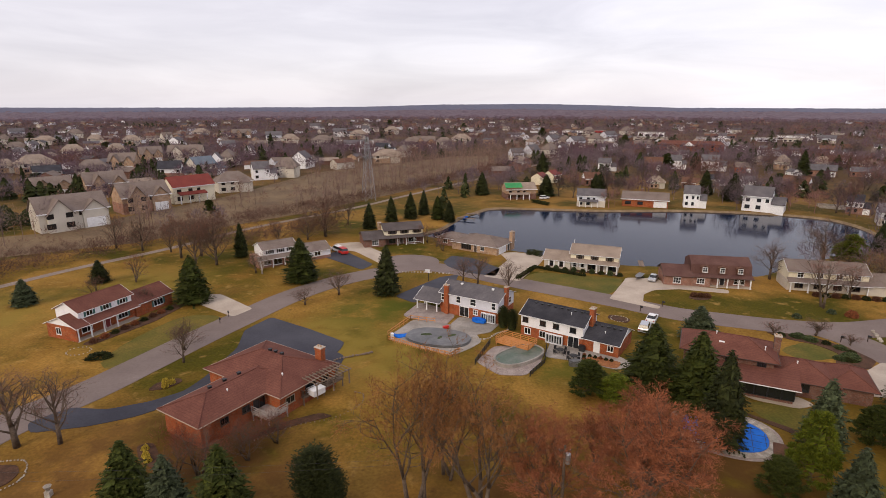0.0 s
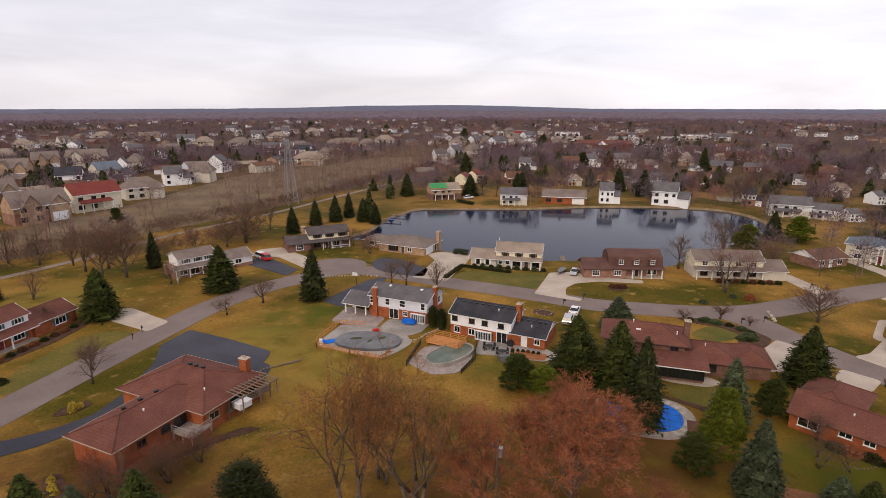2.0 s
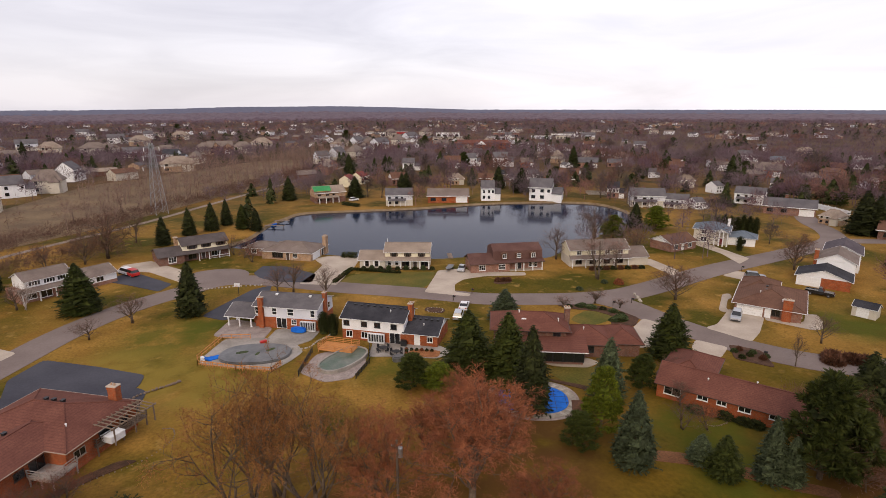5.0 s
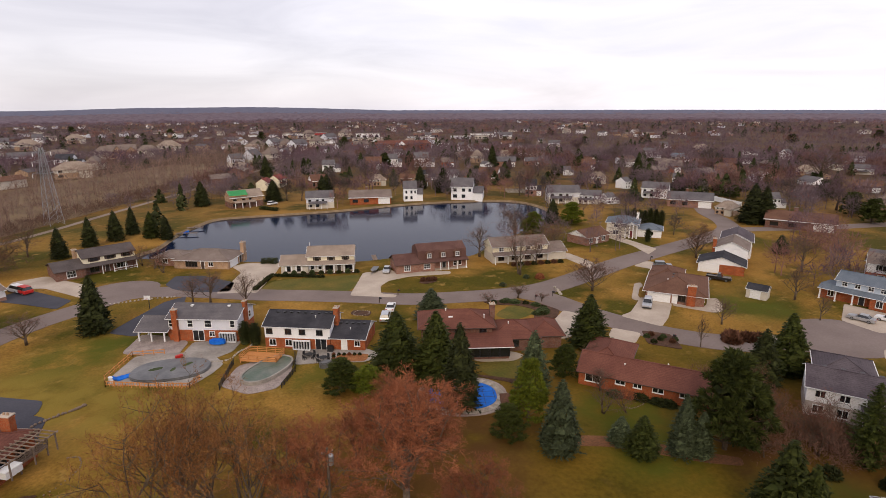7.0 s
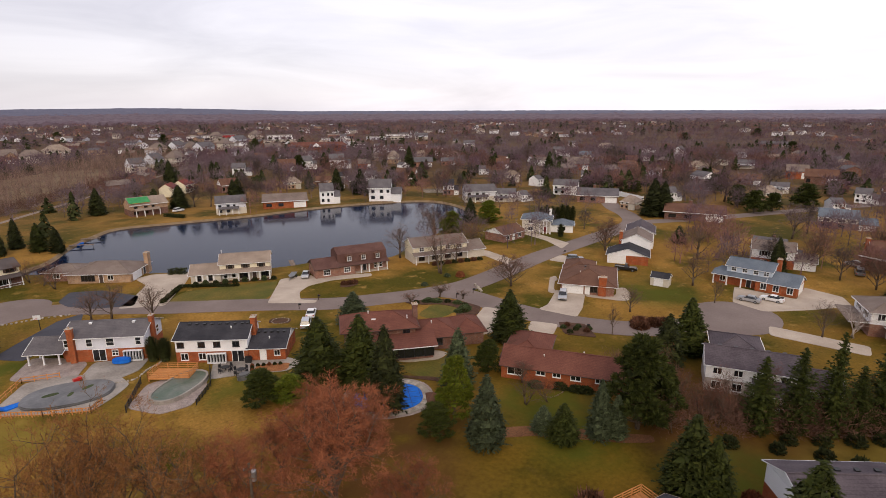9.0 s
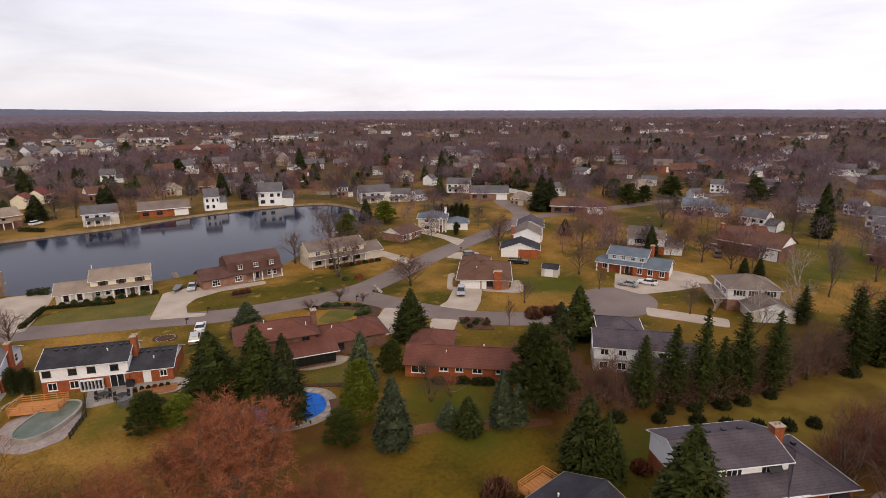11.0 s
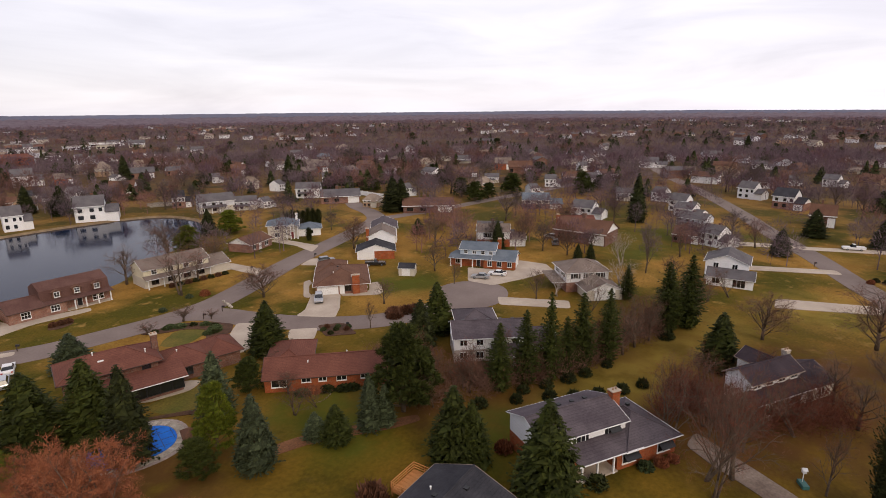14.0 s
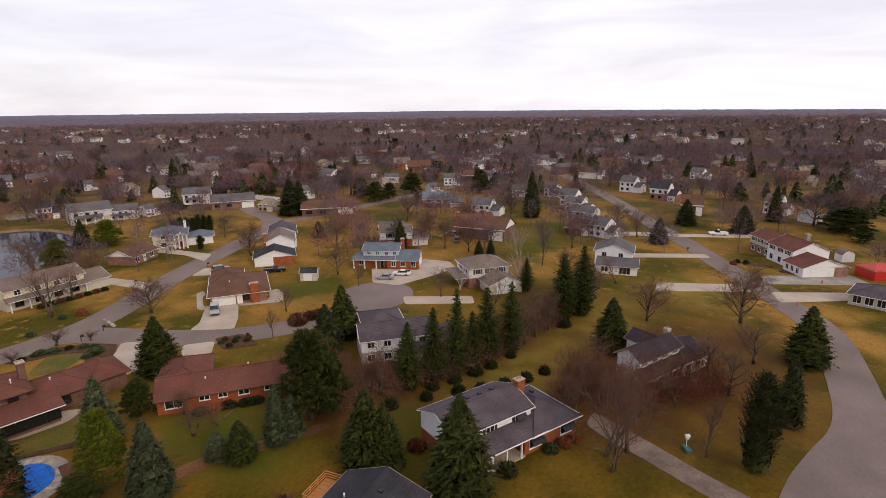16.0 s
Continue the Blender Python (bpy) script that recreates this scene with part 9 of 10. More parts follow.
# ---------------------------------------------------------------- pylon, poles, mailboxes and other street things
pyl = thing("pylon", "grey steel lattice power pylon", "pylon", -34.3, 249, 30)
half_at = lambda z: 2.1 * (1 - z / 30) ** 0.9 + 0.4
levels = [0, 4.2, 8, 11.4, 14.4, 17, 19.4, 21.6, 23.6, 25.4, 27, 29]
for sx in (-1, 1):
    for sy in (-1, 1):
        for za, zb in zip(levels, levels[1:]):
            part("leg_section", Geo().tube((sx * half_at(za), sy * half_at(za), za), (sx * half_at(zb), sy * half_at(zb), zb), 0.10, 0.09, 4), metal_grey, pyl)
for za, zb in zip(levels, levels[1:]):
    a, b = half_at(za), half_at(zb)
    for p, q in (((-a, -a), (b, -b)), ((a, -a), (-b, -b)), ((-a, a), (b, b)), ((a, a), (-b, b)), ((-a, -a), (-b, b)), ((-a, a), (-b, -b)), ((a, -a), (b, b)), ((a, a), (b, -b))):
        part("brace", Geo().tube((*p, za), (*q, zb), 0.045, 0.045, 3), metal_grey, pyl)
for z, w in ((19.4, 4.2), (23.6, 3.6), (27, 3.0)):
    for s in (-1, 1):
        for d_ in (-0.5, 0.5):
            part("crossarm", Geo().tube((0, d_, z), (s * w, 0, z + 0.3), 0.07, 0.05, 4), metal_grey, pyl)
            part("crossarm", Geo().tube((0, d_, z + 1.2), (s * w, 0, z + 0.3), 0.05, 0.04, 4), metal_grey, pyl)
        part("insulator", Geo().tube((s * w, 0, z + 0.2), (s * w, 0, z - 1.3), 0.12, 0.12, 6), trim_white, pyl)


def utility_pole(x, y, tall, label):
    p = thing("utility_pole", label, "utility pole", x, y)
    part("pole", Geo().tube((0, 0, -0.2), (0, 0, tall), 0.17, 0.12, 8), bark, p)
    part("arm", Geo().box(-0.55, 0.55, -0.05, 0.05, tall - 0.6, tall - 0.48), bark, p)
    for u in (-0.5, 0.5):
        part("insulator", Geo().tube((u, 0, tall - 0.48), (u, 0, tall - 0.32), 0.05, 0.04, 6), metal_grey, p)
    t = part("transformer", Geo().tube((0.32, 0, tall - 1.9), (0.32, 0, tall - 0.9), 0.26, 0.26, 12), metal_grey, p, "grey transformer drum")
    part("lid", Geo().tube((0.32, 0, tall - 0.9), (0.32, 0, tall - 0.8), 0.28, 0.2, 12), metal_grey, t)
    return p


utility_pole(11.6, 45.1, 10.9, "brown wooden utility pole with a transformer")
wire = Geo()
for off in (0.0, 1.0):
    last = None
    for k in range(13):
        t = k / 12
        p = (-52 + 63.6 * t, 41.2 + off + (3.4 - off) * t, 9.6 + off * 0.4 + 0.9 * t - 1.3 * 4 * t * (1 - t) * 0.5)
        if last:
            wire.tube(last, p, 0.009, 0.009, 3, False)
        last = p
tagged(part("wire", wire, metal_dark), "thin overhead power wire between poles", "wire", kind="stuff")


def mailbox(x, y, yaw=0):
    m = thing("mailbox", "dark mailbox on a wooden post at the street", "mailbox", x, y, yaw, "mailboxes along the street")
    part("post", Geo().box(-0.06, 0.06, -0.06, 0.06, -0.1, 1.05), trim_brown, m)
    part("arm", Geo().box(-0.06, 0.06, -0.5, 0.15, 0.95, 1.05), trim_brown, m)
    b = part("box", Geo().box(-0.13, 0.13, -0.55, 0.05, 1.05, 1.25).tube((0, -0.55, 1.25), (0, 0.05, 1.25), 0.13, 0.13, 10), metal_dark, m)
    part("flag", Geo().box(0.13, 0.15, -0.35, -0.28, 1.2, 1.42), red_paint, b)


for mx, my in ((41.8, 108.0), (47.6, 110.9), (-44.6, 101.4), (-44.3, 105.0), (73.2, 92.4), (78.3, 92.6), (122.2, 103.0), (81.8, 62.2), (128, 46), (104, 110), (169, -27)):
    mailbox(mx, my, 30)


def hydrant(x, y):
    f = thing("fire_hydrant", "orange-red fire hydrant on the verge", "hydrant", x, y, 0, "hydrants along the street")
    b = part("barrel", Geo().tube((0, 0, 0), (0, 0, 0.75), 0.16, 0.14, 10), orange_paint, f)
    part("bonnet", Geo().tube((0, 0, 0.75), (0, 0, 1.0), 0.19, 0.05, 10), orange_paint, f)
    for s in (-1, 1):
        part("nozzle", Geo().tube((0, 0, 0.55), (s * 0.28, 0, 0.55), 0.08, 0.08, 8), orange_paint, b)


hydrant(144.3, -53.6), hydrant(126.2, -42.9)
hoop = thing("basketball_hoop", "basketball hoop with a white backboard", "basketball hoop", -3.6, 128.8, -30)
part("pole", Geo().tube((0, 0, -0.1), (0, 0, 2.9), 0.08, 0.07, 8), metal_dark, hoop), part("backboard", Geo().box(-0.7, 0.7, -0.5, -0.45, 2.3, 3.2), white_paint, hoop), part("rim", Geo().tube((0, -0.75, 2.55), (0, -0.75, 2.6), 0.23, 0.23, 12, False), orange_paint, hoop)
tent = thing("canopy_tent", "bright red canopy tent with side walls", "tent", 153.4, -69.0, -70)
part("canopy", Geo().solid([[(-4, -3, 2.6), (4, -3, 2.6), (1.5, 0, 3.7), (-1.5, 0, 3.7)], [(4, -3, 2.6), (4, 3, 2.6), (1.5, 0, 3.7)], [(4, 3, 2.6), (-4, 3, 2.6), (-1.5, 0, 3.7), (1.5, 0, 3.7)], [(-4, 3, 2.6), (-4, -3, 2.6), (-1.5, 0, 3.7)]], 0.08), red_paint, tent)
part("side_wall", Geo().box(-4, 4, -3.02, -2.95, 0.0, 2.3), red_paint, tent), part("side_wall", Geo().box(-4.02, -3.95, -3, 3, 0.0, 2.3), red_paint, tent)
for sx in (-3.9, 3.9):
    for sy in (-2.9, 2.9):
        part("tent_pole", Geo().tube((sx, sy, -0.05), (sx, sy, 2.6), 0.05, 0.05, 6), trim_white, tent)
sh = thing("garden_shed", "small white garden shed with a round-topped front", "shed", 166.8, -67.2, -74)
part("wall", Geo().box(-1.7, 1.7, 0, 3, -0.1, 2.2).prism([(-1.7, 0), (1.7, 0), (1.7, 3), (-1.7, 3)], 2.2, 2.21), siding_white, sh)
part("roof", Geo().solid([[(-1.9, -0.2, 2.2), (-1.1, -0.2, 3.0), (-1.1, 3.2, 3.0), (-1.9, 3.2, 2.2)], [(-1.1, -0.2, 3.0), (0, -0.2, 3.4), (0, 3.2, 3.4), (-1.1, 3.2, 3.0)], [(0, -0.2, 3.4), (1.1, -0.2, 3.0), (1.1, 3.2, 3.0), (0, 3.2, 3.4)], [(1.1, -0.2, 3.0), (1.9, -0.2, 2.2), (1.9, 3.2, 2.2), (1.1, 3.2, 3.0)]], 0.1), shingle_taupe, sh)
part("gable_wall", Geo().add([(-1.7, 0, 2.2), (1.7, 0, 2.2), (1.05, 0, 2.95), (0, 0, 3.3), (-1.05, 0, 2.95)], [(0, 1, 2, 3, 4)]), siding_white, sh)
door(sh, 0, 0, 0.0, 1.4, 1.9, mat=trim_white)
# green electrical box with a garden object; its white roofed shape is made up
lawn_box = thing("garden_object", "white garden object on a pole over a green electrical box", "bird feeder", 65.6, -12.8, 20)
part("planter", Geo().box(-0.7, 0.7, -0.35, 0.35, 0, 0.45), trim_green, lawn_box), part("pole", Geo().tube((0.2, 0, 0.4), (0.2, 0, 1.6), 0.04, 0.04, 6), white_paint, lawn_box), part("house_box", Geo().box(0.0, 0.4, -0.2, 0.2, 1.6, 2.0).solid([[(-0.1, -0.3, 2.0), (0.2, -0.3, 2.25), (0.2, 0.3, 2.25), (-0.1, 0.3, 2.0)], [(0.2, -0.3, 2.25), (0.5, -0.3, 2.0), (0.5, 0.3, 2.0), (0.2, 0.3, 2.25)]], 0.05), white_paint, lawn_box)
urn = thing("garden_urn", "pale stone garden urn on a pedestal", "urn", -43.9, 51.6)
part("pedestal", Geo().box(-0.3, 0.3, -0.3, 0.3, 0, 0.7), stone, urn), part("bowl", Geo().tube((0, 0, 0.7), (0, 0, 1.3), 0.16, 0.42, 12), stone, urn)
# lakeside: docks, green tarpaulin on a roof, playthings
for dx, dy, da, dl in ((5.6, 209, -25, 7.5), (9.5, 217.5, -20, 6.0), (54, 141.4, 75, 6.0)):
    dk = thing("dock", "small timber boat dock on the lake", "dock", dx, dy, da)
    boards(dk, 0, dl, -0.7, 0.7, 0.12, wood_weathered, "y", 0.5)
    for u in (0.2, dl / 2, dl - 0.2):
        part("pile", Geo().tube((u, -0.6, -1.2), (u, -0.6, 0.3), 0.08, 0.08, 6), bark, dk)
boat = thing("rowing_boat", "dark rowing boat by the bank", "boat", 9.0, 211.5, 60, z=-0.75)
part("hull", Geo().add([(-1.8, -0.6, 0.5), (-1.8, 0.6, 0.5), (1.0, 0.6, 0.5), (2.0, 0, 0.6), (1.0, -0.6, 0.5), (-1.6, -0.35, -0.1), (-1.6, 0.35, -0.1), (0.9, 0.35, -0.1), (1.5, 0, 0.0), (0.9, -0.35, -0.1)], [(0, 1, 6, 5), (1, 2, 7, 6), (2, 3, 8, 7), (3, 4, 9, 8), (4, 0, 5, 9), (5, 6, 7, 8, 9)]), tarp_blue, boat)
tarp = thing("roof_tarpaulin", "bright green tarpaulin over part of a roof", "tarpaulin", 36, 257, 8)
part("sheet", Geo().solid([[(-7.4, -5.0, 5.5), (0.6, -5.0, 5.5), (0.6, -1.2, 7.4), (-7.4, -1.2, 7.4)]], 0.1), tarp_green, tarp)
part("batten", Geo().box(-7.4, 0.6, -5.08, -5.0, 5.35, 5.5), wood_deck, tarp)
tar = thing("tarpaulin_heap", "crumpled blue tarpaulin on the lawn", "tarpaulin", 93.5, 238.5)
part("heap", Geo().prism(ellipse(0, 0, 2.4, 1.4, 20, 12), 0, 0.8).prism(ellipse(0.4, 0.2, 1.4, 0.8, 50, 9), 0.8, 1.4), tarp_blue, tar)
for i in range(3):
    bx = thing("garden_terrace", "white stone terrace wall on the lake lawn", "wall", 161.5 + i * 0.8, 230 + i * 2.2, -38)
    part("wall", Geo().box(0, 11, 0, 0.5, 0, 0.6 + 0.4 * i), stone, bx)
wallw = thing("garden_wall", "long white garden wall or fence", "wall", 233, 171, -107)
part("panel", Geo().box(0, 28, 0, 0.2, 0, 2.2), siding_white, wallw)
for k in range(8):
    part("pier", Geo().box(k * 4 - 0.15, k * 4 + 0.15, -0.05, 0.25, 0, 2.4), trim_white, wallw)

shrub(42.1, 30.0, 1.9, 2.2, "brown")
for sx, sy, r in ((72.6, 22.6, 0.9), (75.6, 19.8, 1.0), (79.0, 17.2, 1.1), (82.0, 15.2, 1.0), (86.6, 12.6, 0.8), (103.0, 4.6, 1.3)):
    shrub(sx, sy, r * 1.2, r * 1.2, "dark")
# greener mown lawns
def drift(outline, mat, label, name, z, wobble, seed):
    """A flat patch with a soft, uneven edge."""
    rng = random.Random(seed)
    pts = [(p.x + rng.uniform(-wobble, wobble), p.y + rng.uniform(-wobble, wobble)) for p in spline(outline, closed=True, step=9)]
    area = sum(pts[i - 1][0] * pts[i][1] - pts[i][0] * pts[i - 1][1] for i in range(len(pts)))
    return tagged(part(name, Geo().prism(pts if area > 0 else pts[::-1], -0.03, z), mat), label, name, kind="structure")


for seed, outline in enumerate(([(-58.1, 84.7), (-57.8, 94.0), (-53.5, 105), (-45.6, 104.6), (-46.4, 98), (-51.5, 86.8), (-54.4, 82.0)], [(60.6, 89.2), (66.3, 92.2), (70.5, 90.6), (68.3, 86.4), (62.2, 85.2)], [(44.9, 71.5), (52.5, 69.4), (54.5, 65.5), (48.0, 64.5), (45.0, 66.6)],
                                [(20.8, 126.6), (25.0, 135.6), (42.7, 131.4), (44.5, 129), (37.0, 118.8)])):
    drift(outline, lawn_green, "mown green lawn", "lawn", 0.012, 0.12, seed)
# thickets of leafless brush, and the woods beyond
ROADS = [o for o in scene.objects if o.name.split(".")[0] in ("road", "driveway", "track")]
ROAD_POINTS = np.concatenate([np.array([v.co[:2] for v in o.data.vertices]) for o in ROADS])
HOUSES = [o for o in scene.objects if o.name.split(".")[0] in ("house", "garden_shed")]
HOUSE_POINTS = np.array([(o.matrix_basis @ Vector((0, 0, 0) if o.get("far") else (7, 4, 0)))[:2] for o in HOUSES])


def free(x, y, road_gap=6.0, house_gap=13.0):
    if inside(x, y, LAKE) or (np.abs(ROAD_POINTS - (x, y)).max(1) < road_gap).any():
        return False
    return not (np.hypot(HOUSE_POINTS[:, 0] - x, HOUSE_POINTS[:, 1] - y) < house_gap).any()


def leafless(places, tall, radius, k, width, seed, lean=1.0, stem=True):
    """Many leafless crowns at once: k slender twigs each in a rounded, ragged crown, and a stem."""
    rng = np.random.default_rng(seed)
    n = len(places)
    base, tall_k, rad_k = np.repeat(places, k, axis=0), np.repeat(tall, k), np.repeat(radius, k)
    m = n * k
    d = rng.normal(size=(m, 3))
    d /= np.linalg.norm(d, axis=1)[:, None]
    s = (0.25 + 0.75 * rng.random(m) ** 0.6)[:, None] * (1 + 0.18 * np.sin(3 * np.arctan2(d[:, 1], d[:, 0]) + np.repeat(rng.random(n) * 6, k)))[:, None]
    half = np.stack([rad_k, rad_k, tall_k * (0.40 if stem else 0.48)], 1)
    mid = base + np.stack([0 * tall_k, 0 * tall_k, tall_k * (0.60 if stem else 0.45)], 1)
    start = mid + d * s * half * 0.84
    way = d + np.array([0, 0, 0.55]) + rng.normal(0, 0.25, (m, 3))
    end = start + way * (rad_k * (0.14 + 0.2 * rng.random(m)))[:, None]
    side = np.cross(way, rng.normal(size=(m, 3)))
    side *= (width * (0.6 + 0.8 * rng.random(m)) / (np.linalg.norm(side, axis=1) + 1e-6))[:, None]
    tris = [np.stack([start - side, start + side, end], 1)]
    if stem:
        t = 2 * math.pi * rng.random(n)
        w = np.stack([np.cos(t), np.sin(t), 0 * t], 1) * 0.16
        top = places + np.stack([0 * t, 0 * t, np.asarray(tall) * 0.8], 1)
        tris.append(np.stack([places - w, places + w, top], 1))
        # a few limbs from the stem into the crown
        q = rng.normal(size=(n * 4, 3))
        q[:, 2] = np.abs(q[:, 2]) + 0.3
        q /= np.linalg.norm(q, axis=1)[:, None]
        foot = np.repeat(places, 4, axis=0) + np.stack([np.zeros(n * 4)] * 2 + [np.repeat(tall, 4) * 0.3], 1)
        tip = foot + q * np.stack([np.repeat(radius, 4)] * 2 + [np.repeat(tall, 4) * 0.5], 1)
        w = np.repeat(w, 4, axis=0) * 0.55
        tris.append(np.stack([foot - w, foot + w, tip], 1))
    return np.concatenate(tris)


def evergreens(places, tall, radius, k, seed):
    rng = np.random.default_rng(seed)
    base, tall, radius = np.repeat(places, k, axis=0), np.repeat(tall, k), np.repeat(radius, k)
    m = len(base)
    z, a = rng.random(m) ** 1.3, rng.random(m) * 6.283
    r = radius * (1 - z ** 1.6) ** 0.9 * (0.75 + 0.5 * rng.random(m))
    c = base + np.stack([np.cos(a) * r * 0.45, np.sin(a) * r * 0.45, (z * 0.95 + 0.1) * tall], 1)
    e = base + np.stack([np.cos(a) * r, np.sin(a) * r, (z * 0.95) * tall], 1)
    side = np.stack([-np.sin(a), np.cos(a), 0.3 * rng.normal(size=m)], 1) * (radius * 0.28 + 0.1)[:, None]
    return np.stack([c + [0, 0, 0.3], e - side, e + side], 1)


def scatter(n, r0, r1, a0, a1, seed, keep):
    rng = np.random.default_rng(seed)
    out = []
    while len(out) < n:
        r = math.sqrt(r0 * r0 + (r1 * r1 - r0 * r0) * rng.random())
        a = radians(a0 + (a1 - a0) * rng.random())
        x, y = r * math.sin(a), r * math.cos(a)
        if keep(x, y):
            out.append((x, y, rise(x, y)))
    return np.array(out)


BELT = [(-128, 150), (-99, 167), (-52, 224), (13, 330), (72, 432), (132, 590), (66, 560), (-20, 440), (-58, 385), (-84, 360), (-104, 262), (-125, 210), (-135, 182), (-170, 165)]
LAKE_BRUSH = [(-72, 158), (-58, 162), (-44, 172), (-32, 176), (-30, 184), (-42, 186), (-52, 182), (-68, 170)]
BRUSH = [(-135, 118), (-112, 124), (-100, 145), (-86, 166), (-70, 194), (-41, 233), (-20, 268), (12, 320), (68, 412), (140, 536), (132, 560), (60, 428), (2, 336), (-30, 282), (-52, 244), (-80, 212), (-96, 184), (-112, 160), (-140, 138)]


def rows(places, lo, hi, seed):
    return lo + (hi - lo) * np.random.default_rng(seed).random(len(places))


def stuff(name, tris, mat, label, category):
    return tagged(part(name, soup(name, tris, mat), None), label, category, kind="stuff")


tagged(part("woodland_floor", Geo().prism([p for p in BELT[::-1]], -0.05, 0.03), litter_floor), "brown leaf litter under the woodland belt", "woodland floor", kind="structure")
b_ = scatter(760, 150, 620, -48, 14, 31, lambda x, y: inside(x, y, BELT) and (x > -62 or noise.noise(Vector((x * 0.05, y * 0.05, 4.0))) > 0.22))
stuff("woodland", leafless(b_, rows(b_, 8, 14, 1), rows(b_, 1.6, 3.2, 2), 85, 0.06, 3), wood_tan, "belt of leafless woodland beside the power line", "woodland")
b_ = scatter(1350, 120, 560, -52, 16, 32, lambda x, y: inside(x, y, BRUSH) and (np.abs(ROAD_POINTS - (x, y)).max(1) > 1.9).all())
stuff("brush", leafless(b_, rows(b_, 1.8, 5.0, 4), rows(b_, 1.4, 2.8, 5), 80, 0.05, 6, stem=False), brush_brown, "dense brown brush along the rail bed", "brush")
b_ = scatter(300, 150, 560, -48, 12, 33, lambda x, y: inside(x, y, BELT))
stuff("brush", leafless(b_, rows(b_, 2.0, 4.6, 7), rows(b_, 2.0, 3.6, 8), 80, 0.05, 9, stem=False), brush_brown, "brown undergrowth of the woodland belt", "brush")
HEDGEROW = [(68.0, 28.5), (74.0, 22.0), (82.5, 15.6), (95.0, 9.6), (108.0, 3.6), (122, -0.5), (124, 1.5), (109, 7.6), (97.0, 13.0), (85.5, 19.6), (77.5, 26.0), (71.5, 32.5)]
b_ = scatter(400, 60, 130, 60, 95, 34, lambda x, y: inside(x, y, HEDGEROW))
stuff("brush", leafless(b_, rows(b_, 1.5, 6.5, 10), rows(b_, 1.2, 2.4, 11), 110, 0.045, 12, stem=False), brush_brown, "leafless undergrowth below the spruce row", "brush")
THICKET = [(66, 2), (72, 4), (84, 1), (92, -8), (86, -20), (78, -20), (74, -8), (66, -5)]
b_ = scatter(230, 60, 110, 80, 112, 35, lambda x, y: inside(x, y, THICKET) and free(x, y, 3, 8))
stuff("brush", leafless(b_, rows(b_, 2.0, 6.0, 13), rows(b_, 1.5, 3.0, 14), 120, 0.026, 15, stem=False), twig_plum, "red-brown thicket round the plum-roofed house", "brush")

b_ = scatter(70, 150, 220, -40, -5, 38, lambda x, y: inside(x, y, LAKE_BRUSH) and free(x, y, 3, 6))
stuff("brush", leafless(b_, rows(b_, 3.0, 8.0, 22), rows(b_, 1.6, 3.2, 23), 160, 0.04, 24, stem=False), brush_brown, "tall brown thicket below the rail bed", "brush")
UNDER_PINES = [(72.6, 50.2), (77.3, 47.0), (75.9, 40.0), (71.9, 31.1), (68.7, 26.7), (60.7, 31.8), (61.4, 38.6), (66.5, 42.8)]
b_ = scatter(120, 60, 110, 50, 75, 36, lambda x, y: inside(x, y, UNDER_PINES) and free(x, y, 3, 6))
stuff("brush", leafless(b_, rows(b_, 1.5, 4.5, 16), rows(b_, 1.2, 2.4, 17), 110, 0.028, 18, stem=False), brush_brown, "brown leafless brush under the pines", "brush")
FRONT_BUSHES = [(-37, 60.5), (-30.5, 57.5), (-24, 59.5), (-19.5, 64), (-22.5, 65.5), (-28, 61.8), (-34, 62.0)]
b_ = scatter(46, 50, 80, -40, -10, 37, lambda x, y: inside(x, y, FRONT_BUSHES))
stuff("brush", leafless(b_, rows(b_, 1.4, 4.2, 19), rows(b_, 1.0, 2.0, 20), 150, 0.016, 21, stem=False), twig_plum, "red-brown leafless bushes along the brick wall", "brush")
# woods and trees between the farther houses
def yard(x, y):
    r = math.hypot(x, y)
    dense = noise.noise(Vector((x * 0.012, y * 0.012, 7.0)))
    fine_gap = noise.noise(Vector((x * 0.03, y * 0.03, 8.0)))
    if -75 < x < 22 and y < 262 or r < 430 and fine_gap < -0.02:
        return False
    return free(x, y, 4.5, 8.0) and not inside(x, y, BELT) and not (r < 165 and (x < 20 or abs(y - x * 0.75) < 25)) and dense > (-0.12 if r < 300 and x < 60 else -0.45) and not (x < -60 and y < 175) and not (x < -20 and r < 480 and noise.noise(Vector((x * 0.03, y * 0.03, 3.0))) < -0.02)


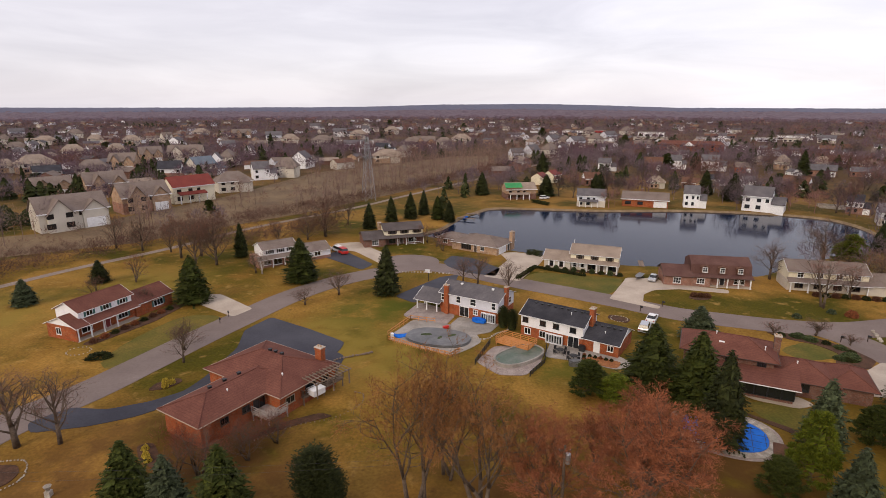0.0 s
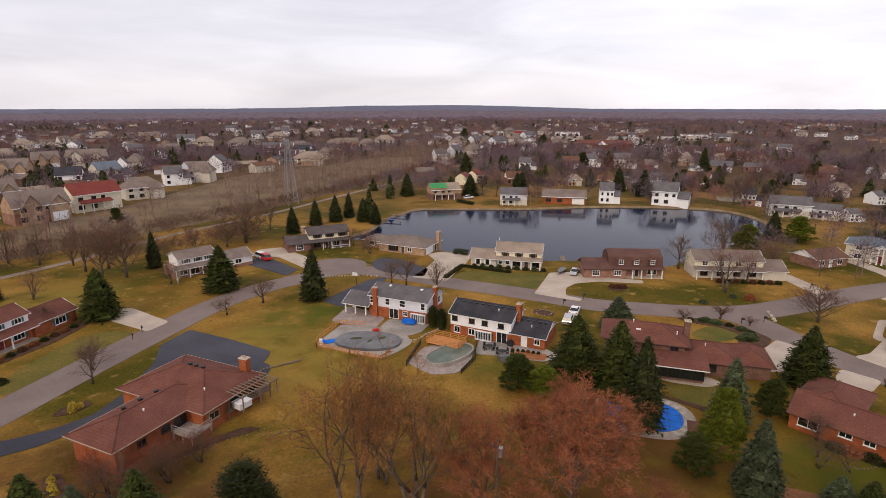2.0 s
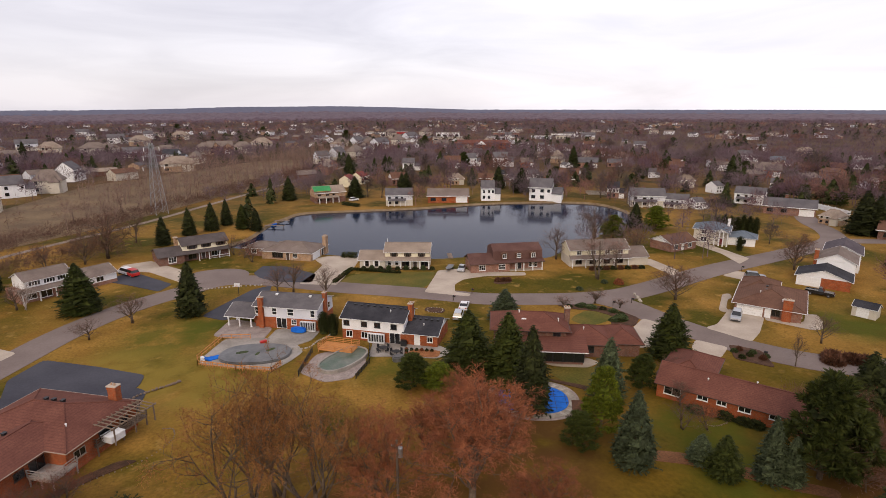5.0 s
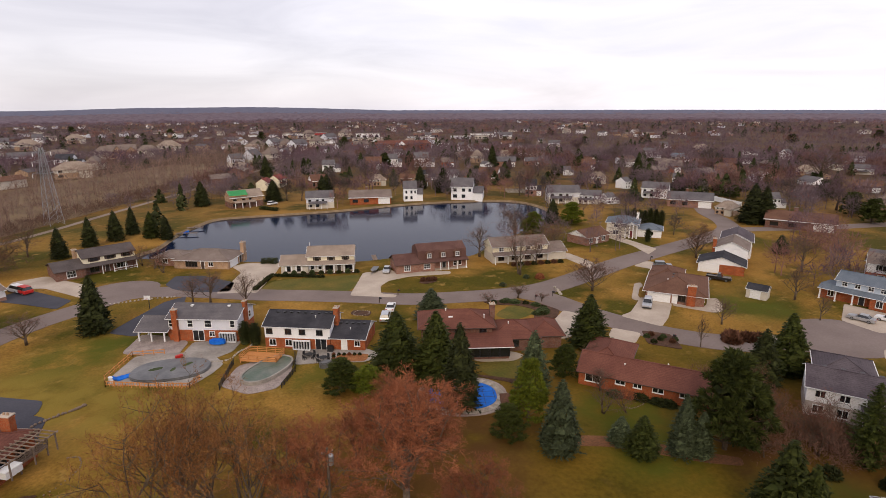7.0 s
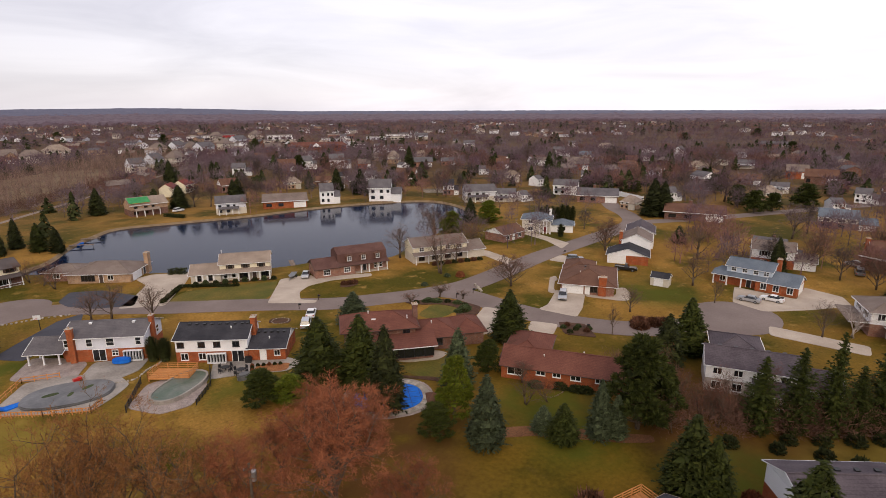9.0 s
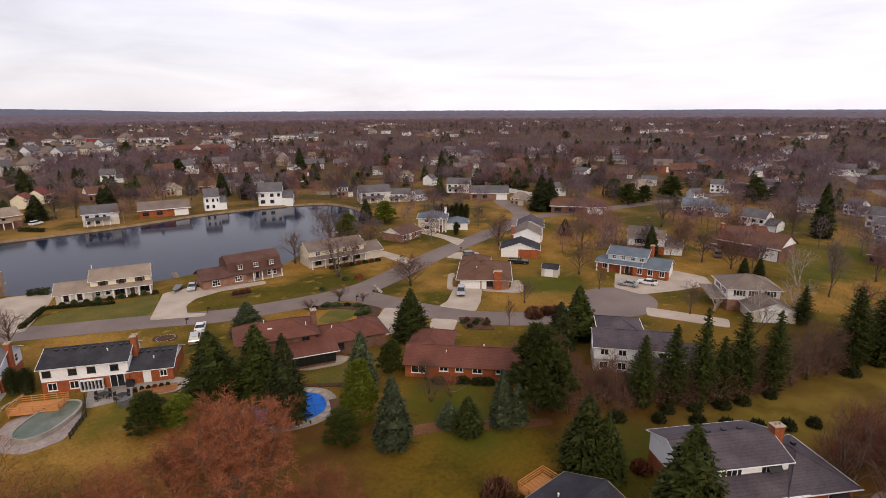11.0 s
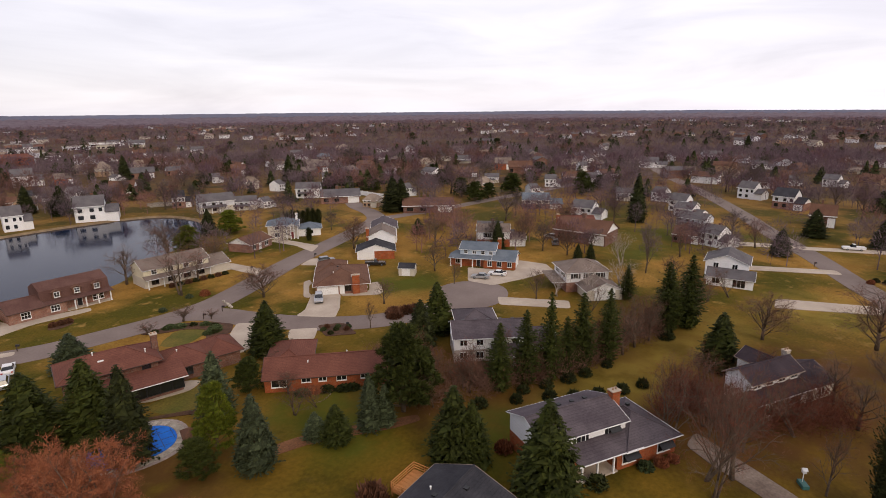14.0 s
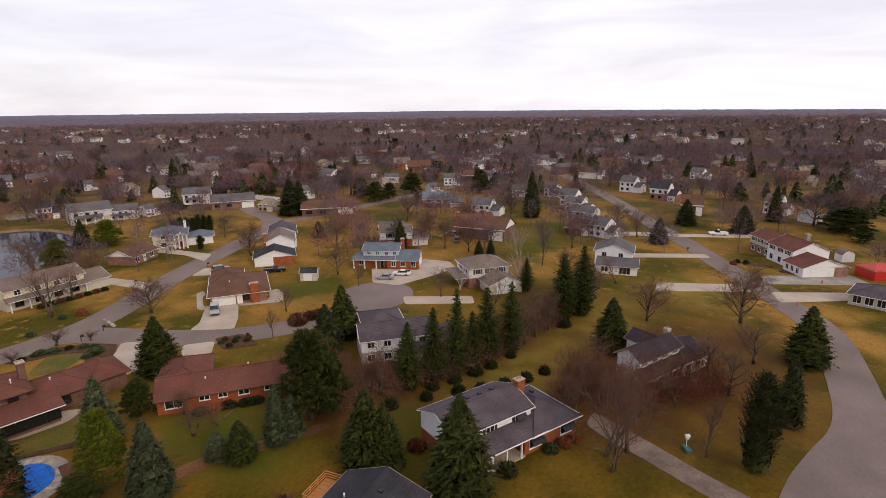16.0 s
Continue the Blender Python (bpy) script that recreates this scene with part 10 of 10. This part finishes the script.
for k, (n, r0, r1, tall, rad, tw, w, seed) in enumerate(((430, 150, 310, (6.5, 12.0), (2.6, 5.0), 320, 0.055, 41), (4300, 280, 560, (7, 12), (3.2, 5.8), 105, 0.13, 42), (6500, 520, 1150, (7, 12), (3.8, 6.6), 36, 0.28, 43), (8000, 1050, 2000, (8, 12), (6, 10), 17, 0.65, 44))):
    p_ = scatter(n, r0, r1, -58, 128, seed, yard if r1 < 1200 else (lambda x, y: True))
    pick = np.array([noise.noise(Vector((q[0] * 0.02, q[1] * 0.02, 1.0))) + 0.35 * noise.noise(Vector((q[0], q[1], 5.0))) for q in p_])
    for j, (sel, mat, word) in enumerate(((pick < 0.05, wood_grey, "grey-brown"), ((pick >= 0.05) & (pick < 0.3), wood_mauve, "mauve-brown"), (pick >= 0.3, wood_russet, "russet"))):
        q = p_[sel]
        if len(q):
            stuff("woods", leafless(q, rows(q, *tall, seed + j), rows(q, *rad, seed + 7 + j), tw, w, seed + 20 + j), mat, "leafless %s trees between the distant houses" % word, "woods")
for n, r0, r1, tall, rad, tw, seed in ((560, 230, 620, (5, 11), (2.2, 4.2), 120, 52), (700, 600, 1500, (6, 11), (3.0, 6.0), 50, 53)):
    p_ = scatter(n, r0, r1, -50, 128, seed, (lambda x, y: free(x, y, 5, 9) and not inside(x, y, BELT) and noise.noise(Vector((x * 0.014, y * 0.014, 2.0))) > -0.05) if r1 < 700 else (lambda x, y: noise.noise(Vector((x * 0.004, y * 0.004, 2.0))) > 0.0))
    stuff("evergreens", evergreens(p_, rows(p_, *tall, seed), rows(p_, *rad, seed + 1), tw, seed + 2), needle_dark, "dark evergreens among the distant houses", "evergreens")


def canopy(r0, r1, rings, tall, rough):
    """The closed, uneven canopy of far woods, from r0 to r1 metres out."""
    az = np.arange(-66.0, 136.0, 0.16)
    rr = np.geomspace(r0, r1, rings)
    v, n = [], len(az)
    for i, r in enumerate(rr):
        for a in az:
            x, y = r * math.sin(radians(a)), r * math.cos(radians(a))
            lump = noise.noise(Vector((x * 0.05, y * 0.05, 2.0))) + 0.6 * noise.noise(Vector((x * 0.009, y * 0.009, 4.0)))
            v.append((x, y, rise(x, y) + (0 if i == 0 else tall + rough * lump)))
    g = Geo()
    g.v = v
    g.f = [(i * n + k, i * n + k + 1, (i + 1) * n + k + 1, (i + 1) * n + k) for i in range(rings - 1) for k in range(n - 1)]
    return g


# both sheets carry painted haze, bluer on the farther one
tagged(part("far_woods", canopy(1880, 3050, 30, 9.0, 6.5), wood_far_haze), "unbroken brown leafless woods far off, mauve with painted haze", "woods", kind="stuff")
tagged(part("backdrop", canopy(2900, 4750, 22, 10.0, 3.0), wood_distant_haze), "wooded hills on the skyline, blue-grey with painted haze", "hills", kind="structure")
